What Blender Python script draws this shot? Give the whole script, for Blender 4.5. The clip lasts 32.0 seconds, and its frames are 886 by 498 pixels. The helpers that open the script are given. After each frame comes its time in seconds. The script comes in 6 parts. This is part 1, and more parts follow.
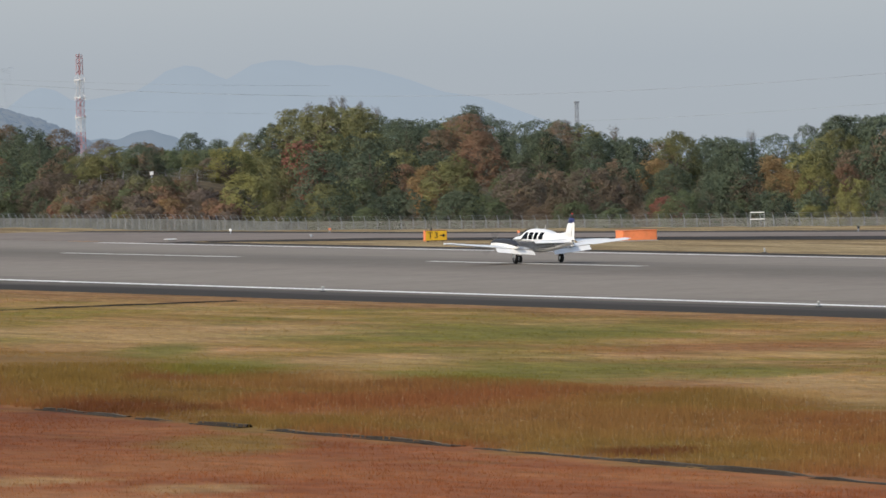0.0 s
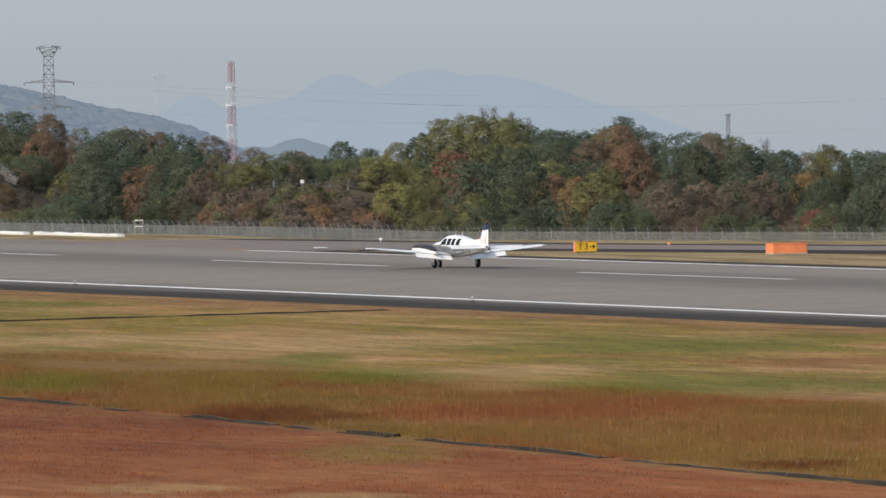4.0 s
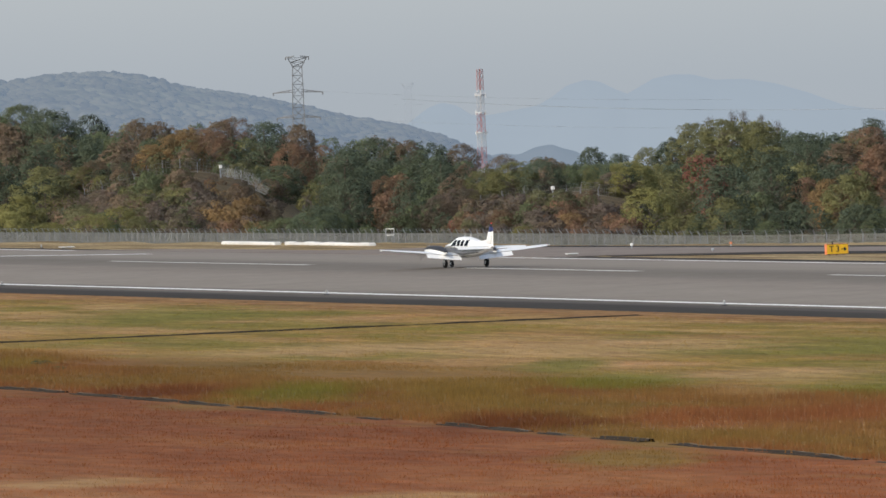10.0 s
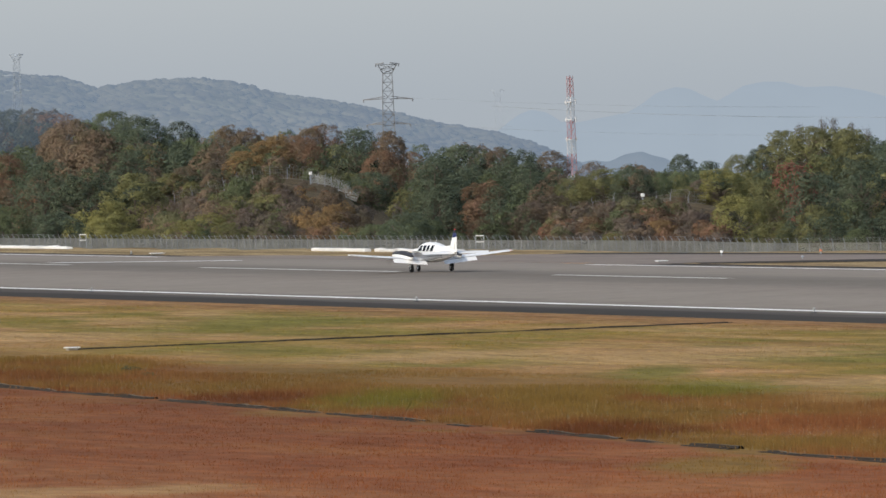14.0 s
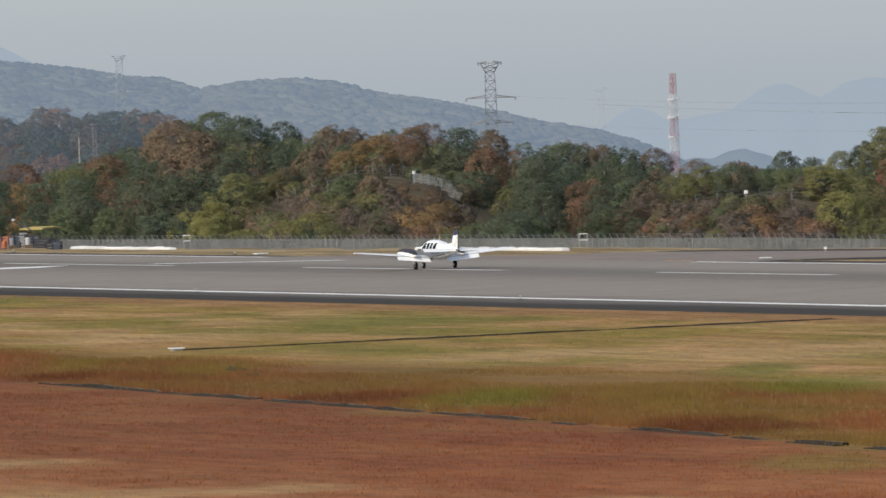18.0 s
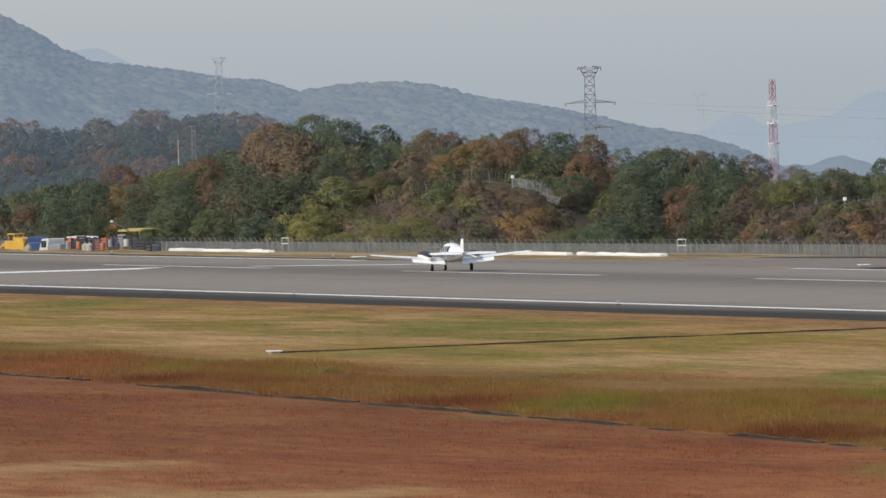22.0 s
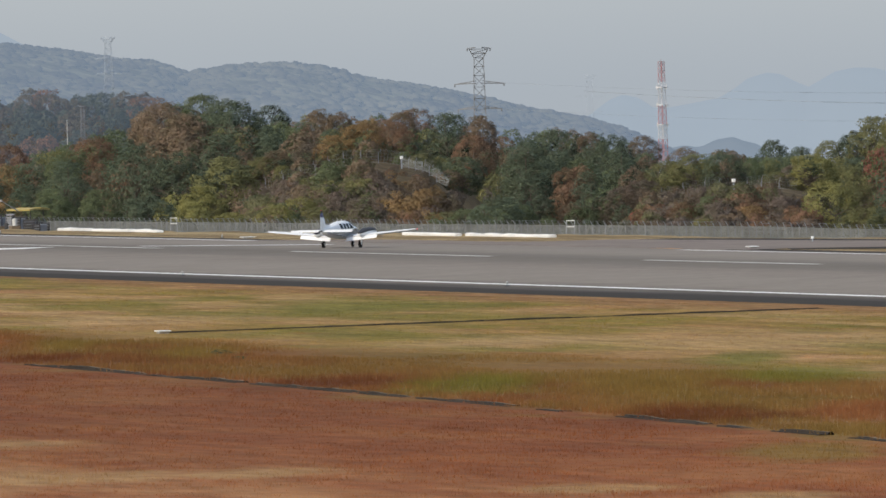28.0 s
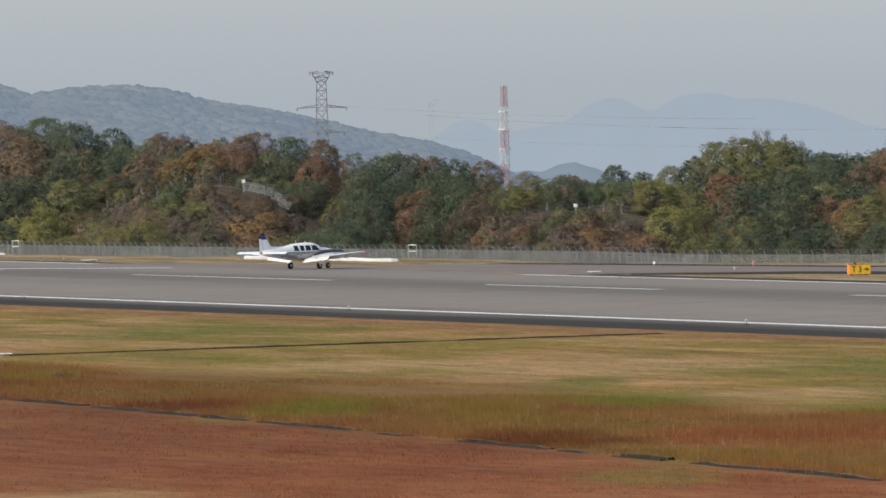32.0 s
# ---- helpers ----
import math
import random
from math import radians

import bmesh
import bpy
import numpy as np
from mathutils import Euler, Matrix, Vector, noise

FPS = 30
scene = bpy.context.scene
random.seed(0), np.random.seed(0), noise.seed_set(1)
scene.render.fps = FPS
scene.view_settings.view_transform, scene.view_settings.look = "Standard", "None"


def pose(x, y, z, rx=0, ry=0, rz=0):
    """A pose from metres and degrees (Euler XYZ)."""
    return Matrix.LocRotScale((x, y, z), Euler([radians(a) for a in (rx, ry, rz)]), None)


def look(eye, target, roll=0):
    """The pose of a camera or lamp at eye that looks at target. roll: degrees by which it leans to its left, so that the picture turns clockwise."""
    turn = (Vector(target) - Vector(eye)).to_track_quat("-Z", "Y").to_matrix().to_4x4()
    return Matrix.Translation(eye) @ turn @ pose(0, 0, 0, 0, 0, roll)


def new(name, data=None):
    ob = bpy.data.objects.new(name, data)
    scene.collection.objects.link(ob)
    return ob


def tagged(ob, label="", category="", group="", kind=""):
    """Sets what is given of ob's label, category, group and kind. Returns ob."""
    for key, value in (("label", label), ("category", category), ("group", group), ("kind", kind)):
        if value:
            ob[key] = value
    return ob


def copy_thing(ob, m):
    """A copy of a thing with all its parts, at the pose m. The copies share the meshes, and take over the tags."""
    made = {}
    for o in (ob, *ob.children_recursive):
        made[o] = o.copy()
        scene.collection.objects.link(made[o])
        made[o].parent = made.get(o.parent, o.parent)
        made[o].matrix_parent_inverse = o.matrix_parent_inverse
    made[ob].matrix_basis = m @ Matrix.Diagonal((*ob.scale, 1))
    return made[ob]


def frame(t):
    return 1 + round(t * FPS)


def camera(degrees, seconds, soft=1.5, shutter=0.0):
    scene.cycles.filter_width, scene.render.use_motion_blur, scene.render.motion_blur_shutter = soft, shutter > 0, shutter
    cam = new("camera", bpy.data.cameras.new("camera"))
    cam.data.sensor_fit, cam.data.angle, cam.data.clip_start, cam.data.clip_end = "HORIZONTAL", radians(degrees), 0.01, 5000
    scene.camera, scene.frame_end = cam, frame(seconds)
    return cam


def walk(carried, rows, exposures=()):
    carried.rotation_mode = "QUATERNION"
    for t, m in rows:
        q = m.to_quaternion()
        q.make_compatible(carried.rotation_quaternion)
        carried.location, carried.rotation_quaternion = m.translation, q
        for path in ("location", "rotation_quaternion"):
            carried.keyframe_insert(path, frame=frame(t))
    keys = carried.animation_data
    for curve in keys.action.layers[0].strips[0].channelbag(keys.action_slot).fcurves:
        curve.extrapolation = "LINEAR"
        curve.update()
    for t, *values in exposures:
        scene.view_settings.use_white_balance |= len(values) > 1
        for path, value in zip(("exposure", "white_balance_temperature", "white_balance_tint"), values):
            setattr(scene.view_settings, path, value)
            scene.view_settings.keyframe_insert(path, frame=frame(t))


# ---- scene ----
# ---- camera: one stand on a terrace, turned on the spot ----
EYE = (0.0, 0.0, 10.9)
cam = camera(5.102, 32.0, soft=1.55, shutter=0.5)
# seconds, azimuth from the runway's far end, elevation, lean (degrees)
TURNS = (
    (0, 22.622, -1.058, -1.40), (0.5, 22.515, -1.044, -1.51), (1, 22.475, -1.102, -1.51), (1.5, 22.378, -1.155, -1.47),
    (2, 22.226, -1.153, -1.57), (2.5, 22.143, -1.082, -1.54), (4.5, 21.708, -0.976, -0.74), (5, 21.601, -1.009, -0.93),
    (5.5, 21.400, -0.960, -1.10), (6, 21.206, -0.999, -1.31), (6.5, 21.048, -0.945, -1.27), (7, 20.981, -0.958, -1.30),
    (7.5, 21.014, -0.989, -1.50), (8, 20.696, -0.965, -1.46), (8.5, 20.454, -0.967, -1.41), (9, 20.400, -0.933, -1.62),
    (9.5, 20.361, -0.929, -1.60), (10, 20.313, -0.914, -1.67), (10.5, 20.246, -0.864, -1.73), (11, 20.117, -0.877, -1.80),
    (11.5, 20.046, -0.877, -1.75), (12, 19.991, -0.898, -1.71), (12.5, 20.013, -0.870, -1.64), (13, 19.866, -0.886, -1.60),
    (13.5, 19.806, -0.861, -1.58), (15.5, 19.719, -0.876, -1.65), (16, 19.614, -0.842, -1.92), (16.5, 19.486, -0.883, -2.03),
    (17, 19.456, -0.877, -2.06), (17.5, 19.360, -0.829, -2.05), (18, 19.199, -0.849, -1.98), (18.5, 19.057, -0.819, -1.65),
    (19, 18.858, -0.821, -1.57), (19.5, 18.823, -0.803, -1.66), (20, 18.786, -0.767, -1.46), (20.5, 18.705, -0.783, -1.32),
    (21, 18.639, -0.807, -1.60), (21.5, 18.588, -0.778, -1.84), (22, 18.634, -0.807, -1.56), (22.5, 18.626, -0.994, -2.00),
    (23, 18.434, -0.834, -1.85), (23.5, 18.338, -0.826, -1.72), (24, 18.581, -0.877, -1.79), (24.5, 18.593, -0.884, -1.77),
    (25, 18.675, -0.832, -1.70), (25.5, 18.738, -0.883, -1.46), (27.5, 19.130, -0.840, -1.46), (28, 19.272, -0.935, -1.38),
    (28.5, 19.304, -0.891, -1.41), (29, 19.415, -0.762, -1.30), (29.5, 19.611, -0.807, -1.17), (30, 19.787, -0.821, -1.05),
    (30.5, 19.883, -0.711, -0.92), (31, 19.837, -0.746, -1.01), (31.5, 20.056, -0.739, -1.04), (32, 20.186, -0.816, -1.14),
)


def aim(az, el, dist):
    a, e = radians(az), radians(el)
    return (-math.cos(a) * math.cos(e) * dist, math.sin(a) * math.cos(e) * dist, EYE[2] + math.sin(e) * dist)


walk(cam, [(t, look(EYE, aim(a, e, 100.0), r)) for t, a, e, r in TURNS])

# ---- sky and sun ----
SUN_TO = Vector((0.36, -0.77, 0.52)).normalized()
world = bpy.data.worlds.new("sky")
scene.world = world
world.use_nodes = True
wn = world.node_tree.nodes
sky = wn.new("ShaderNodeTexSky")
sky.sky_type = "NISHITA"
sky.sun_disc = False
sky.sun_elevation = math.asin(SUN_TO.z)
sky.sun_rotation = math.atan2(SUN_TO.x, SUN_TO.y)
sky.air_density, sky.dust_density, sky.ozone_density = 1.0, 1.5, 1.0
wn["Background"].inputs["Strength"].default_value = 0.085
# thin high haze all over the sky, brighter than the blue behind it
veil = wn.new("ShaderNodeMix")
veil.data_type, veil.blend_type = "RGBA", "ADD"
veil.inputs["Factor"].default_value = 1.0
veil.inputs["B"].default_value = (2.84, 3.28, 4.14, 1)
world.node_tree.links.new(sky.outputs[0], veil.inputs["A"])
world.node_tree.links.new(veil.outputs["Result"], wn["Background"].inputs[0])
sun = new("sun", bpy.data.lights.new("sun", "SUN"))
sun.data.energy, sun.data.angle, sun.data.color = 2.85, radians(0.6), (1.0, 0.90, 0.76)
sun.matrix_world = look((0, 0, 300), Vector((0, 0, 300)) - SUN_TO)
scene.view_settings.exposure = 0.0


# ---- materials ----
def mat(name, color, rough=0.8, scale=4.0, vary=0.25, bump=0.0, metal=0.0, big=0.2, per=0.0, island=0.0):
    """A principled material with grain and large stains; per: change from thing to thing; island: from piece to piece."""
    m = bpy.data.materials.new(name)
    m.use_nodes = True
    nt = m.node_tree
    n, li = nt.nodes, nt.links
    b = n["Principled BSDF"]
    b.inputs["Roughness"].default_value, b.inputs["Metallic"].default_value = rough, metal
    geo = n.new("ShaderNodeNewGeometry")
    fac = None
    for sc, am in ((scale, vary), (scale * 0.13, big)):
        t = n.new("ShaderNodeTexNoise")
        t.inputs["Scale"].default_value, t.inputs["Detail"].default_value = sc, 5
        li.new(geo.outputs["Position"], t.inputs["Vector"])
        mr = n.new("ShaderNodeMapRange")
        mr.inputs[1].default_value, mr.inputs[2].default_value = 0.25, 0.75
        mr.inputs[3].default_value, mr.inputs[4].default_value = 1 - am, 1 + am
        li.new(t.outputs[0], mr.inputs[0])
        if fac is None:
            fac, grain = mr.outputs[0], t.outputs[0]
        else:
            mu = n.new("ShaderNodeMath")
            mu.operation = "MULTIPLY"
            li.new(fac, mu.inputs[0]), li.new(mr.outputs[0], mu.inputs[1])
            fac = mu.outputs[0]
    for am, src in ((per, "o"), (island, "i")):
        if am:
            out = n.new("ShaderNodeObjectInfo").outputs["Random"] if src == "o" else geo.outputs["Random Per Island"]
            mr = n.new("ShaderNodeMapRange")
            mr.inputs[3].default_value, mr.inputs[4].default_value = 1 - am, 1 + am
            li.new(out, mr.inputs[0])
            mu = n.new("ShaderNodeMath")
            mu.operation = "MULTIPLY"
            li.new(fac, mu.inputs[0]), li.new(mr.outputs[0], mu.inputs[1])
            fac = mu.outputs[0]
    mx = n.new("ShaderNodeMix")
    mx.data_type, mx.blend_type = "RGBA", "MULTIPLY"
    mx.inputs["Factor"].default_value = 1.0
    mx.inputs["A"].default_value = (*color, 1)
    li.new(fac, mx.inputs["B"])
    li.new(mx.outputs["Result"], b.inputs["Base Color"])
    if bump:
        bp = n.new("ShaderNodeBump")
        bp.inputs["Strength"].default_value, bp.inputs["Distance"].default_value = 0.6, bump
        li.new(grain, bp.inputs["Height"]), li.new(bp.outputs[0], b.inputs["Normal"])
    return m


def distance_mat(name, color, haze_tint, share, scale=0.03, vary=0.35):
    """Hills kilometres off: forest, with the haze between painted on as bluish emission."""
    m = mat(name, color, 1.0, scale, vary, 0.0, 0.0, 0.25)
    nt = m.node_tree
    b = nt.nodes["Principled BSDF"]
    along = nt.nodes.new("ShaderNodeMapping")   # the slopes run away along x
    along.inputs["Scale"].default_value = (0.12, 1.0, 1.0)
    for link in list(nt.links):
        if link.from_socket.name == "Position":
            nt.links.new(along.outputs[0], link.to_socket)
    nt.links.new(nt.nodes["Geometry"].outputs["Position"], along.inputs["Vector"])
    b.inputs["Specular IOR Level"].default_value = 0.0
    b.inputs["Emission Color"].default_value = (*haze_tint, 1)
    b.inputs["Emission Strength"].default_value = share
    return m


WHITE = mat("white_paint", (0.87, 0.87, 0.85), 0.35, 3.0, 0.05, 0.0, 0, 0.05)
WORN_LINE = mat("worn_marking_paint", (0.56, 0.54, 0.50), 0.8, 3.0, 0.25, 0.002, 0, 0.2)
LINE = mat("marking_paint", (0.80, 0.79, 0.75), 0.7, 5.0, 0.18, 0.002, 0, 0.15)
SHOULDER = mat("shoulder_asphalt", (0.038, 0.033, 0.029), 0.95, 0.8, 0.25, 0.006, 0, 0.35)
TAXI = mat("taxiway_asphalt", (0.225, 0.187, 0.158), 0.95, 1.0, 0.12, 0.0, 0, 0.12)


def runway_mat():
    """Worn asphalt: tyre rubber along the middle, tar-dark and moss-stained towards the near edge, long drifts along the runway."""
    m = mat("runway_asphalt", (0.262, 0.227, 0.187), 0.95, 1.5, 0.09, 0.0, 0, 0.08)
    nt = m.node_tree
    n, li = nt.nodes, nt.links
    bs = n["Principled BSDF"]
    bs.inputs["Specular IOR Level"].default_value = 0.12
    src = bs.inputs["Base Color"].links[0].from_socket
    geo, sep = n.new("ShaderNodeNewGeometry"), n.new("ShaderNodeSeparateXYZ")
    li.new(geo.outputs["Position"], sep.inputs[0])

    def drift(sx, sy, amount):
        mp, t, q = n.new("ShaderNodeMapping"), n.new("ShaderNodeTexNoise"), n.new("ShaderNodeMapRange")
        mp.inputs["Scale"].default_value = (sx, sy, 0.0)
        li.new(geo.outputs["Position"], mp.inputs["Vector"]), li.new(mp.outputs[0], t.inputs["Vector"])
        t.inputs["Scale"].default_value, t.inputs["Detail"].default_value = 1.0, 5
        q.inputs[1].default_value, q.inputs[2].default_value, q.inputs[3].default_value, q.inputs[4].default_value = 0.25, 0.75, -amount, amount
        li.new(t.outputs[0], q.inputs[0])
        return q.outputs[0]

    add = n.new("ShaderNodeMath")
    li.new(sep.outputs[1], add.inputs[0]), li.new(drift(0.012, 0.35, 2.0), add.inputs[1])
    add2 = n.new("ShaderNodeMath")
    li.new(add.outputs[0], add2.inputs[0]), li.new(drift(0.06, 1.2, 0.9), add2.inputs[1])
    mr = n.new("ShaderNodeMapRange")
    mr.inputs[1].default_value, mr.inputs[2].default_value = 178.0, 240.0
    li.new(add2.outputs[0], mr.inputs[0])
    tone = n.new("ShaderNodeValToRGB")
    e = tone.color_ramp.elements
    stops = ((178, 0.16), (185.8, 0.19), (188.0, 0.38), (189.6, 0.64), (192.2, 0.96), (199, 1.0), (204.5, 0.93), (208.5, 0.72), (212, 0.66), (216.5, 0.73), (221, 0.93), (227, 1.0), (236, 0.94), (238.2, 0.5), (240, 0.25))
    e[0].position, e[0].color = 0.0, (0.16, 0.155, 0.15, 1)
    e[1].position, e[1].color = 1.0, (0.25, 0.25, 0.25, 1)
    for y, v in stops[1:-1]:
        e.new((y - 178) / 62).color = (v, v, v, 1)
    li.new(mr.outputs[0], tone.inputs[0])
    mx = n.new("ShaderNodeMix")
    mx.data_type, mx.blend_type = "RGBA", "MULTIPLY"
    mx.inputs["Factor"].default_value = 1.0
    li.new(src, mx.inputs["A"]), li.new(tone.outputs[0], mx.inputs["B"])
    li.new(mx.outputs["Result"], bs.inputs["Base Color"])
    return m


ASPHALT = runway_mat()
for m in (SHOULDER, TAXI, LINE, WORN_LINE):
    m.node_tree.nodes["Principled BSDF"].inputs["Specular IOR Level"].default_value = 0.12
CONCRETE = mat("concrete", (0.42, 0.40, 0.36), 0.9, 6.0, 0.2, 0.004)
DRAIN = mat("drain_concrete", (0.045, 0.037, 0.03), 1.0, 3.0, 0.3, 0.0, 0, 0.4)
DRAIN.node_tree.nodes["Principled BSDF"].inputs["Specular IOR Level"].default_value = 0.05
STEEL = mat("galvanised_steel", (0.36, 0.38, 0.40), 0.5, 8.0, 0.12, 0, 0.6)
PYLON = mat("lattice_steel", (0.25, 0.26, 0.28), 0.6, 2.0, 0.12, 0, 0.3)
DARK = mat("dark_metal", (0.03, 0.03, 0.033), 0.6, 8.0, 0.2)
ORANGE = mat("orange_paint", (0.85, 0.26, 0.10), 0.6, 4.0, 0.08)
YELLOW = mat("yellow_sign_face", (0.78, 0.46, 0.02), 0.5, 5.0, 0.06)
BLACK = mat("black_paint", (0.015, 0.015, 0.015), 0.5, 5.0, 0.1)
MARKS = mat("dark_marking_paint", (0.06, 0.06, 0.065), 0.5, 5.0, 0.1)
NAVY = mat("navy_paint", (0.016, 0.027, 0.12), 0.35, 5.0, 0.08)


# ---- small building helpers ----
def mesh_object(name, bm, material=None, parent=None, label="", smooth=False):
    me = bpy.data.meshes.new(name)
    if smooth:
        for fc in bm.faces:
            fc.smooth = True
    bm.to_mesh(me)
    bm.free()
    if material:
        me.materials.append(material)
    ob = new(name, me)
    if parent:
        ob.parent = parent
    if label:
        ob["label"] = label
    return ob


def part(name, bm, material, parent, label="", smooth=False):
    return mesh_object(name, bm, material, parent, label, smooth)


def data_object(name, verts, faces, material=None, parent=None, label=""):
    me = bpy.data.meshes.new(name)
    me.from_pydata(verts, [], faces)
    me.update()
    if material:
        me.materials.append(material)
    ob = new(name, me)
    if parent:
        ob.parent = parent
    if label:
        ob["label"] = label
    return ob


def thing(name, m, label, category, group="", kind=""):
    ob = new(name)
    ob.matrix_world = m
    return tagged(ob, label, category, group, kind)


def box(bm, x0, x1, y0, y1, z0, z1, bevel=0.0):
    vs = [bm.verts.new((x, y, z)) for z in (z0, z1) for x, y in ((x0, y0), (x1, y0), (x1, y1), (x0, y1))]
    fs = [bm.faces.new([vs[i] for i in q]) for q in ((3, 2, 1, 0), (4, 5, 6, 7), (0, 1, 5, 4), (1, 2, 6, 5), (2, 3, 7, 6), (3, 0, 4, 7))]
    if bevel:
        es = list({e for fc in fs for e in fc.edges})
        bmesh.ops.bevel(bm, geom=es, offset=bevel, segments=2, affect="EDGES", profile=0.6)
    return bm


def tube(bm, a, b, r0, r1=None, n=6):
    a, b = Vector(a), Vector(b)
    r1 = r0 if r1 is None else r1
    z = (b - a).normalized()
    x = z.orthogonal().normalized()
    y = z.cross(x)
    rings = []
    for c, r in ((a, r0), (b, r1)):
        rings.append([bm.verts.new(c + (x * math.cos(k * math.tau / n) + y * math.sin(k * math.tau / n)) * r) for k in range(n)])
    for k in range(n):
        bm.faces.new((rings[0][k], rings[0][(k + 1) % n], rings[1][(k + 1) % n], rings[1][k]))
    bm.faces.new(rings[0][::-1]), bm.faces.new(rings[1])
    return bm


def loft(bm, rings, cap=True):
    """Skin over rings of equally many points."""
    vv = [[bm.verts.new(p) for p in r] for r in rings]
    n = len(vv[0])
    for a, b in zip(vv, vv[1:]):
        for k in range(n):
            bm.faces.new((a[k], a[(k + 1) % n], b[(k + 1) % n], b[k]))
    if cap:
        bm.faces.new(vv[0][::-1]), bm.faces.new(vv[-1])
    bmesh.ops.recalc_face_normals(bm, faces=bm.faces)
    return bm


def pol(az, d, z=0.0):
    a = radians(az)
    return Vector((-math.cos(a) * d, math.sin(a) * d, z))


def up_at(el, d):
    return EYE[2] + d * math.tan(radians(el))


def polyline(table, x):
    return float(np.interp(x, [p[0] for p in table], [p[1] for p in table]))

# ---- the land ----
# tree-tops of the near wood as seen from the stand: azimuth, elevation
CREST = ((14.5, -0.50), (16.1, -0.42), (16.43, -0.34), (16.76, -0.30), (17.09, -0.27), (17.45, -0.17), (17.62, -0.04), (17.9, 0.0), (18.12, -0.02), (18.24, -0.09),
         (18.55, -0.10), (18.75, -0.15), (19.08, -0.12), (19.5, -0.16), (19.7, -0.21), (20.05, -0.25), (20.4, -0.31), (20.7, -0.40), (21.2, -0.37), (21.42, -0.40),
         (21.6, -0.33), (21.95, -0.20), (22.15, -0.21), (22.4, -0.30), (22.66, -0.29), (22.85, -0.23), (23.0, -0.34), (23.2, -0.31), (23.4, -0.33), (23.6, -0.43), (24.1, -0.42),
         (24.45, -0.48), (24.7, -0.48), (24.8, -0.34), (25.1, -0.33), (25.8, -0.36), (27.0, -0.45))
# tree-tops of the farther wood to the far end of the runway
CREST2 = ((14.0, 0.02), (16.1, 0.02), (16.3, -0.01), (16.46, -0.09), (16.62, -0.03), (16.98, 0.01), (17.25, -0.02), (17.41, 0.0), (17.6, -0.03), (18.2, -0.2), (18.6, -0.4))
TOP, TOP2 = 1850.0, 2700.0
# ground under the fences on the hill: azimuth, elevation
FENCE_A = ((18.258, -0.565), (18.464, -0.52), (18.71, -0.44), (18.912, -0.43), (19.045, -0.46), (19.165, -0.485), (19.205, -0.51), (19.245, -0.55), (19.285, -0.61))
FENCE_B = ((20.544, -0.685), (20.789, -0.63), (20.955, -0.645), (21.115, -0.62), (21.319, -0.655))


def foot(az):
    """Where the wood begins behind the fence."""
    return 14.0 + polyline(((14, 1000.0), (16, 912.0), (17, 868.0), (18, 831.0), (19, 796.0), (20, 766.0), (21, 738.0), (22, 714.0), (23, 702.0), (24, 690.0), (25, 678.0), (27, 660.0)), az)


def smooth01(v):
    v = min(max(v, 0.0), 1.0)
    return v * v * (3 - 2 * v)


def brow(x):
    """How far across the field lies level before it falls to the fence."""
    return polyline(((-1100, 232.0), (-850, 243.5), (-750, 250.5), (-665, 257.5), (-614, 278.0), (-560, 300.0), (-400, 330.0)), x)


def land(x, y):
    d, az = math.hypot(x, y), math.degrees(math.atan2(y, -x))
    z = -0.5
    if 8.0 < az < 40.0 and x < 0:
        over = y - brow(x)
        z += 0.13 * smooth01((y - 240.5) / 5.0) * smooth01((-x - 668.0) / 20.0)
        z -= 1.9 * smooth01(over / 9.0)
        start = foot(az)
        if d > start:
            top = up_at(polyline(CREST, az), TOP) - 6.3
            low = -2.4

            def rise(q):
                v = min(max((q - start) / (TOP - start), 0.0), 1.0)
                return low + (top - low) * (0.75 * v + 0.25 * smooth01(v))
            z = rise(d) - max(d - TOP, 0.0) * 0.05
            for line, mid in ((FENCE_A, 985.0), (FENCE_B, 865.0)):
                w = smooth01((az - line[0][0] + 0.35) / 0.3) * smooth01((line[-1][0] + 0.3 - az) / 0.25)
                if w > 0:
                    gain = w * (up_at(polyline(line, az), mid) - rise(mid))
                    z += gain * ((d - start) / (mid - start) if d < mid else smooth01(1 - (d - mid) / (TOP - mid)))
            if az < 19.5 and d > TOP + 60:
                t2 = up_at(polyline(CREST2, az), TOP2) - 5.8
                z = max(z, t2 - abs(TOP2 - d) * 0.024)
        z = max(z, -75.0)
    return z


def build_ground():
    azs = [v * 0.1 for v in range(120, 291)] + list(range(30, 372, 4))
    azs = sorted(set(round(v, 2) for v in azs if not (12.0 < v < 29.0) or v in azs[:171]))
    rad = [0, 60, 120, 180, 230] + list(range(250, 640, 15)) + list(range(640, 760, 5)) + list(range(760, 1240, 15)) + list(range(1240, 2900, 60)) + [3300, 4000, 4900]
    azs = [v for v in azs if v < 372]
    verts, faces = [], []
    for r in rad:
        for az in azs:
            p = pol(az, r)
            verts.append((p.x, p.y, land(p.x, p.y)))
    n = len(azs)
    for i in range(len(rad) - 1):
        for k in range(n):
            k2 = (k + 1) % n
            if r == 0 and i == 0:
                continue
            faces.append((i * n + k, (i + 1) * n + k, (i + 1) * n + k2, i * n + k2))
    ob = data_object("ground", verts, faces, GROUND)
    for fc in ob.data.polygons:
        fc.use_smooth = True
    return tagged(ob, "autumn airfield grass, red-brown, tan and green in bands", "ground", kind="structure")


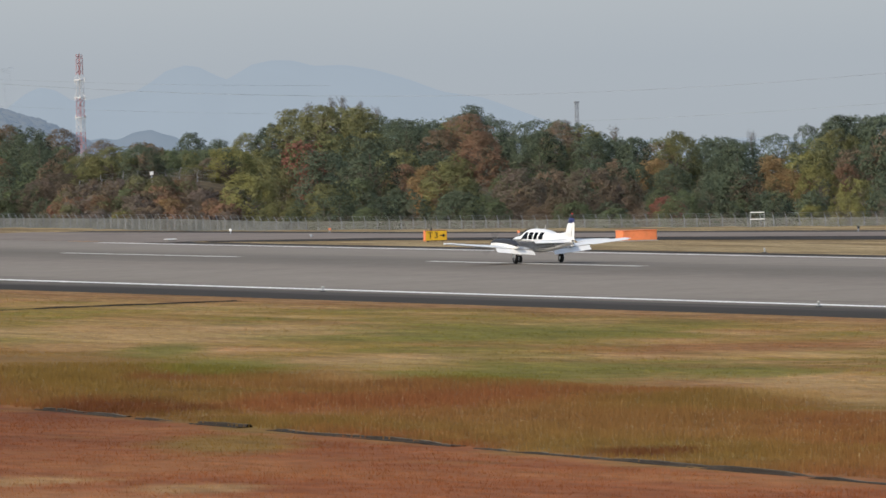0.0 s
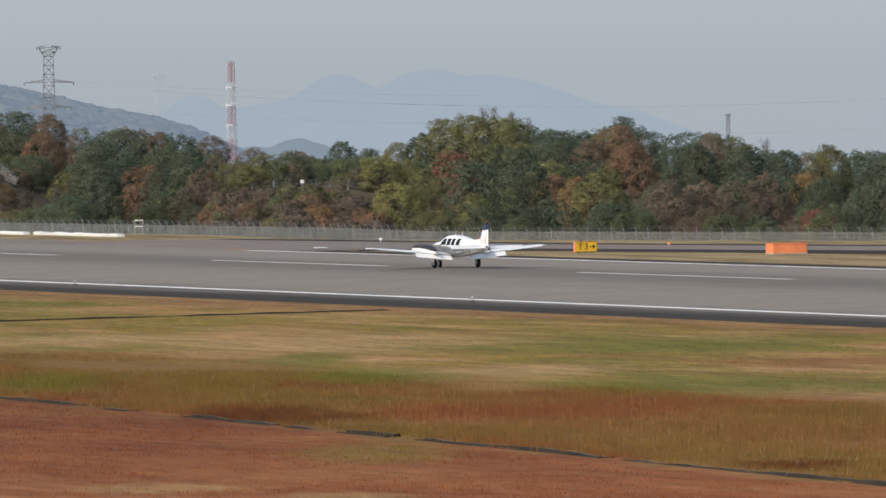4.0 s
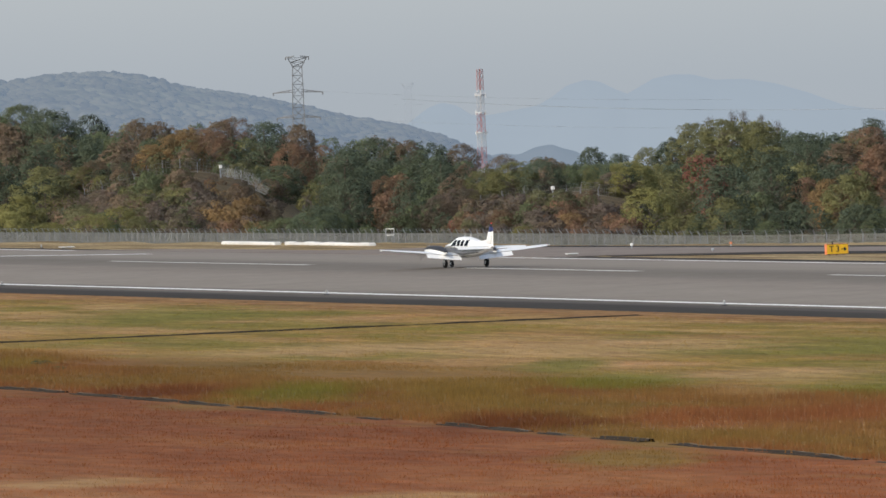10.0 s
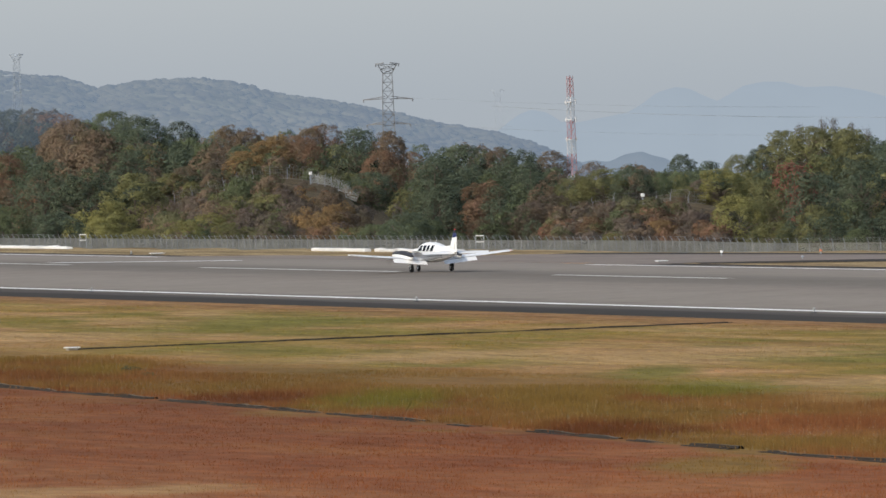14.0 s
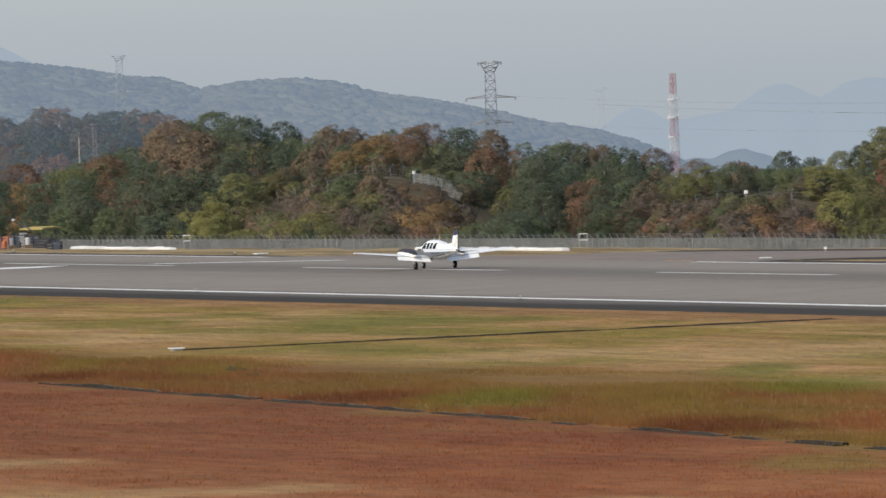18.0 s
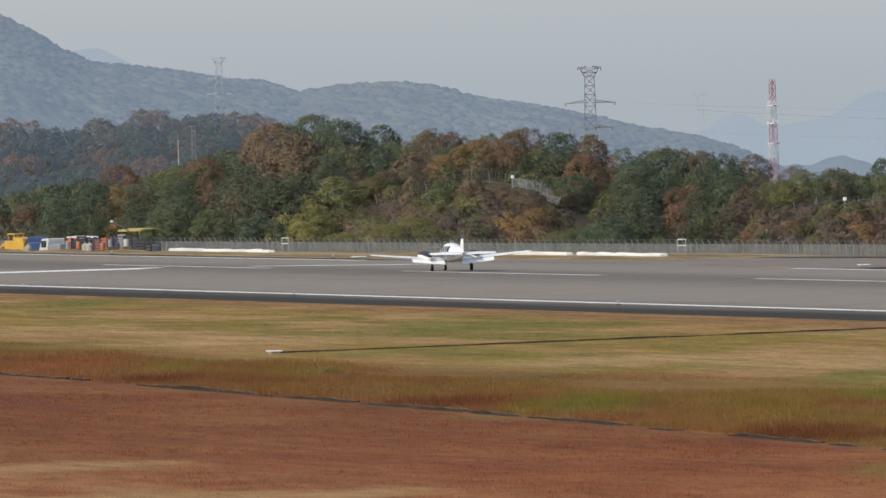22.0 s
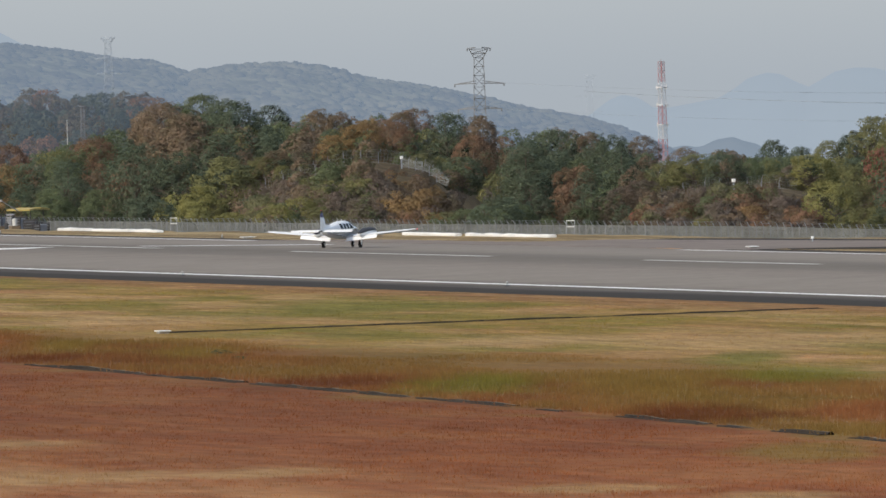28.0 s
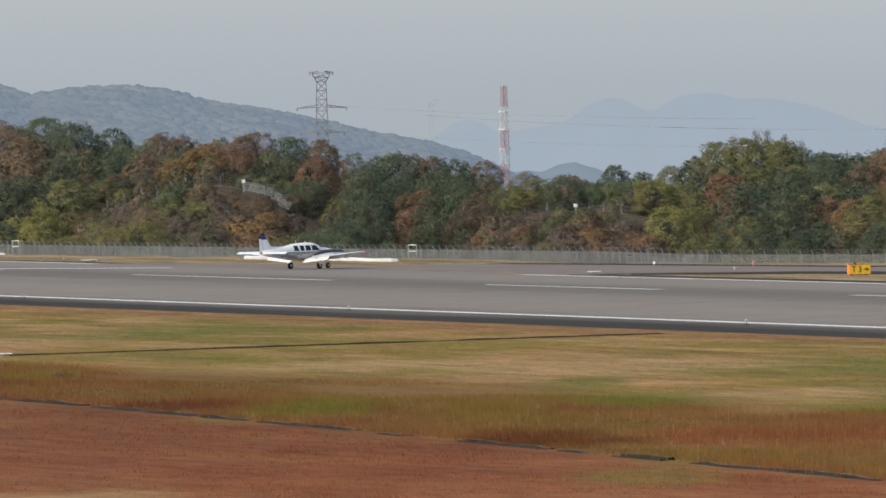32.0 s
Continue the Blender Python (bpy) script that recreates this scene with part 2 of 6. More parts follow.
def ramp(nt, src, stops):
    r = nt.nodes.new("ShaderNodeValToRGB")
    e = r.color_ramp.elements
    e[0].position, e[0].color = stops[0][0], (*stops[0][1], 1)
    e[1].position, e[1].color = stops[-1][0], (*stops[-1][1], 1)
    for p, c in stops[1:-1]:
        e.new(p).color = (*c, 1)
    nt.links.new(src, r.inputs[0])
    return r.outputs[0]


DITCH = ((-520, 129.5), (-431, 124.2), (-380, 121.4), (-340, 119.1), (-304, 116.5), (-251, 113.0), (-200, 109.5))


# drifts in the field: middle, half length along the view from the stand, half width (metres)
GREENS = ((-388.7, 166.3, 14.3, 8.4), (-336.3, 145, 8.7, 6.2), (-330, 149, 6.5, 3.1), (-357, 139.2, 10.3, 2.8), (-492.5, 166.9, 17.5, 5.9), (-584.6, 173.3, 14.9, 4.5), (-359.2, 126.9, 10.9, 3), (-380, 146, 9.9, 1.8))
MOSSY = ((-354.5, 131.8, 18.6, 3.2), (-282.6, 110.5, 7.4, 2.1), (-431.4, 132.6, 11.1, 1.5), (-413.8, 133.1, 10.4, 1.7), (-483.5, 142.4, 7.6, 3.4))
STRAWY = ((-309.1, 142.3, 13.9, 2.3), (-404.2, 155.6, 13.1, 7.4), (-336.7, 137.1, 5.3, 1.9), (-358, 146.5, 6.7, 3.7), (-262.9, 96.5, 2.7, 2.1), (-252.9, 98, 2.9, 1.7), (-416.5, 150.9, 8.8, 6.3), (-514.5, 151.5, 10.1, 4.6), (-478.1, 150.6, 8.8, 5.7), (-312.9, 92.6, 4.2, 3.7), (-284, 86.6, 4.8, 5.1), (-281.9, 92.2, 3.5, 2.5))
RUST_SPOTS = ((-312.5, 130.5, 6.9, 5), (-357.8, 161.6, 6.9, 5.6), (-313.6, 125, 10.2, 1.9), (-439, 129.5, 16.7, 2.9))
DARK_SPOTS = ((-264.7, 116.5, 3.7, 1.6), (-314.2, 118.8, 4.5, 2.9), (-365, 122.9, 6.7, 3.5), (-412.1, 125.9, 6.5, 2.2), (-318.4, 120, 6.4, 2.3))
TALL_SPOTS = ((-287.8, 125, 14.8, 5.7), (-373.6, 136.6, 15.8, 6.8))
MOSS, PALE, RUSTY, DARK_RED, GOLDEN, FRESH = (0.235, 0.18, 0.05), (0.46, 0.33, 0.165), (0.29, 0.125, 0.056), (0.15, 0.055, 0.026), (0.28, 0.18, 0.068), (0.19, 0.19, 0.042)


def grass_color(m, lift=1.0):
    """Colour by the place in the field: red-brown before the ditch, tall mixed grass behind it, mown grass up to the runway, litter in the wood."""
    nt = m.node_tree
    n, li = nt.nodes, nt.links
    geo = n.new("ShaderNodeNewGeometry")
    sep = n.new("ShaderNodeSeparateXYZ")
    li.new(geo.outputs["Position"], sep.inputs[0])

    def noise_at(sx, sy, detail=4.0, off=0.0):
        mp = n.new("ShaderNodeMapping")
        mp.inputs["Scale"].default_value, mp.inputs["Location"].default_value = (sx, sy, 0.0), (off, off, off)
        li.new(geo.outputs["Position"], mp.inputs["Vector"])
        t = n.new("ShaderNodeTexNoise")
        t.inputs["Scale"].default_value, t.inputs["Detail"].default_value = 1.0, detail
        li.new(mp.outputs[0], t.inputs["Vector"])
        return t.outputs[0]

    def math_node(op, a, b):
        q = n.new("ShaderNodeMath")
        q.operation = op
        for i, v in ((0, a), (1, b)):
            if isinstance(v, (int, float)):
                q.inputs[i].default_value = v
            else:
                li.new(v, q.inputs[i])
        return q.outputs[0]

    def span(src, a, b, c=0.0, d=1.0):
        mr = n.new("ShaderNodeMapRange")
        for i, v in ((1, a), (2, b), (3, c), (4, d)):
            mr.inputs[i].default_value = v
        li.new(src, mr.inputs[0])
        return mr.outputs[0]

    def mix(fac, a, b, how="MIX"):
        mx = n.new("ShaderNodeMix")
        mx.data_type, mx.blend_type = "RGBA", how
        for key, v in (("Factor", fac), ("A", a), ("B", b)):
            if isinstance(v, float):
                mx.inputs[key].default_value = v
            else:
                li.new(v, mx.inputs[key])
        return mx.outputs["Result"]

    x, y = sep.outputs[0], sep.outputs[1]
    wob = math_node("ADD", math_node("MULTIPLY", math_node("SUBTRACT", noise_at(0.06, 0.06, 3.0), 0.5), 9.0), math_node("MULTIPLY", math_node("SUBTRACT", noise_at(0.9, 0.9, 3.0), 0.5), 2.2))
    yy = math_node("ADD", y, wob)
    from_ditch = math_node("ADD", y, math_node("MULTIPLY", math_node("ADD", x, 251.0), 0.0617))
    red = ramp(nt, noise_at(0.05, 0.13, 4.0), ((0.32, (0.25, 0.094, 0.042)), (0.5, (0.302, 0.121, 0.053)), (0.66, (0.345, 0.158, 0.068))))
    straw = ramp(nt, noise_at(0.12, 0.3, 6.0, 3.0), ((0.35, (0.32, 0.135, 0.06)), (0.6, (0.48, 0.285, 0.14))))
    red = mix(span(yy, 100.0, 84.0, 0.0, 0.8), red, straw)
    green_tufts = span(noise_at(0.07, 0.2, 5.0, 21.0), 0.58, 0.72, 0.0, 0.55)
    red = mix(math_node("MULTIPLY", green_tufts, span(from_ditch, 103.0, 112.0)), red, ramp(nt, noise_at(0.3, 0.6, 4.0, 2.0), ((0.4, (0.22, 0.15, 0.05)), (0.6, (0.20, 0.175, 0.045)))))
    tall = ramp(nt, noise_at(0.045, 0.09, 5.0, 7.0), ((0.33, (0.22, 0.078, 0.034)), (0.41, (0.28, 0.115, 0.048)), (0.48, (0.33, 0.175, 0.062)), (0.55, (0.29, 0.195, 0.054)), (0.63, (0.215, 0.185, 0.038)), (0.72, (0.26, 0.15, 0.05))))
    tall = mix(0.3, tall, ramp(nt, noise_at(0.15, 0.3, 4.0, 8.0), ((0.4, (0.27, 0.14, 0.05)), (0.6, (0.29, 0.175, 0.058)))))
    dry = n.new("ShaderNodeRGB")
    dry.outputs[0].default_value = (0.245, 0.145, 0.066, 1)
    tall = mix(0.42, tall, dry.outputs[0])
    tall = mix(1.0, tall, span(x, -370.0, -270.0, 0.86, 1.08), "MULTIPLY")
    mown = ramp(nt, noise_at(0.055, 0.085, 6.0, 11.0), ((0.29, (0.33, 0.165, 0.075)), (0.36, (0.46, 0.30, 0.15)), (0.42, (0.38, 0.245, 0.10)), (0.48, (0.33, 0.235, 0.072)), (0.53, (0.285, 0.21, 0.058)), (0.58, (0.225, 0.20, 0.042)), (0.63, (0.31, 0.215, 0.075)), (0.70, (0.47, 0.32, 0.16)), (0.78, (0.36, 0.19, 0.09))))
    pale = span(noise_at(0.03, 0.22, 5.0, 31.0), 0.50, 0.62, 0.0, 0.75)
    mown = mix(pale, mown, ramp(nt, noise_at(0.3, 0.9, 4.0, 17.0), ((0.4, (0.47, 0.34, 0.17)), (0.6, (0.40, 0.265, 0.115)))))
    mown = mix(span(yy, 141.0, 147.0, 0.55, 0.0), mown, ramp(nt, noise_at(0.08, 0.3, 5.0, 2.0), ((0.4, (0.44, 0.30, 0.145)), (0.6, (0.38, 0.245, 0.105)))))
    mown = mix(span(noise_at(0.04, 0.11, 5.0, 41.0), 0.52, 0.60, 0.0, 0.65), mown, ramp(nt, noise_at(0.4, 1.0, 4.0, 43.0), ((0.4, (0.17, 0.17, 0.034)), (0.6, (0.24, 0.205, 0.05)))))
    mown = mix(span(noise_at(0.035, 0.13, 5.0, 51.0), 0.57, 0.66, 0.0, 0.6), mown, ramp(nt, noise_at(0.4, 1.0, 4.0, 53.0), ((0.4, (0.28, 0.135, 0.065)), (0.6, (0.36, 0.20, 0.10)))))
    edge = ramp(nt, noise_at(0.2, 0.6, 5.0, 5.0), ((0.4, (0.27, 0.15, 0.068)), (0.6, (0.34, 0.22, 0.10))))
    mown = mix(span(yy, 174.0, 180.0), mown, edge)
    far_grass = ramp(nt, noise_at(0.04, 0.3, 6.0, 9.0), ((0.38, (0.25, 0.19, 0.10)), (0.5, (0.36, 0.29, 0.165)), (0.62, (0.42, 0.345, 0.20))))
    red = mix(1.0, red, span(x, -335.0, -245.0, 0.80, 1.1), "MULTIPLY")
    mixed = math_node("ADD", from_ditch, math_node("MULTIPLY", math_node("SUBTRACT", noise_at(0.10, 0.25, 5.0, 61.0), 0.5), 16.0))
    col = mix(span(mixed, 112.0, 115.0), red, tall)
    col = mix(span(yy, 137.5, 142.5), col, mown)
    wisp = math_node("ADD", math_node("MULTIPLY", math_node("SUBTRACT", noise_at(0.35, 0.35, 4.0, 71.0), 0.5), 1.3), math_node("MULTIPLY", math_node("SUBTRACT", noise_at(0.06, 0.06, 3.0, 73.0), 0.5), 1.2))
    for tint, amount, spots in ((MOSS, 0.7, MOSSY), (PALE, 0.62, STRAWY), (RUSTY, 0.7, RUST_SPOTS), (DARK_RED, 0.8, DARK_SPOTS), (GOLDEN, 0.6, TALL_SPOTS), (FRESH, 0.85, GREENS)):
        mask = None
        for px, py, ru, rv in spots:
            mp, ln = n.new("ShaderNodeMapping"), n.new("ShaderNodeVectorMath")
            mp.vector_type, ln.operation = "TEXTURE", "LENGTH"
            mp.inputs["Location"].default_value, mp.inputs["Rotation"].default_value, mp.inputs["Scale"].default_value = (px, py, 0), (0, 0, radians(-20.5)), (ru * 1.25, rv * 1.25, 1e5)
            li.new(geo.outputs["Position"], mp.inputs["Vector"]), li.new(mp.outputs[0], ln.inputs[0])
            one = span(math_node("ADD", ln.outputs["Value"], wisp), 1.15, 0.45, 0.0, amount)
            mask = one if mask is None else math_node("MAXIMUM", mask, one)
        dab = n.new("ShaderNodeRGB")
        dab.outputs[0].default_value = (*tint, 1)
        col = mix(mask, col, dab.outputs[0])
    col = mix(span(y, 190.0, 191.0), col, far_grass)
    litter = ramp(nt, noise_at(0.5, 0.5, 5.0, 1.0), ((0.35, (0.085, 0.07, 0.04)), (0.65, (0.15, 0.12, 0.07))))
    edge_y = math_node("MAXIMUM", math_node("ADD", math_node("MULTIPLY", math_node("ADD", x, 665.0), 0.0757), 257.5), math_node("ADD", math_node("MULTIPLY", math_node("ADD", x, 665.0), 0.4), 257.5))
    col = mix(math_node("MULTIPLY", span(math_node("SUBTRACT", yy, edge_y), 2.0, 12.0), span(y, 200.0, 210.0)), col, litter)
    fine = mix(span(y, 130.0, 145.0), span(noise_at(0.5, 1.2, 3.0, 4.0), 0.25, 0.75, 0.78 * lift, 1.22 * lift), span(noise_at(1.3, 3.0, 7.0, 4.0), 0.25, 0.75, 0.70 * lift, 1.30 * lift))
    grain = math_node("MULTIPLY", fine, span(noise_at(0.12, 0.9, 4.0, 6.0), 0.28, 0.72, 0.86, 1.14))
    streak = span(noise_at(0.10, 0.45, 5.0, 14.0), 0.3, 0.7, 0.78, 1.22)
    grain = math_node("MULTIPLY", grain, math_node("ADD", 1.0, math_node("MULTIPLY", span(y, 138.0, 148.0), math_node("SUBTRACT", streak, 1.0))))
    turf = span(noise_at(0.45, 4.5, 6.0, 81.0), 0.3, 0.7, 0.74, 1.26)
    grain = math_node("MULTIPLY", grain, math_node("ADD", 1.0, math_node("MULTIPLY", span(y, 136.0, 146.0), math_node("SUBTRACT", turf, 1.0))))
    tone = n.new("ShaderNodeRGB")
    tone.outputs[0].default_value = (1.08, 0.98, 0.88, 1)
    col = mix(1.0, col, tone.outputs[0], "MULTIPLY")
    return mix(1.0, col, grain, "MULTIPLY")


def grass_mat(name, lift=1.0, thin=False):
    m = bpy.data.materials.new(name)
    m.use_nodes = True
    b = m.node_tree.nodes["Principled BSDF"]
    b.inputs["Roughness"].default_value = 1.0
    b.inputs["Specular IOR Level"].default_value = 0.1
    nt = m.node_tree
    tint = grass_color(m, lift)
    if thin:   # each blade a little lighter or darker
        geo, spread, mul = nt.nodes.new("ShaderNodeNewGeometry"), nt.nodes.new("ShaderNodeMapRange"), nt.nodes.new("ShaderNodeMix")
        spread.inputs[3].default_value, spread.inputs[4].default_value = 0.9, 1.1
        mul.data_type, mul.blend_type = "RGBA", "MULTIPLY"
        mul.inputs["Factor"].default_value = 1.0
        nt.links.new(geo.outputs["Random Per Island"], spread.inputs[0])
        nt.links.new(tint, mul.inputs["A"]), nt.links.new(spread.outputs[0], mul.inputs["B"])
        tint = mul.outputs["Result"]
    nt.links.new(tint, b.inputs["Base Color"])
    if thin:
        tl, mx = nt.nodes.new("ShaderNodeBsdfTranslucent"), nt.nodes.new("ShaderNodeMixShader")
        mx.inputs[0].default_value = 0.6
        nt.links.new(tint, tl.inputs[0])
        nt.links.new(b.outputs[0], mx.inputs[1]), nt.links.new(tl.outputs[0], mx.inputs[2])
        nt.links.new(mx.outputs[0], nt.nodes["Material Output"].inputs[0])
    return m


GROUND = grass_mat("field_grass", 0.76)
BLADES = grass_mat("standing_grass", 1.12, True)
build_ground()

# ---- runway: crowned across, edges at y 190 and 235 ----
MID = 212.5


def crown(y):
    return -0.0187 * abs(y - MID)


def slab(name, x0, x1, y0, y1, lift, material, label, category="", kind="structure", parent=None, steps=1, skirt=0.25):
    ys = sorted(set([y0, y1] + ([MID] if y0 < MID < y1 else [])))
    xs = [x0 + (x1 - x0) * k / steps for k in range(steps + 1)]
    verts, faces = [], []
    for x in xs:
        for y in ys:
            verts.append((x, y, crown(y) + lift))
        for y in ys:
            verts.append((x, y, crown(y) + lift - skirt))
    m, n = len(ys), 2 * len(ys)
    for i in range(len(xs) - 1):
        a, b = i * n, (i + 1) * n
        for k in range(m - 1):
            faces.append((a + k, a + k + 1, b + k + 1, b + k)[::-1])
        faces.append((a, b, b + m, a + m)[::-1])
        faces.append((a + m - 1, a + 2 * m - 1, b + 2 * m - 1, b + m - 1)[::-1])
    for a in (0, (len(xs) - 1) * n):
        faces.append(tuple(a + k for k in range(m)) + tuple(a + m + k for k in reversed(range(m))))
    ob = data_object(name, verts, faces, material, parent)
    if category or kind:
        tagged(ob, label, category, "", kind)
    return ob


slab("runway", -1150, 260, 187.5, 237.5, 0.0, ASPHALT, "worn grey asphalt runway with white markings", "runway", steps=40, skirt=0.4)
slab("runway_shoulder", -1150, 260, 180.2, 187.5, 0.06, ASPHALT, "dark asphalt runway shoulder beside the grass", "shoulder", steps=20, skirt=0.3)
slab("runway_shoulder", -1150, -719, 237.5, 239.2, 0.02, SHOULDER, "dark asphalt runway shoulder along the far grass", "shoulder", steps=6, skirt=0.3)
slab("runway_shoulder", -622, 260, 237.5, 240.2, 0.02, SHOULDER, "dark asphalt runway shoulder along the far grass", "shoulder", steps=10, skirt=0.3)
slab("edge_line", -1150, 260, 189.68, 190.36, 0.009, LINE, "white painted runway edge line", "marking", skirt=0.004)
slab("edge_line", -624, 260, 234.65, 235.5, 0.009, LINE, "white painted far runway edge line", "marking", skirt=0.004)
slab("edge_line", -1150, -716, 234.65, 235.5, 0.009, LINE, "white painted far runway edge line", "marking", skirt=0.004)
for x0, x1 in ((-709, -668), (-638.5, -598.3), (-570, -541), (-511.7, -482.3), (-450, -420), (-390, -360)):
    slab("centre_line_dash", x0, x1, 212.15, 212.8, 0.012, WORN_LINE, "white painted runway centre line dash", "marking", skirt=0.004)

# ---- hills and mountains far behind ----
def ridge(name, table, az0, az1, step, d0, d1, foot, material, label, rough_amp, rough_size, rows=26):
    verts, faces = [], []
    n = int((az1 - az0) / step) + 1
    for j in range(rows):
        v = j / (rows - 1)
        d = d0 + (d1 - d0) * v
        for k in range(n):
            az = az0 + k * step
            top = up_at(polyline(table, az), d1)
            p = pol(az, d)
            z = foot + (top - foot) * (1 - (1 - v) ** 1.6)
            q = Vector((p.x / (rough_size * 2.2), p.y / rough_size, 0.3))
            fold = noise.noise(Vector((p.x / (rough_size * 9), p.y / (rough_size * 9), 4.0))) * rough_amp * 2.2 * (1 - v) * v * 4
            z += fold + (noise.noise(q) + 0.6 * noise.noise(q * 2.3)) * rough_amp
            verts.append((p.x, p.y, z))
    for j in range(rows - 1):
        for k in range(n - 1):
            a = j * n + k
            faces.append((a, a + 1, a + n + 1, a + n))
    back = len(verts)
    for k in range(n):
        p = pol(az0 + k * step, d1 + 60)
        verts.append((p.x, p.y, foot - 20))
    for k in range(n - 1):
        a = (rows - 1) * n + k
        faces.append((a, a + 1, back + k + 1, back + k))
    ob = data_object(name, verts, faces, material)
    for fc in ob.data.polygons:
        fc.use_smooth = True
    return tagged(ob, label, "hill", kind="structure")


HILL = ((12.0, 0.9), (14.5, 0.95), (15.6, 0.72), (16.12, 0.60), (16.31, 0.50), (16.44, 0.41), (16.63, 0.32), (17.09, 0.26), (17.41, 0.20), (17.64, 0.18), (17.83, 0.11), (18.06, 0.145),
        (18.39, 0.155), (18.61, 0.13), (18.87, 0.05), (19.2, 0.0), (19.52, -0.07), (19.84, -0.155), (20.1, -0.20), (20.33, -0.27), (20.6, -0.4), (20.9, -0.6))
LOW = ((20.3, -0.6), (20.59, -0.385), (20.79, -0.36), (20.95, -0.325), (21.11, -0.38), (21.3, -0.5), (21.6, -0.7))
PEAKS = ((12.0, 0.3), (16.3, 0.33), (16.5, 0.385), (16.62, 0.405), (16.70, 0.40), (16.86, 0.31), (17.2, 0.12), (18.5, -0.1), (20.0, -0.26), (20.13, -0.19), (20.25, -0.10), (20.33, -0.07), (20.42, -0.09), (20.5, -0.145), (20.6, -0.15), (20.88, -0.10),
         (20.97, -0.05), (21.05, 0.01), (21.16, 0.04), (21.24, 0.03), (21.33, -0.02), (21.40, -0.05), (21.46, -0.02), (21.55, 0.03), (21.66, 0.05), (21.78, 0.045), (21.9, 0.01), (22.08, 0.01), (22.25, -0.02),
         (22.45, -0.075), (22.65, -0.15), (22.88, -0.19), (23.2, -0.32), (23.6, -0.45), (27.0, -0.5))
# each backdrop's emission is its painted haze; the base colours stay dark
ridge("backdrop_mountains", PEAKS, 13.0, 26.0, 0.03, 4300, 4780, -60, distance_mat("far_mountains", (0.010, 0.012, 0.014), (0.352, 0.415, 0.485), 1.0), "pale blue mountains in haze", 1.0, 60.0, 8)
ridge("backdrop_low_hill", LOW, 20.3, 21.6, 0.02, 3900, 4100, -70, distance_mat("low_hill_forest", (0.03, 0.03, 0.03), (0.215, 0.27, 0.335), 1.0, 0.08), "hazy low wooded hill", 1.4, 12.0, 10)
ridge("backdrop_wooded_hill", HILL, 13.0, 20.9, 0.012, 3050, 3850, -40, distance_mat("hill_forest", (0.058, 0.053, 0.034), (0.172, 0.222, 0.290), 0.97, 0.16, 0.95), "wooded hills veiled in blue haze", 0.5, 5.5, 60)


def hill_crowns(count):
    """The crowns of the hill's forest, low lumpy domes set thick on the slope."""
    r = random.Random(31)
    bm = bmesh.new()
    bmesh.ops.create_icosphere(bm, subdivisions=2, radius=1.0)
    dome = np.array([tuple(v.co) for v in bm.verts])
    tris = np.array([[v.index for v in f.verts] for f in bm.faces])
    bm.free()
    keep = [f for f in tris if max(dome[f, 2]) > 0.0 and min(dome[f, 0]) < 0.6]   # no undersides
    tris = np.array(keep)
    vs, fs = [], []
    for i in range(count):
        v = r.random() ** 1.25 if i % 6 else 1.0 - 0.03 * r.random()
        az = r.uniform(14.6, 20.75)
        q = pol(az, 3050 + 800 * v)
        z = -40 + (up_at(polyline(HILL, az), 3850) + 40) * (1 - (1 - v) ** 1.6)
        wide = r.uniform(1.7, 3.3) * (0.75 if v > 0.96 else 1.0)
        tall = wide * r.uniform(0.75, 1.1)
        lump = np.array([1 + 0.28 * noise.noise(Vector(c) * 1.9 + Vector((i * 3.1, 0, 0))) for c in dome])[:, None]
        vs.append(dome * lump * (wide * 1.4, wide, tall) + (q.x, q.y, z - 0.35 * tall - 0.4))
        fs.append(tris + i * len(dome))
    vs, fs = np.concatenate(vs), np.concatenate(fs)
    # haze painted on the crowns by the same bluish emission
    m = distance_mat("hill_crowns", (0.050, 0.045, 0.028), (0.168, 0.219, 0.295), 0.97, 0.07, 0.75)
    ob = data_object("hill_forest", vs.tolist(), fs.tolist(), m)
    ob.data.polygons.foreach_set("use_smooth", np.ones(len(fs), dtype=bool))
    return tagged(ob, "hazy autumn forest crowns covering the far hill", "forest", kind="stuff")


hill_crowns(6500)


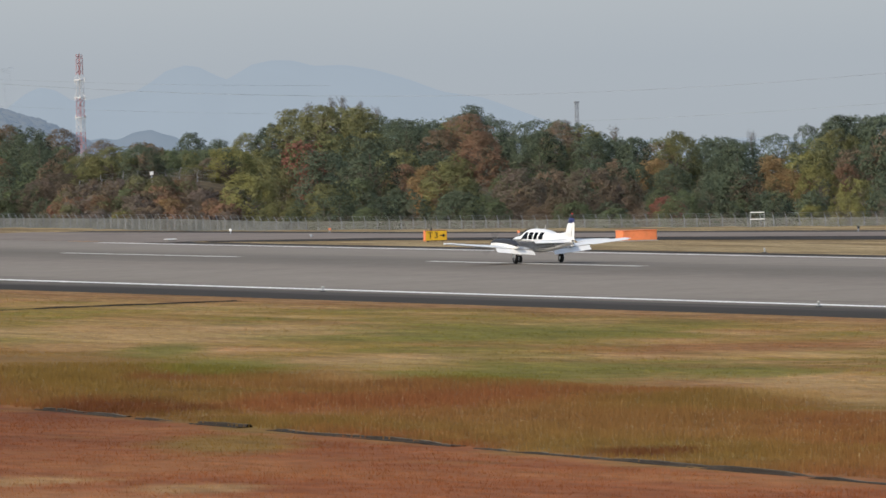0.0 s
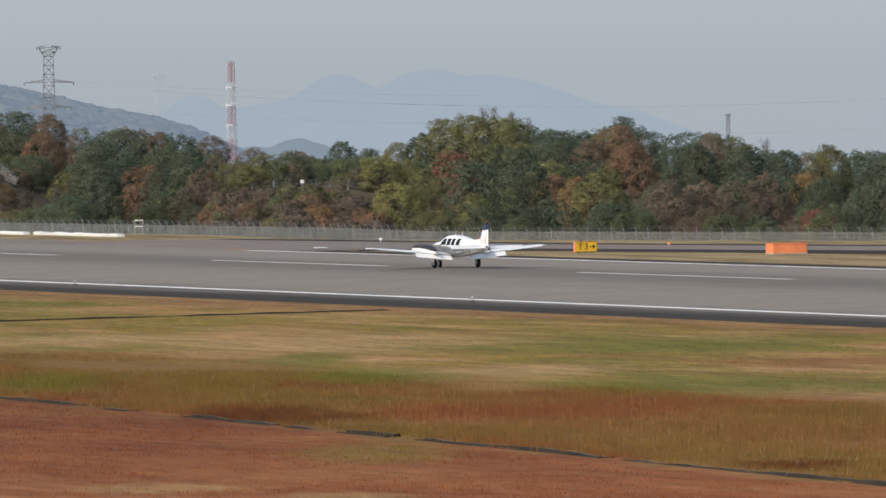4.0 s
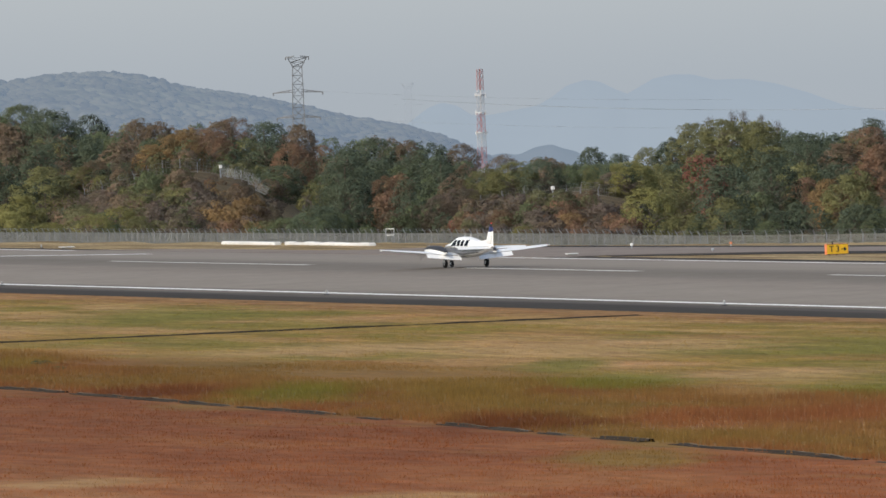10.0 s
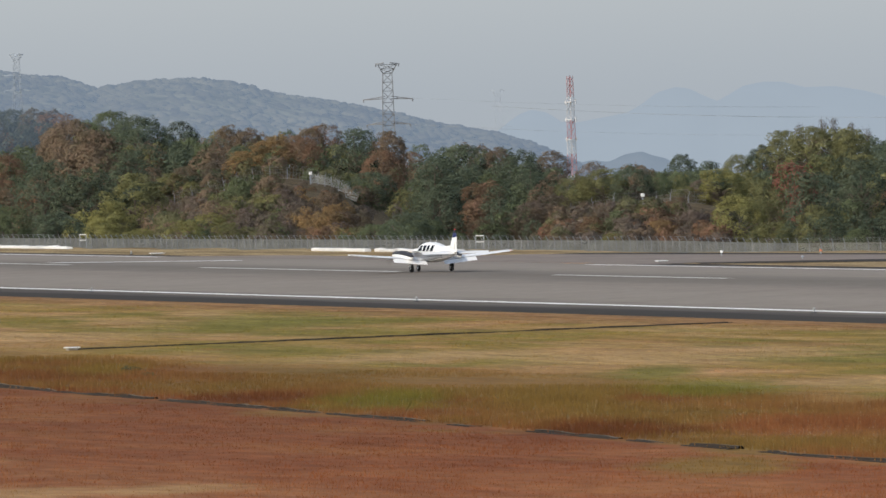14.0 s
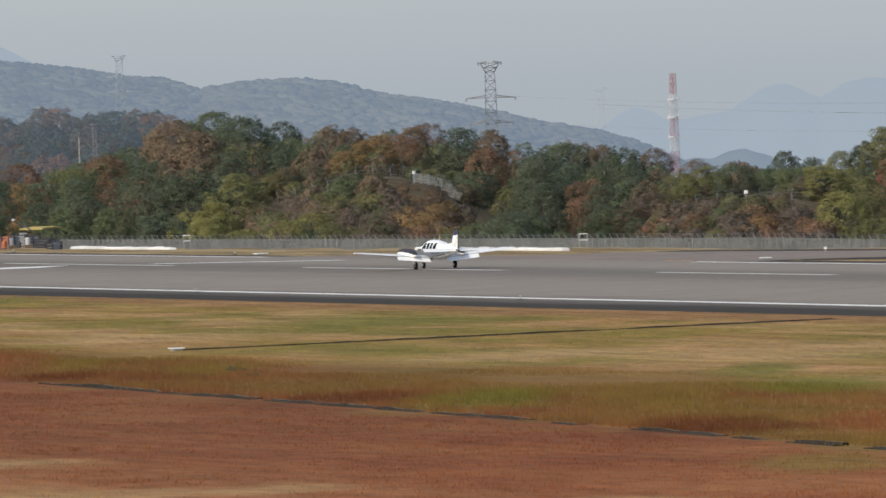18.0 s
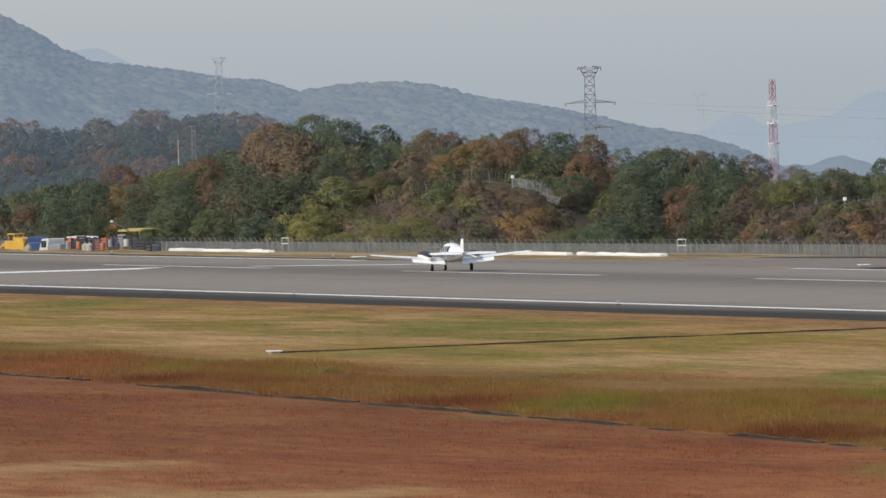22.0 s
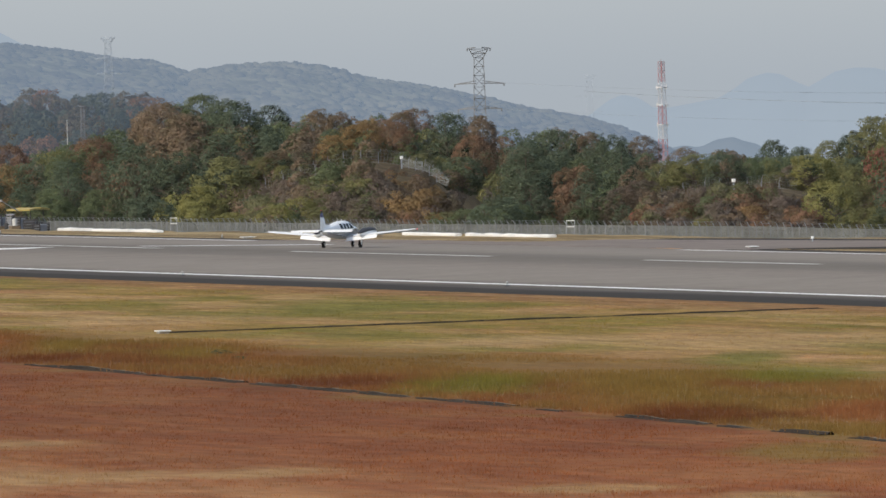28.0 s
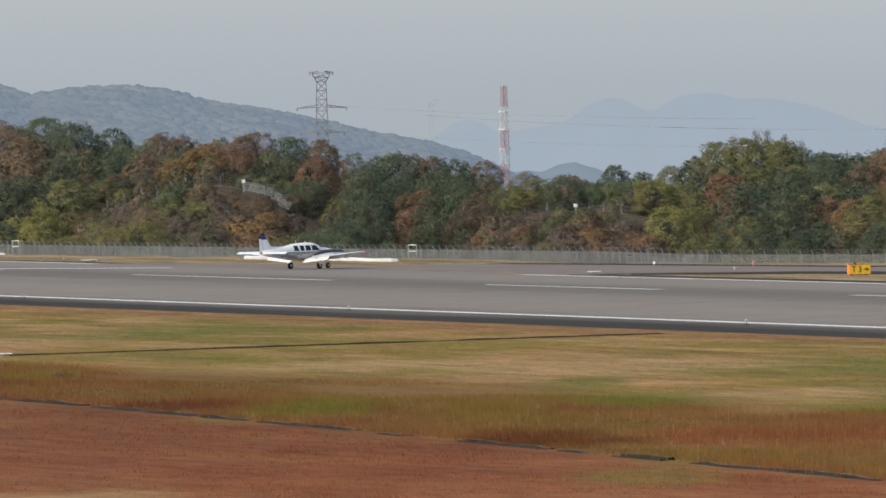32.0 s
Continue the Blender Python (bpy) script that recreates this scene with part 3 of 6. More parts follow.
# ---- the woods ----
def leaf_mat(name, color, vary=0.1, chinks=0.25):
    """Leaves that scatter light softly both ways; the crown's rounding is kept with each mesh."""
    m = mat(name, [c * 1.3 for c in color], 0.9, 0.45, 0.22, 0, 0, 0.2, per=0.16, island=vary)
    nt = m.node_tree
    b, out = nt.nodes["Principled BSDF"], nt.nodes["Material Output"]
    tint = b.inputs["Base Color"].links[0].from_socket
    geo, drift, amount, blend = nt.nodes.new("ShaderNodeNewGeometry"), nt.nodes.new("ShaderNodeTexNoise"), nt.nodes.new("ShaderNodeMapRange"), nt.nodes.new("ShaderNodeMix")
    drift.inputs["Scale"].default_value, drift.inputs["Detail"].default_value = 0.55, 4
    amount.inputs[1].default_value, amount.inputs[2].default_value, amount.inputs[4].default_value = 0.40, 0.68, 0.6
    blend.data_type = "RGBA"
    blend.inputs["B"].default_value = (*[0.35 * c + 0.65 * g for c, g in zip(color, (0.146, 0.156, 0.090))], 1)   # greener, older leaves among them
    nt.links.new(geo.outputs["Position"], drift.inputs["Vector"]), nt.links.new(drift.outputs[0], amount.inputs[0])
    nt.links.new(amount.outputs[0], blend.inputs["Factor"]), nt.links.new(tint, blend.inputs["A"])
    tint = blend.outputs["Result"]
    bulge, turn = nt.nodes.new("ShaderNodeAttribute"), nt.nodes.new("ShaderNodeVectorTransform")
    bulge.attribute_name = "bulge"
    turn.vector_type, turn.convert_from, turn.convert_to = "NORMAL", "OBJECT", "WORLD"
    nt.links.new(bulge.outputs["Vector"], turn.inputs[0])
    skin, thin, mx = nt.nodes.new("ShaderNodeBsdfDiffuse"), nt.nodes.new("ShaderNodeBsdfTranslucent"), nt.nodes.new("ShaderNodeMixShader")
    mx.inputs[0].default_value = 0.34
    for q in (skin, thin):
        nt.links.new(tint, q.inputs["Color"])
    nt.links.new(turn.outputs[0], skin.inputs["Normal"])
    nt.links.new(skin.outputs[0], mx.inputs[1]), nt.links.new(thin.outputs[0], mx.inputs[2])
    gaps, fin = nt.nodes.new("ShaderNodeBsdfTransparent"), nt.nodes.new("ShaderNodeMixShader")   # chinks between the leaves of a spray
    fin.inputs[0].default_value = chinks
    nt.links.new(mx.outputs[0], fin.inputs[1]), nt.links.new(gaps.outputs[0], fin.inputs[2])
    nt.links.new(fin.outputs[0], out.inputs[0])
    nt.nodes.remove(b)
    return m


LEAVES = {
    "pine": leaf_mat("dark_green_leaves", (0.090, 0.113, 0.077)),
    "green": leaf_mat("green_leaves", (0.116, 0.139, 0.075)),
    "olive": leaf_mat("olive_leaves", (0.166, 0.162, 0.073)),
    "yellow": leaf_mat("yellow_green_leaves", (0.228, 0.217, 0.082)),
    "gold": leaf_mat("golden_leaves", (0.262, 0.172, 0.087)),
    "rust": leaf_mat("rust_leaves", (0.207, 0.125, 0.084)),
    "red": leaf_mat("red_leaves", (0.227, 0.095, 0.075)),
    "brown": leaf_mat("brown_leaves", (0.178, 0.130, 0.092)),
    "grey": leaf_mat("dry_grey_brown_twigs", (0.135, 0.115, 0.095)),
    "mauve": leaf_mat("faded_mauve_leaves", (0.150, 0.118, 0.098)),
    "moss": leaf_mat("dull_green_shrub_leaves", (0.135, 0.132, 0.072)),
}
BARK = mat("bark", (0.10, 0.08, 0.06), 1.0, 6.0, 0.3, 0.02)
rnd = random.Random(5)


def leaf_cloud(clumps, count, size, loose=0.5, flat=0.86):
    """Leaf sprays over clumps (centre, radius), most on their upper sides, with the way the crown bulges at each."""
    verts, faces, bulge = [], [], []
    total = sum(c[1] ** 2 for c in clumps)
    middle = sum((c[0] for c in clumps), Vector()) / len(clumps)
    for centre, rad in clumps:
        out = centre - middle
        out = (out + Vector((0, 0, 0.25 * rad))).normalized()
        for _ in range(max(4, int(count * rad * rad / total))):
            d = Vector((rnd.gauss(0, 1), rnd.gauss(0, 1), rnd.gauss(0.35, 1))).normalized()
            if d.dot(out) < -0.35:
                d = (d + out * 1.2).normalized()   # none inside the crown
            lump = 1.0 + 0.22 * noise.noise((centre + d * rad) * (1.6 / rad))
            p = centre + Vector((d.x, d.y, d.z * flat)) * rad * lump * (0.70 + 0.48 * rnd.random())
            stray = Vector((rnd.uniform(-1, 1), rnd.uniform(-1, 1), rnd.uniform(-0.6, 1)))
            nrm = (d + stray * loose).normalized()
            u = Matrix.Rotation(rnd.random() * math.tau, 3, nrm) @ nrm.orthogonal().normalized()
            w = nrm.cross(u)
            s = size * rnd.uniform(0.6, 1.35)
            b = len(verts)
            for i, j in ((-1, -0.7), (1, -0.6), (rnd.uniform(-0.4, 0.4), 1.0)):
                verts.append(p + u * (i * s) + w * (j * s))
            faces.append((b, b + 1, b + 2))
            bulge += [(d * 0.55 + out * 0.72 + stray * 0.22).normalized()] * 3
    return verts, faces, bulge


def crown_mesh(name, cloud, paint):
    v, f, bulge = cloud
    cm = bpy.data.meshes.new(name)
    cm.from_pydata(v, [], f)
    at = cm.attributes.new("bulge", "FLOAT_VECTOR", "POINT")
    at.data.foreach_set("vector", np.array([tuple(q) for q in bulge], dtype=np.float32).ravel())
    cm.materials.append(paint)
    return cm


def crown_clumps(shape, height, width):
    """Clumps of leaves over a dome, in flat tiers, or up a cone."""
    clumps = []
    if shape == "cone":
        for k in range(9):
            v = k / 8
            z, rad = height * (0.12 + 0.76 * v), width * 0.5 * (1.04 - v) ** 0.85
            for q in range(6 if v < 0.75 else 2):
                a = q * math.tau / 6 + rnd.uniform(-0.4, 0.4)
                clumps.append((Vector((math.cos(a) * rad * 0.62, math.sin(a) * rad * 0.62, z)), max(0.4, rad * 0.48)))
    elif shape == "tiers":
        for k in range(8):
            v = k / 7
            z, reach = height * (0.06 + 0.82 * v), width * 0.5 * (1.0 - 0.5 * v * v) * rnd.uniform(0.72, 0.95)
            n = 7 if v < 0.7 else 4
            for q in range(n):
                a = (q + rnd.uniform(-0.3, 0.3)) * math.tau / n + k
                clumps.append((Vector((math.cos(a) * reach * 0.72, math.sin(a) * reach * 0.72, z + rnd.uniform(-0.05, 0.05) * height)), width * rnd.uniform(0.13, 0.19)))
            clumps.append((Vector((0, 0, z + 0.03 * height)), width * 0.16))
    else:
        n, low = (70, -1.0) if shape == "round" else (24, -0.5)
        mid, half = (0.45, 0.44) if shape == "round" else (0.36, 0.42)
        for k in range(n):
            a = k * 2.399 + rnd.uniform(-0.35, 0.35)
            s = low + (1 - low) * (k + 0.5) / n
            c = math.sqrt(max(0.0, 1 - s * s)) if s > 0 else 1 - 0.22 * s * s
            q = rnd.uniform(0.6, 0.98)
            clumps.append((Vector((math.cos(a) * c * q * width / 2, math.sin(a) * c * q * width / 2, height * (mid + half * s * rnd.uniform(0.85, 1.08)))), width * rnd.uniform(0.07, 0.155)))
        for _ in range(n // 2):
            c, rad = rnd.choice(clumps)
            clumps.append((c + Vector((rnd.uniform(-1, 1), rnd.uniform(-1, 1), rnd.uniform(-0.1, 1.0))) * rad * 0.8, rad * rnd.uniform(0.45, 0.75)))
    return clumps


def tree_mesh(name, shape, height, width, leaves, size):
    """The trunk with limbs and the crown of one kind of tree, as two meshes, base at the origin; with its height and width."""
    clumps = crown_clumps(shape, height, width)
    bm = bmesh.new()
    lean = Vector((rnd.uniform(-0.3, 0.3), rnd.uniform(-0.3, 0.3), 0))
    trunk_top = height * (0.9 if shape in ("cone", "tiers") else 0.62)
    segs = 5
    pts = [Vector((0, 0, -1.2))] + [lean * (k / segs) ** 2 + Vector((0, 0, trunk_top * k / segs)) for k in range(1, segs + 1)]
    r0 = height * 0.022
    for k in range(segs):
        tube(bm, pts[k], pts[k + 1], r0 * (1 - 0.16 * k), r0 * (1 - 0.16 * (k + 1)), 7)
    for c, rad in clumps[:44]:
        root = Vector((0, 0, min(trunk_top * 0.95, max(height * 0.15, c.z * 0.7))))
        mid = root.lerp(c, 0.55) + Vector((0, 0, 0.06 * height * rnd.random()))
        tube(bm, root, mid, r0 * 0.45, r0 * 0.28, 5), tube(bm, mid, c, r0 * 0.28, r0 * 0.1, 4)
    tm = bpy.data.meshes.new(name + "_trunk")
    bm.to_mesh(tm), bm.free()
    tm.materials.append(BARK)
    cloud = leaf_cloud(clumps, leaves, size, 0.5, 0.66 if shape == "tiers" else 0.86)
    top = sorted(v.z for v in cloud[0])[int(len(cloud[0]) * 0.995)]
    side = sorted(math.hypot(v.x, v.y) for v in cloud[0])[int(len(cloud[0]) * 0.98)] * 2
    return tm, crown_mesh(name + "_crown", cloud, LEAVES["green"]), top, side


SHAPES = {
    "round": [tree_mesh("broadleaf", "round", 6.9 + 0.2 * k, (5.4, 6.9, 6.2, 7.6, 5.8, 6.6)[k], 8200, 0.092) for k in range(6)],
    "tiers": [tree_mesh("tiered_pine", "tiers", 7.0 + 0.3 * k, 5.6 + 0.4 * k, 7400, 0.088) for k in range(3)],
    "cone": [tree_mesh("conifer", "cone", rnd.uniform(6.8, 8.0), rnd.uniform(2.8, 3.6), 3600, 0.095) for _ in range(2)],
    "bush": [tree_mesh("shrub", "bush", rnd.uniform(3.0, 3.8), rnd.uniform(3.8, 5.0), 1200, 0.11) for _ in range(4)],
    "filler": [tree_mesh("wood_crown", "round", 6.9 + 0.3 * k, 6.0 + 0.4 * k, 2000, 0.175) for k in range(4)],
}


def twig_mesh(name, height):
    """A thin bare tree: many fine upright twigs with few leaves."""
    bm, clumps = bmesh.new(), []
    for _ in range(26):
        a, lean = rnd.random() * math.tau, rnd.uniform(0.05, 0.32)
        root = Vector((0, 0, height * rnd.uniform(0.2, 0.5)))
        tip = root + Vector((math.cos(a) * lean, math.sin(a) * lean, 1)) * height * rnd.uniform(0.3, 0.52)
        tube(bm, root, tip, 0.035, 0.014, 4)
        clumps.append((root.lerp(tip, 0.8), 0.5))
    tube(bm, (0, 0, -1), (0, 0, height * 0.6), 0.14, 0.07, 6)
    tm = bpy.data.meshes.new(name + "_trunk")
    bm.to_mesh(tm), bm.free()
    tm.materials.append(BARK)
    return tm, crown_mesh(name + "_crown", leaf_cloud(clumps, 420, 0.08, 0.9), LEAVES["grey"]), height, height * 0.5


SHAPES["twigs"] = [twig_mesh("bare_twigs", 8.0) for _ in range(2)]
WORDS = {"pine": "dark green", "green": "green", "olive": "olive green", "yellow": "yellow-green", "gold": "golden yellow", "rust": "rust orange", "red": "red", "brown": "brown", "grey": "grey-brown half bare", "mauve": "faded mauve-brown", "moss": "dull green"}
KINDS = {"round": ("tree", "tree", "broadleaf tree with %s autumn leaves in the wood"), "tiers": ("pine_tree", "tree", "spreading tree with %s foliage in flat tiers"), "cone": ("conifer", "tree", "slender conifer with %s needles in the wood"),
         "bush": ("shrub", "shrub", "%s shrub at the foot of the wood"), "twigs": ("bare_tree", "tree", "bare upright tree with %s twigs above the wood")}


def plant(shape, tint, x, y, size, tall=1.0, pick=None):
    tm, cm, top, side = pick or rnd.choice(SHAPES[shape])
    name, cat, words = KINDS[shape]
    t = thing(name, Matrix.Translation((x, y, land(x, y) - 0.1)) @ Matrix.Rotation(rnd.random() * math.tau, 4, "Z") @ Matrix.Diagonal((size, size, size * tall, 1)), words % WORDS[tint], cat, "woodland behind the airfield fence")
    for n, me in (("trunk", tm), ("crown", cm)):
        o = new(n, me)
        o.parent = t
        if n == "crown":
            o.material_slots[0].link = "OBJECT"
            o.material_slots[0].material = LEAVES[tint]
    return t


SLOPE = (18.22, 19.36)   # cleared slope under the hill fence
SLOPE_B = (20.5, 21.36)
KEPT = []   # trees that stand out: azimuth, distance, elevation of the top, width in degrees, tint


def growth(d):
    """Low trees at the fence, full-grown ones on the hill."""
    return 0.56 + 0.44 * min((d - 680) / 900, 1.0)


def grove(tint, *crowns):
    """Trees told apart from the stand by their leaves: azimuth, elevation of the top, width of the crown in degrees."""
    for az, el, wide in crowns:
        wide *= 1.12
        shape = "tiers" if tint == "pine" and rnd.random() < 0.3 else "round"
        pick = rnd.choice(SHAPES[shape])
        d = foot(az) + 5.0
        while d < TOP:
            p = pol(az, d)
            size = d * radians(wide) / pick[3]
            behind = el > polyline(FENCE_A, az) - 0.02 and d < 1008 and SLOPE[0] - 0.1 < az < SLOPE[1] + 0.1 or el > polyline(FENCE_B, az) - 0.02 and d < 885 and SLOPE_B[0] - 0.1 < az < SLOPE_B[1] + 0.1
            if not behind and land(p.x, p.y) + pick[2] * size * 0.92 > up_at(el, d):
                break
            d += 3.0
        p = pol(az, d)
        size = d * radians(wide) / pick[3]
        tall = min(max((up_at(el, d) - land(p.x, p.y)) / (pick[2] * size), 0.62), 1.6)
        KEPT.append((az, d, el, wide, tint))
        plant(shape, tint, p.x, p.y, size, tall, pick)


grove("rust", (16.23, -0.51, 0.16), (16.78, -0.27, 0.24), (17.27, -0.24, 0.29), (17.44, -0.48, 0.2), (19, -0.19, 0.23), (19.13, -0.12, 0.23), (19.19, -0.65, 0.13), (19.46, -0.28, 0.25), (19.63, -0.29, 0.14), (19.98, -0.48, 0.19), (20.66, -0.69, 0.23), (22.4, -0.56, 0.23), (22.78, -0.28, 0.29), (22.84, -0.38, 0.26), (24.95, -0.62, 0.16))
grove("brown", (17.68, -0.05, 0.36), (17.81, -0.12, 0.46), (18.13, -0.34, 0.16), (18.32, -0.34, 0.2), (18.59, -0.11, 0.2), (18.69, -0.13, 0.2), (19.05, -0.14, 0.2), (19.5, -0.17, 0.2), (20.01, -0.69, 0.16), (20.12, -0.28, 0.2), (20.44, -0.31, 0.2), (20.67, -0.38, 0.2), (22.61, -0.37, 0.23), (23.19, -0.67, 0.29), (23.29, -0.77, 0.26), (23.65, -0.68, 0.26), (24.39, -0.67, 0.2))
grove("gold", (16.74, -0.48, 0.16), (18.65, -0.26, 0.23), (18.82, -0.18, 0.29), (19.18, -0.58, 0.2), (21.06, -0.72, 0.2), (22.54, -0.57, 0.23), (23.88, -0.47, 0.2), (24.53, -0.6, 0.16), (24.62, -0.64, 0.26))
grove("pine", (16.43, -0.45, 0.29), (16.63, -0.36, 0.29), (16.89, -0.5, 0.26), (17.12, -0.37, 0.29), (17.51, -0.29, 0.36), (17.6, -0.58, 0.33), (17.74, -0.34, 0.36), (17.86, -0.46, 0.23), (18, -0.24, 0.29), (18.07, -0.04, 0.33), (18.16, -0.52, 0.2), (18.3, -0.08, 0.2), (18.35, -0.41, 0.2), (19.31, -0.15, 0.26), (19.39, -0.54, 0.29), (19.59, -0.64, 0.33), (19.76, -0.32, 0.36), (19.79, -0.49, 0.29), (19.95, -0.26, 0.26), (20.14, -0.5, 0.26), (20.25, -0.3, 0.26), (20.31, -0.37, 0.23), (20.89, -0.42, 0.29), (21.18, -0.35, 0.2))
grove("pine", (21.34, -0.39, 0.2), (21.64, -0.31, 0.2), (21.93, -0.47, 0.39), (22.02, -0.73, 0.33), (22.22, -0.41, 0.33), (22.28, -0.74, 0.26), (22.42, -0.3, 0.26), (22.52, -0.35, 0.26), (22.73, -0.72, 0.33), (22.81, -0.23, 0.2), (22.97, -0.32, 0.2), (23.2, -0.39, 0.33), (23.49, -0.43, 0.26), (23.75, -0.44, 0.26), (23.94, -0.62, 0.23), (24.17, -0.69, 0.23), (24.2, -0.56, 0.16), (24.27, -0.45, 0.23), (24.34, -0.49, 0.33), (24.55, -0.8, 0.26), (24.56, -0.44, 0.23), (24.73, -0.37, 0.16), (24.93, -0.34, 0.26))
grove("green", (16.59, -0.55, 0.26), (17.02, -0.53, 0.29), (17.12, -0.31, 0.26), (17.31, -0.54, 0.29), (17.91, -0.01, 0.23), (19.42, -0.7, 0.29), (19.68, -0.68, 0.29), (20.07, -0.71, 0.23), (20.81, -0.66, 0.16), (20.86, -0.57, 0.14), (22.21, -0.8, 0.26), (22.86, -0.75, 0.26), (23, -0.63, 0.2), (23.23, -0.5, 0.2), (23.38, -0.8, 0.29), (23.61, -0.84, 0.26), (24, -0.75, 0.26))
grove("olive", (18.03, -0.37, 0.36), (18.25, -0.47, 0.23), (18.57, -0.67, 0.23), (18.74, -0.72, 0.2), (20.57, -0.45, 0.23), (20.73, -0.43, 0.29), (21.2, -0.64, 0.16), (21.51, -0.36, 0.2), (21.66, -0.62, 0.26), (21.69, -0.75, 0.29), (21.77, -0.23, 0.29), (21.93, -0.21, 0.29), (21.95, -0.66, 0.29), (22.16, -0.26, 0.23), (22.67, -0.55, 0.33), (23.98, -0.41, 0.29), (24.92, -0.42, 0.23))
grove("yellow", (17.83, -0.62, 0.26), (17.89, -0.53, 0.29), (18.05, -0.69, 0.26), (18.31, -0.65, 0.26), (18.45, -0.61, 0.26), (20.78, -0.79, 0.2), (21.41, -0.48, 0.29), (21.5, -0.59, 0.33), (24.75, -0.85, 0.23), (24.79, -0.63, 0.26), (24.95, -0.78, 0.2))
grove("mauve", (18.55, -0.51, 0.29), (18.84, -0.62, 0.29), (20.3, -0.6, 0.23), (20.43, -0.67, 0.23), (20.95, -0.59, 0.2), (21.3, -0.65, 0.2), (23.06, -0.6, 0.33), (23.48, -0.61, 0.36))
grove("red", (20.4, -0.73, 0.1), (21.86, -0.58, 0.14), (23.92, -0.78, 0.2))


def bare_tops():
    for az, el, size in ((21.86, -0.155, 1.0), (22.0, -0.125, 1.1), (22.07, -0.13, 1.0), (22.17, -0.16, 0.9), (22.26, -0.19, 0.8), (23.35, -0.30, 0.7), (23.63, -0.33, 0.7), (24.42, -0.38, 0.6)):
        d = TOP - 30.0
        p = pol(az, d)
        plant("twigs", "grey", p.x, p.y, (up_at(el, d) - land(p.x, p.y)) / 8.0)


bare_tops()


def room_above(az, d, wide):
    """The highest elevation that a tree here may reach before it hides one that stands out behind it."""
    lim = polyline(CREST, az) - 0.01
    for a, ds, e, w, _ in KEPT:
        if abs(az - a) < (w + wide) * 0.42:
            if d < ds - 2:
                lim = min(lim, e - 0.42 * w)
            elif abs(d - ds) < 12 and abs(az - a) < w * 0.4:
                lim = min(lim, e - 0.3 * w)
    return lim


def tint_near(az, el):
    """Fillers mostly take the dark greens, some the tint of the tree beside them."""
    near = min(KEPT, key=lambda k: (k[0] - az) ** 2 + ((k[2] - 0.4 * k[3] - el) * 1.3) ** 2)
    if math.hypot(near[0] - az, near[2] - 0.4 * near[3] - el) < 0.2 and rnd.random() < 0.45:
        return near[4]
    return rnd.choice(("pine", "pine", "pine", "pine", "green", "green", "green", "olive", "brown"))


def veiled(m, haze_tint):
    """Paints the haze before a far wood into its leaves as added emission."""
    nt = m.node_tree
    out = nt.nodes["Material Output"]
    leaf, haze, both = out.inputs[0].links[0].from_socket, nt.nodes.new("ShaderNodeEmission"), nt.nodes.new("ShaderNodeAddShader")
    haze.inputs["Color"].default_value = (*haze_tint, 1)
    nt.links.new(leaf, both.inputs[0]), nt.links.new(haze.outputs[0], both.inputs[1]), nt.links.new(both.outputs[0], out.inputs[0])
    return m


# leaf colours kept dark because the painted haze emission is added on top
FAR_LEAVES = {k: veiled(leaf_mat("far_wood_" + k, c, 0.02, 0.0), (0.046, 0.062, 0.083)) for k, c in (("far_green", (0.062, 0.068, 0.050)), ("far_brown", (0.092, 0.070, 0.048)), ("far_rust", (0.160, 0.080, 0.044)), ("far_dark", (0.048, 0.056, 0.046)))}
MASS = []   # trees too many to count: shape, tint, place, size
ROWS = 11
for row in range(ROWS):
    v = row / (ROWS - 1)
    az = 15.6 + rnd.random() * 0.3
    while az < 25.7:
        d = foot(az) + 3.0 + (TOP - foot(az)) * v ** 1.2
        dd = d + rnd.uniform(-22, 22) * (0.15 if row < 2 else 1)
        p = pol(az, dd)
        gap = (2.8 if row == 0 else 4.6) * growth(d)
        if SLOPE[0] < az < SLOPE[1] and dd < 1000 or SLOPE_B[0] < az < SLOPE_B[1] and dd < 880:
            pass
        elif row == 0:
            plant("bush", rnd.choice(("olive", "moss", "green", "brown", "mauve", "green", "pine")), p.x, p.y, rnd.uniform(0.35, 0.62))
        else:
            size = rnd.uniform(0.7, 1.15) * growth(dd)
            ground = land(p.x, p.y)
            room = up_at(room_above(az, dd, math.degrees(6.0 * size / dd)), dd) - ground
            if room > 0.8:
                size = min(size, max(room, 2.2) / 7.2)
                MASS.append(("filler", tint_near(az, math.degrees(math.atan2(ground + 4.5 * size - EYE[2], dd))), p, size))
        az += math.degrees(gap * rnd.uniform(0.7, 1.3) / d)
# low growth behind the hill fence
for _ in range(90):
    az = rnd.uniform(18.25, 19.4)
    MASS.append(("bush", rnd.choice(("pine", "green", "moss", "olive", "brown")), pol(az, rnd.uniform(1000, 1090)), rnd.uniform(0.45, 0.8)))
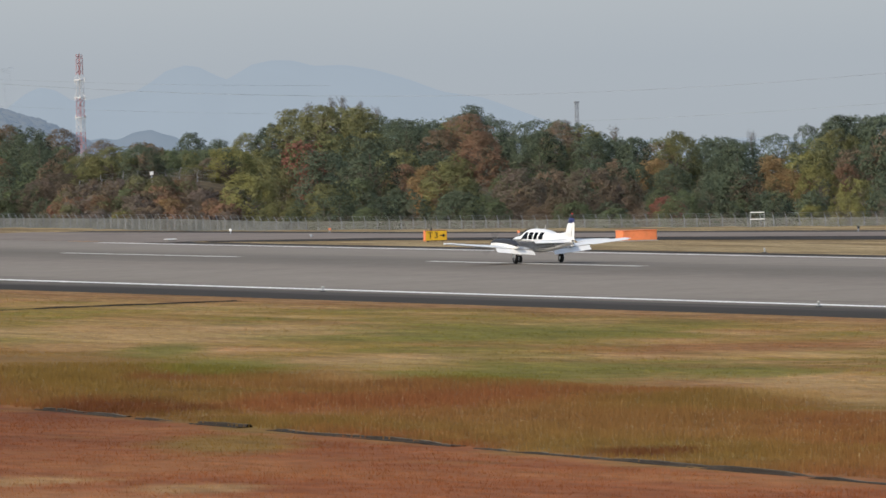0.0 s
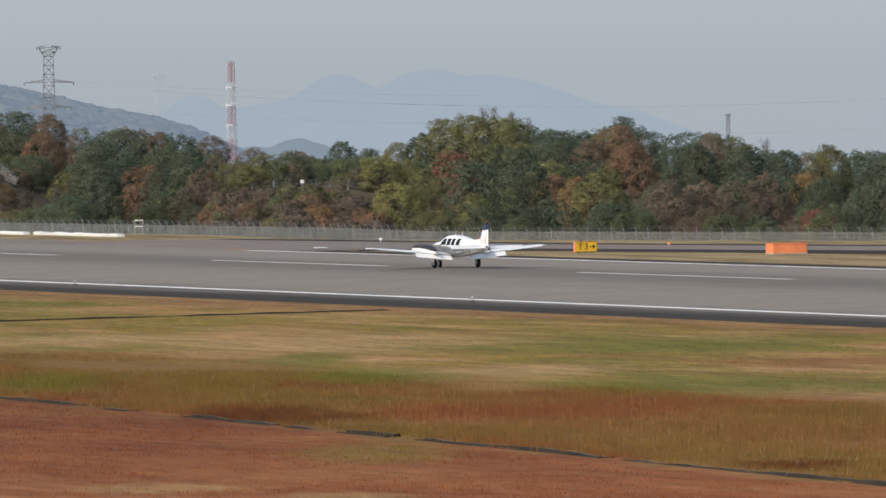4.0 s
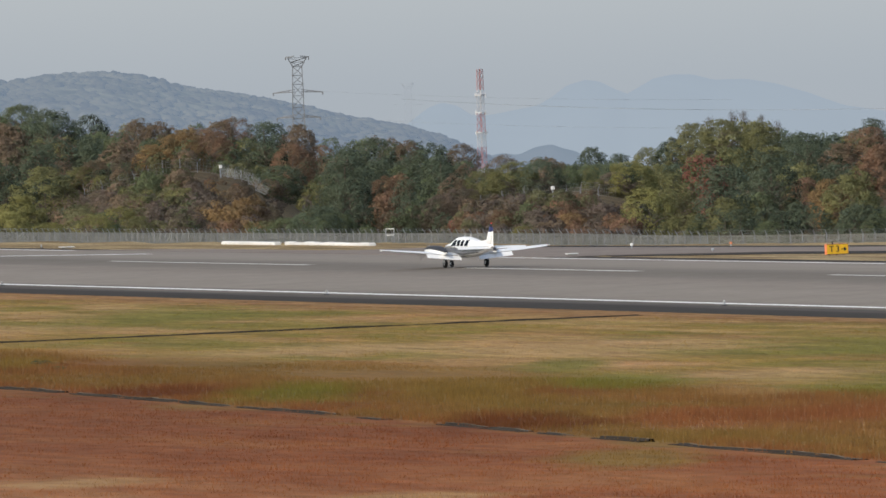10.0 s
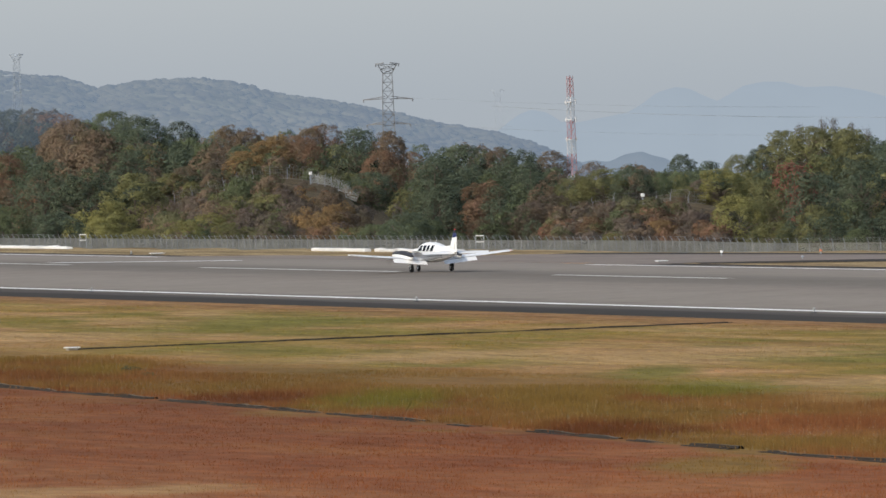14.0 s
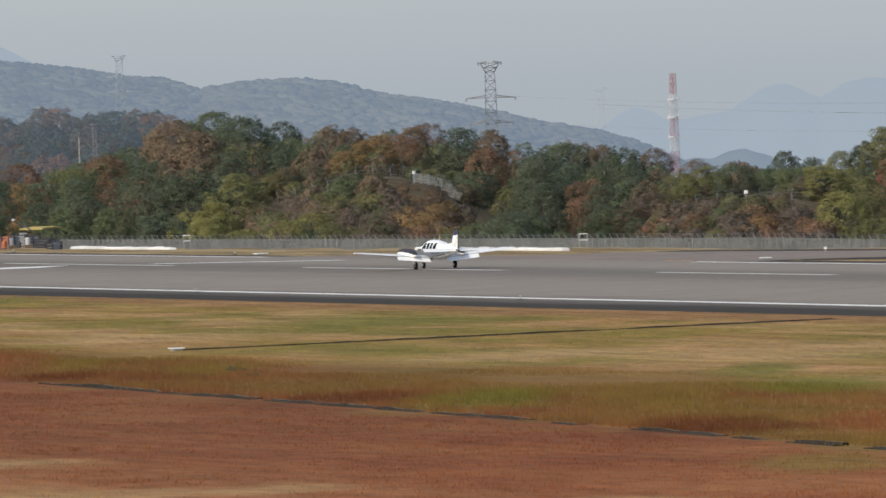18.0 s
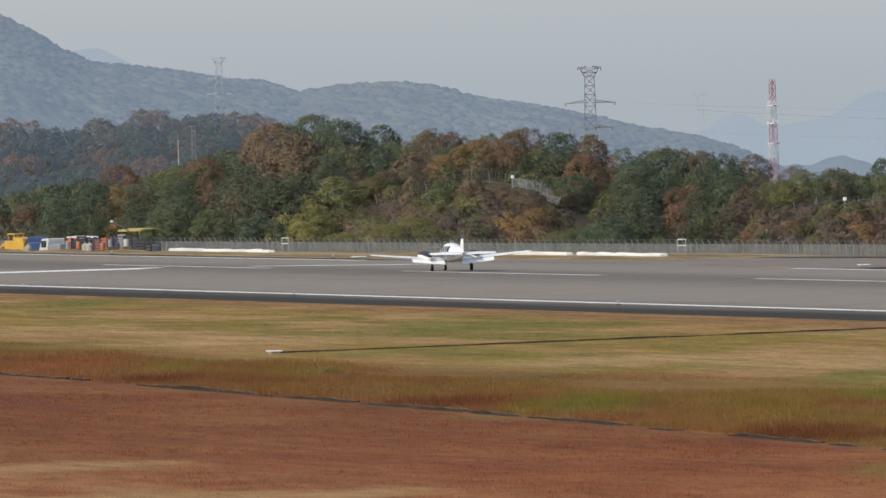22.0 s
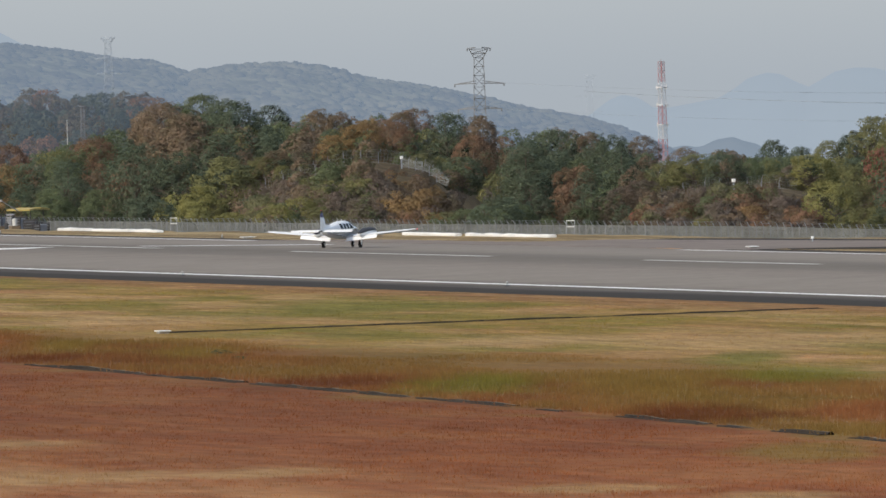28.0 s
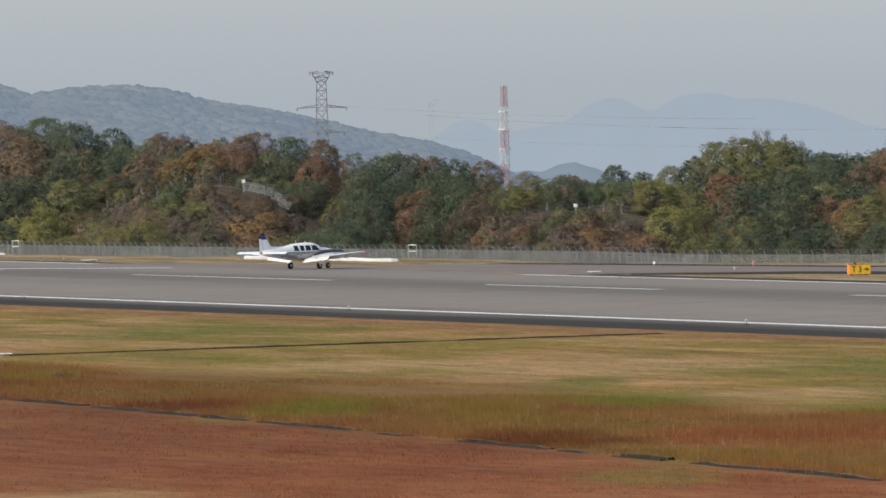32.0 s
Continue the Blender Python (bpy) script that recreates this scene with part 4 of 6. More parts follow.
# scrub on the two cleared slopes
for a0, a1, far, n in ((18.15, 19.32, 975.0, 330), (20.45, 21.4, 858.0, 210)):
    for _ in range(n):
        az = rnd.uniform(a0, a1)
        d = foot(az) + (far - foot(az)) * rnd.random() ** 1.2
        dry = 18.98 < az < 19.22
        size = rnd.uniform(0.35, 0.85)
        p = pol(az, d)
        over = math.degrees(math.atan2(land(p.x, p.y) + 3.3 * size - EYE[2], d)) - polyline(FENCE_A if far > 900 else FENCE_B, az)
        if over > (-0.004 if 18.9 < az < 19.3 or rnd.random() < 0.3 else 0.07) or dry and rnd.random() < 0.4:
            size = 0.22
        drift = noise.noise(Vector((az * 6.0, d * 0.012, 3.0))) + rnd.gauss(0, 0.1)
        if dry:
            tint = rnd.choice(("gold", "rust", "gold", "brown", "mauve"))
        elif far > 900:
            tint = "mauve" if drift < -0.1 else "brown" if drift < 0.02 else "moss" if drift < 0.16 else "olive" if drift < 0.3 else "green"
        else:
            tint = "mauve" if drift < -0.05 else "brown" if drift < 0.1 else "moss" if drift < 0.22 else "rust"
        MASS.append(("bush", tint, p, size))
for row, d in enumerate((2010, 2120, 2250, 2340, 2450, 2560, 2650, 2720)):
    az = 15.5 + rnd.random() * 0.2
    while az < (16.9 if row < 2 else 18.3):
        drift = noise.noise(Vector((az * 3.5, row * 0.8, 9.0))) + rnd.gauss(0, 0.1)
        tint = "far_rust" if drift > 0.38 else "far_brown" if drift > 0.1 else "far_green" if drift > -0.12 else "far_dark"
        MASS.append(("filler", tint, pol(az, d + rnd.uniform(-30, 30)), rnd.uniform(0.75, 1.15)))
        az += math.degrees(4.4 * rnd.uniform(0.75, 1.25) / d)


def mass_wood():
    """All the uncounted trees as one mesh: crowns of the same kinds, turned and sized, with their stems."""
    arrays = {}
    for shape in SHAPES:
        for _, cm, *_ in SHAPES[shape]:
            co = np.empty(len(cm.vertices) * 3, dtype=np.float32)
            cm.vertices.foreach_get("co", co)
            out = np.empty(len(cm.vertices) * 3, dtype=np.float32)
            cm.attributes["bulge"].data.foreach_get("vector", out)
            arrays[cm.name] = np.hstack((co.reshape(-1, 3), out.reshape(-1, 3)))
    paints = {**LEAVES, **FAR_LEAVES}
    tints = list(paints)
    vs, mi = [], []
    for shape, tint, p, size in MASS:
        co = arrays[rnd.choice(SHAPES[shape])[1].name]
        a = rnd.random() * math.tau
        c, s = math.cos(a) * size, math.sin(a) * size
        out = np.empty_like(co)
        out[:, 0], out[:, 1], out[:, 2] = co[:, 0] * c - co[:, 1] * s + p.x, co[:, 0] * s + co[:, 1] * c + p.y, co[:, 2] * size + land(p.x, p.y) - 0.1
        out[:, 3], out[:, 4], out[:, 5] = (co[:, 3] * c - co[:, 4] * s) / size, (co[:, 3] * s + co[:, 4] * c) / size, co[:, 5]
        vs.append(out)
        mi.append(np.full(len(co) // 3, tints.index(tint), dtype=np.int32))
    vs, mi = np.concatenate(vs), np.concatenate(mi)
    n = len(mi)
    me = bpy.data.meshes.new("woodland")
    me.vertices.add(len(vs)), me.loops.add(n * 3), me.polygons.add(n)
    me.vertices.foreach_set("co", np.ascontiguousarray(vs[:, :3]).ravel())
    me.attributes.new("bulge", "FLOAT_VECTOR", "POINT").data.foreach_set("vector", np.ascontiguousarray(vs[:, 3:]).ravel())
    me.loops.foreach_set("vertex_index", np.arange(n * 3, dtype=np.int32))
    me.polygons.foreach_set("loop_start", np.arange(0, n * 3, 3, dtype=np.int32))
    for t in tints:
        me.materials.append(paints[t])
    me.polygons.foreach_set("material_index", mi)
    me.update(calc_edges=True)
    return tagged(new("woodland", me), "dense autumn woodland of green, brown and rust trees on the hill", "woodland", kind="stuff")


mass_wood()

# ---- taxiway exit and other paving beyond the runway ----
def flat_poly(name, pts, z, material, label, category):
    verts = [(x, y, z) for x, y in pts] + [(x, y, z - 0.2) for x, y in pts]
    n = len(pts)
    faces = [tuple(range(n))] + [(k, k + n, (k + 1) % n + n, (k + 1) % n) for k in range(n)]
    ob = data_object(name, verts, faces, material)
    bm = bmesh.new()
    bm.from_mesh(ob.data)
    bmesh.ops.recalc_face_normals(bm, faces=bm.faces)
    bm.to_mesh(ob.data), bm.free()
    return tagged(ob, label, category, kind="structure")


EXIT_FAR = [(-719, 237.6), (-712, 240.4), (-693, 244.5), (-676, 249.5), (-653, 253.4), (-623, 258.0), (-582, 270.5), (-500, 293.0), (-400, 320.0)]
EXIT_NEAR = [(-400, 306.0), (-490, 283.0), (-569, 264.5), (-612, 250.5), (-621, 241.5), (-619, 237.6)]
flat_poly("taxiway_exit", EXIT_FAR + EXIT_NEAR, -0.455, TAXI, "grey asphalt taxiway leaving the runway at a slant", "taxiway")
flat_poly("taxiway_shoulder", EXIT_NEAR[:-1] + [(-617, 240.4), (-604, 247.6), (-557, 260.0), (-478, 278.0), (-400, 301.0)], -0.47, SHOULDER, "dark asphalt edge of the taxiway", "shoulder")
flat_poly("taxiway_shoulder", [(x, y) for x, y in EXIT_FAR[3:]] + [(x - 4, y + 3.0) for x, y in EXIT_FAR[:2:-1]], -0.47, SHOULDER, "dark asphalt far edge of the taxiway", "shoulder")


def stroke(name, a, b, w, material, label, lift=0.012):
    a, b = Vector((*a, 0)), Vector((*b, 0))
    s = (b - a).normalized().cross(Vector((0, 0, 1))) * w / 2
    n = 8
    verts, faces = [], []
    for k in range(n + 1):
        c = a.lerp(b, k / n)
        for q in (c - s, c + s):
            verts.append((q.x, q.y, crown(q.y) + lift))
    for k in range(n):
        faces.append((2 * k, 2 * k + 1, 2 * k + 3, 2 * k + 2))
    ob = data_object(name, verts, faces, material)
    bm = bmesh.new()
    bm.from_mesh(ob.data)
    bmesh.ops.recalc_face_normals(bm, faces=bm.faces)
    bmesh.ops.solidify(bm, geom=bm.faces[:], thickness=-0.003)
    bm.to_mesh(ob.data), bm.free()
    return tagged(ob, label, "marking", kind="structure")


stroke("turning_guide_line", (-682.2, 215.5), (-681.2, 229.5), 2.6, LINE, "white painted slanting guide line", 0.016)
stroke("threshold_line", (-716.0, 191.0), (-687.6, 209.6), 3.4, LINE, "white painted bar across the runway", 0.016)
TAXI_YELLOW = mat("taxi_line_yellow", (0.70, 0.33, 0.08), 0.7, 4.0, 0.2)
stroke("taxi_lead_line", (-634.0, 236.9), (-630.5, 237.4), 0.6, TAXI_YELLOW, "worn yellow taxi lead line", 0.02)

# ---- ditch and cross drain in the grass ----
RIM = mat("weathered_rim", (0.17, 0.14, 0.10), 1.0, 1.2, 0.5, 0.0, 0, 0.5)
RIM.node_tree.nodes["Principled BSDF"].inputs["Specular IOR Level"].default_value = 0.05


def gutter(name, pts, w, silt, material, label, rim=0.1, broken=False):
    verts, faces = [], []
    for k, (x, y) in enumerate(pts):
        q = Vector(pts[min(k + 1, len(pts) - 1)]) - Vector(pts[max(k - 1, 0)])
        s = Vector((-q.y, q.x)).normalized()
        lip = rim * (1.0 if not broken else 0) + rim * broken * max(0.15, 0.8 + 1.6 * noise.noise(Vector((x * 0.09, y * 0.09, 5))))
        jig = (noise.noise(Vector((x * 0.35, y * 0.35, 0))) * 0.16, noise.noise(Vector((x * 0.5, y * 0.5, 9))) * 0.05)
        for off, z in ((-w / 2 - 0.12, -0.02), (-w / 2 - 0.10, 0.025), (-w / 2, 0.03), (-w / 2 + 0.04, silt), (w / 2 - 0.04, silt), (w / 2, lip), (w / 2 + 0.12, lip), (w / 2 + 0.2, -0.02)):
            verts.append((x + s.x * (off + jig[0]), y + s.y * (off + jig[0]), -0.5 + z + jig[1]))
    for k in range(len(pts) - 1):
        if broken and noise.noise(Vector((pts[k][0] * 0.045, 3.0, 0))) + 0.5 * noise.noise(Vector((pts[k][0] * 0.21, 8.0, 0))) > 0.16:
            continue   # overgrown
        for j in range(7):
            faces.append((8 * k + j, 8 * k + j + 1, 8 * k + 8 + j + 1, 8 * k + 8 + j))
    ob = data_object(name, verts, faces, material)
    ob.data.materials.append(RIM)
    for fc in ob.data.polygons:
        fc.material_index = 1 if broken and fc.index % 7 == 5 else 0
    return tagged(ob, label, "drain", kind="structure")


gutter("ditch", [(x, polyline(DITCH, x)) for x in range(-520, -199, 1)], 0.24, 0.012, DRAIN, "dark silted concrete ditch across the grass", 0.085, True)
gutter("cross_drain", [(-450.7 - 0.18 * k, 143.5 + k) for k in range(37)], 0.36, 0.012, DRAIN, "dark concrete drain running to the runway", 0.06)


# ---- grass ----
def grass_patch(name, y0, y1, count, h0, h1, width, label, seed):
    r = np.random.RandomState(seed)
    verts, faces = [], []
    made = 0
    while made < count:
        y = r.uniform(y0, y1)
        x = -y / math.tan(radians(r.uniform(15.7, 25.4)))
        off = y - polyline(DITCH, x)
        if -0.24 < off < 0.32 and r.rand() < 0.6 or x < -760 or (name == 'standing_grass' and y1 == 129 and off > 0) or (y0 == 113.5 and off < 0):
            continue
        made += 1
        tall = 0.75 + 0.6 * noise.noise(Vector((x * 0.11, y * 0.16, 2.0)))
        tall += 1.4 * math.exp(-((x + 340.5) / 5.0) ** 2 - ((y - 136.2) / 1.3) ** 2)   # one high stand
        h = r.uniform(h0, h1) * max(tall, 0.25)
        if y1 == 143:   # thins out towards the mown part in drifts
            h *= 0.12 + 0.88 * smooth01((141.0 - y + 9.0 * noise.noise(Vector((x * 0.05, y * 0.1, 6.0)))) / 5.0)
        if off < 0:
            h *= 0.3 + 0.7 * smooth01((-off - 0.6) / 1.6)   # trodden low along the ditch
        for _ in range(3):
            a, lean = r.uniform(0, math.tau), r.uniform(0.05, 0.4) * h
            bx, by = x + r.uniform(-0.12, 0.12), y + r.uniform(-0.12, 0.12)
            dx, dy = math.cos(a), math.sin(a)
            b = len(verts)
            verts += [(bx - dy * width, by + dx * width, -0.52), (bx + dy * width, by - dx * width, -0.52), (bx + dx * lean, by + dy * lean, -0.5 + h)]
            faces.append((b, b + 1, b + 2))
    ob = data_object(name, verts, faces, BLADES)
    return tagged(ob, label, "grass", kind="stuff")


grass_patch("standing_grass", 80, 129, 52000, 0.05, 0.14, 0.011, "red-brown dry grass before the ditch", 1)
grass_patch("standing_grass", 113.5, 143, 66000, 0.12, 0.36, 0.014, "tall rusty and green grass behind the ditch", 2)
grass_patch("mown_grass", 139, 180, 38000, 0.04, 0.10, 0.012, "short dry mown grass beside the runway", 3)
STALK = mat("pale_seed_stalks", (0.46, 0.36, 0.18), 0.9, 3.0, 0.2)


def seed_heads():
    r = np.random.RandomState(4)
    verts, faces = [], []
    for _ in range(900):
        y = r.uniform(115, 133)
        x = -y / math.tan(radians(r.uniform(21.0, 25.3) if r.rand() < 0.75 else r.uniform(16, 22)))
        if y < polyline(DITCH, x) + 1:
            continue
        h = r.uniform(0.25, 0.5)
        b = len(verts)
        verts += [(x - 0.005, y, -0.5), (x + 0.005, y, -0.5), (x + 0.03, y, -0.5 + h * 0.8), (x + 0.07, y, -0.5 + h), (x - 0.02, y + 0.03, -0.5 + h * 0.98)]
        faces += [(b, b + 1, b + 2), (b + 2, b + 3, b + 4)]
    tagged(data_object("seed_stalks", verts, faces, STALK), "pale seed heads standing in the tall grass", "grass", kind="stuff")


seed_heads()


def field_bush(x, y, size, tint, label):
    t = plant("bush", tint, x, y, size)
    t.matrix_world = Matrix.Translation((x, y, -0.56)) @ Matrix.Diagonal((size * 1.3, size * 1.3, size * 0.6, 1))
    return tagged(t, label, "shrub", "low bushes in the field")


field_bush(-402.9, 131.5, 0.12, "olive", "small dark bush in the dry grass")
field_bush(-411.5, 133.5, 0.15, "moss", "low dull green tuft in the dry grass")
field_bush(-486.0, 132.6, 0.24, "moss", "low green bush in the dry grass")


# ---- the terrace that the camera stands on, and the mesh fence at its edge ----
def terrace():
    t = box(bmesh.new(), -24, 10, -14, 16, -0.6, 8.9, 0.05)
    return tagged(mesh_object("terrace", t, CONCRETE), "plain grey concrete viewing terrace", "terrace", kind="structure")


def terrace_fence(d, a0, a1):
    """Chain link between two posts on the terrace's edge, its top falling gently to one side."""
    t = thing("chain_link_fence", pose(0, 0, 0), "grey chain-link fence with knuckled wire ends on the terrace", "fence")
    rise = lambda az: up_at(-2.263 - 0.1555 * (az - 16.035), d)
    step = 0.146
    n = int((a1 - a0) / step)
    for k in range(n):
        az = a0 + step * k
        for lean in (1, -1):
            b = bmesh.new()
            p, a, side = None, az, lean
            z = rise(az)
            while z > 8.92:
                q = pol(a, d + 0.004 * side, z)
                if p:
                    tube(b, p, q, 0.0022, None, 5)
                p = q
                side = -side
                a += step / 2 * side * lean * lean
                z -= 0.045
            part("link_wire", b, STEEL, t)
        top = pol(az, d, rise(az) + 0.002)
        b = bmesh.new()
        bmesh.ops.create_uvsphere(b, u_segments=8, v_segments=6, radius=0.0045, matrix=Matrix.Translation(top))
        part("knuckle", b, STEEL, t)
    for az in (a0 - 0.05, a1 + 0.05):
        part("post", tube(bmesh.new(), pol(az, d, 8.85), pol(az, d, rise(az) - 0.01), 0.02, None, 8), STEEL, t)
    part("tension_wire", tube(bmesh.new(), pol(a0, d + 0.01, rise(a0) - 0.035), pol(a1, d + 0.01, rise(a1) - 0.035), 0.002, None, 5), GALV, t)


GALV = mat("bright_wire", (0.55, 0.56, 0.57), 0.4, 8.0, 0.1, 0, 0.5)
terrace()
terrace_fence(20.0, 15.6, 18.6)


# ---- runway lights, marker plates ----
GLASS_WHITE = mat("lamp_glass", (0.42, 0.42, 0.40), 0.2, 6.0, 0.05)


def edge_light():
    t = thing("runway_edge_light", pose(0, 0, 0), "short runway edge light with a pale glass dome", "runway light", "lights along the runway edge")
    part("base", tube(bmesh.new(), (0, 0, -0.03), (0, 0, 0.05), 0.16, 0.14, 14), DARK, t)
    part("stem", tube(bmesh.new(), (0, 0, 0.05), (0, 0, 0.17), 0.05, 0.05, 8), STEEL, t)
    bm = loft(bmesh.new(), [[(r * math.cos(k * math.tau / 12), r * math.sin(k * math.tau / 12), z) for k in range(12)] for r, z in ((0.06, 0.16), (0.07, 0.19), (0.065, 0.24), (0.04, 0.28), (0.01, 0.29))])
    part("dome", bm, GLASS_WHITE, t, "pale glass dome", True)
    return t


first = edge_light()
first.matrix_world = pose(-648.6, 188.6, crown(188.6))
for k in list(range(-3, 0)) + list(range(1, 6)):
    copy_thing(first, pose(-648.6 + 60 * k, 188.6, crown(188.6)))
for x, y in ((-738.0, 239.8), (-798.0, 239.8), (-528.6, 240.6)):
    copy_thing(first, pose(x, y, -0.5 if y > 239 else -0.46))


def marker_plate(x, y, z, w, label):
    t = thing("marker_plate", pose(x, y, z), label, "marker", "flat white marker plates")
    part("plate", box(bmesh.new(), -w / 2, w / 2, -w / 2, w / 2, 0.10, 0.15, 0.01), WHITE, t)
    part("foot", box(bmesh.new(), -w * 0.35, w * 0.35, -w * 0.35, w * 0.35, -0.05, 0.10), CONCRETE, t)
    return t


marker_plate(-625.8, 240.9, -0.49, 0.7, "flat white marker plate on the dark shoulder")
marker_plate(-732.2, 240.0, -0.5, 1.0, "flat white marker plate in the far grass")
marker_plate(-450.2, 143.2, -0.5, 0.65, "white concrete slab at the drain's end")


def post_lamp(x, y, h, material, words):
    t = thing("marker_post", pose(x, y, land(x, y)), words, "marker post", "small posts by the taxiway")
    part("post", tube(bmesh.new(), (0, 0, -0.1), (0, 0, h * 0.6), 0.05, 0.05, 8), STEEL, t)
    part("head", tube(bmesh.new(), (0, 0, h * 0.6), (0, 0, h), 0.11, 0.09, 10), material, t)
    return t


post_lamp(-642.5, 251.8, 0.42, WHITE, "short white post beside the taxiway")
post_lamp(-638.0, 257.4, 0.34, ORANGE, "short orange post beside the taxiway")
post_lamp(-606.0, 258.0, 0.34, ORANGE, "short orange post beside the taxiway")
post_lamp(-582.0, 271.6, 0.38, DARK, "short dark post beside the taxiway")
post_lamp(-621.5, 249.4, 0.25, STEEL, "small grey lamp beside the taxiway")


# ---- guidance sign and orange box ----
def text_part(word, size, material, parent, m, depth=0.01):
    cu = bpy.data.curves.new("letters", "FONT")
    cu.body, cu.size, cu.extrude, cu.align_x, cu.align_y = word, size, depth, "CENTER", "CENTER"
    tmp = bpy.data.objects.new("letters", cu)
    scene.collection.objects.link(tmp)
    me = bpy.data.meshes.new_from_object(tmp.evaluated_get(bpy.context.evaluated_depsgraph_get()))
    bpy.data.objects.remove(tmp)
    me.materials.clear()
    me.materials.append(material)
    ob = new("letter", me)
    ob.parent = parent
    ob.matrix_local = m
    return ob


def taxi_sign():
    t = thing("taxiway_sign", pose(-594.0, 247.0, -0.5), "yellow taxiway sign reading T3 with a black arrow", "sign")
    case = part("case", box(bmesh.new(), -0.17, 0.17, -0.76, 0.76, 0.06, 0.74, 0.015), ORANGE, t, "orange-red sign case")
    part("face", box(bmesh.new(), 0.172, 0.18, -0.73, 0.73, 0.10, 0.70), YELLOW, t, "yellow sign face")
    part("frame", box(bmesh.new(), 0.16, 0.178, -0.755, 0.755, 0.065, 0.095), BLACK, case)
    part("frame", box(bmesh.new(), 0.16, 0.178, -0.755, 0.755, 0.705, 0.735), BLACK, case)
    for y in (-0.5, 0.0, 0.5):
        part("leg", box(bmesh.new(), -0.04, 0.04, y - 0.04, y + 0.04, -0.1, 0.06), DARK, t)
    part("lamp_knob", tube(bmesh.new(), (0, -0.28, 0.74), (0, -0.28, 0.90), 0.06, 0.05, 8), DARK, t)
    up = Matrix(((0, 0, 1, 0), (1, 0, 0, 0), (0, 1, 0, 0), (0, 0, 0, 1)))
    for word, y in (("T", -0.42), ("3", 0.0)):
        text_part(word, 0.56, BLACK, t, Matrix.Translation((0.19, y, 0.40)) @ up)
    bm = box(bmesh.new(), 0.183, 0.192, 0.26, 0.50, 0.37, 0.43)
    vs = [bm.verts.new(p) for p in ((0.192, 0.45, 0.53), (0.192, 0.45, 0.27), (0.192, 0.64, 0.40), (0.183, 0.45, 0.53), (0.183, 0.45, 0.27), (0.183, 0.64, 0.40))]
    for q in ((0, 1, 2), (5, 4, 3), (0, 3, 4, 1), (1, 4, 5, 2), (2, 5, 3, 0)):
        bm.faces.new([vs[i] for i in q])
    part("arrow", bm, BLACK, t, "black arrow")


taxi_sign()
cabinet = thing("equipment_box", pose(-575.8, 253.2, -0.5), "large orange equipment box standing in the dry grass", "box")
part("body", box(bmesh.new(), -0.6, 0.6, -1.17, 1.17, 0.06, 0.66, 0.03), ORANGE, cabinet, "orange painted box")
part("lid", box(bmesh.new(), -0.63, 0.63, -1.2, 1.2, 0.662, 0.70, 0.01), ORANGE, cabinet)
part("plinth", box(bmesh.new(), -0.62, 0.62, -1.21, 1.21, -0.1, 0.058), CONCRETE, cabinet)


# ---- white covered barriers along the far grass ----
def barrier(x0, x1, y, lumpy):
    t = thing("barrier", pose(x0, y, -0.37), "long low barrier of bags under white sheeting" if lumpy else "long low white barrier on the far grass", "barrier", "white barriers along the fence")
    n = int((x1 - x0) / (1.05 if lumpy else 2.1))
    w = (x1 - x0) / n
    for k in range(n):
        a, b = k * w, (k + 1) * w - 0.015
        top = 0.245 + (rnd.uniform(-0.07, 0.03) if lumpy else rnd.uniform(-0.012, 0.012))
        rings = []
        for v in (0.0, 0.06, 0.5, 0.94, 1.0):
            q = (0.72 if v in (0.0, 1.0) else 1.0) * (1 + (0.04 if lumpy and v == 0.5 else 0))
            x = a + (b - a) * v
            rings.append([(x, -0.32 * q, 0), (x, -0.34 * q, top * 0.6 * q), (x, -0.24 * q, top * 0.95 * q), (x, 0, top * q), (x, 0.24 * q, top * 0.95 * q), (x, 0.34 * q, top * 0.6 * q), (x, 0.32 * q, 0)])
        part("bag" if lumpy else "segment", loft(bmesh.new(), rings), SHEET, t)


SHEET = mat("white_sheeting", (0.74, 0.73, 0.70), 0.7, 2.0, 0.10, 0.01)
barrier(-718.2, -706.0, 248.1, False)
barrier(-705.3, -686.8, 248.7, True)
barrier(-796.4, -769.0, 244.6, True)


# ---- perimeter fence ----
PALE_MESH = mat("pale_fence_mesh", (0.40, 0.42, 0.42), 0.7, 4.0, 0.15, 0, 0.2)
MESH = mat("fence_mesh", (0.29, 0.29, 0.26), 0.7, 4.0, 0.15, 0, 0.3)


def fence_panel_mesh(length, height, gap):
    bm = bmesh.new()
    k = gap / 2
    r = 0.009
    while k < length:
        vs = [bm.verts.new((k + dx, dy, z)) for z in (0.05, height) for dx, dy in ((-r, -r), (r, -r), (0, r))]
        for a, b in ((0, 1), (1, 2), (2, 0)):
            bm.faces.new((vs[a], vs[b], vs[b + 3], vs[a + 3]))
        k += gap
    z = 0.1
    while z < height + 0.01:
        tube(bm, (0, 0, z), (length, 0, z), 0.012, None, 3)
        z += 0.3
    me = bpy.data.meshes.new("wire_mesh")
    bm.to_mesh(me), bm.free()
    me.materials.append(MESH)
    return me


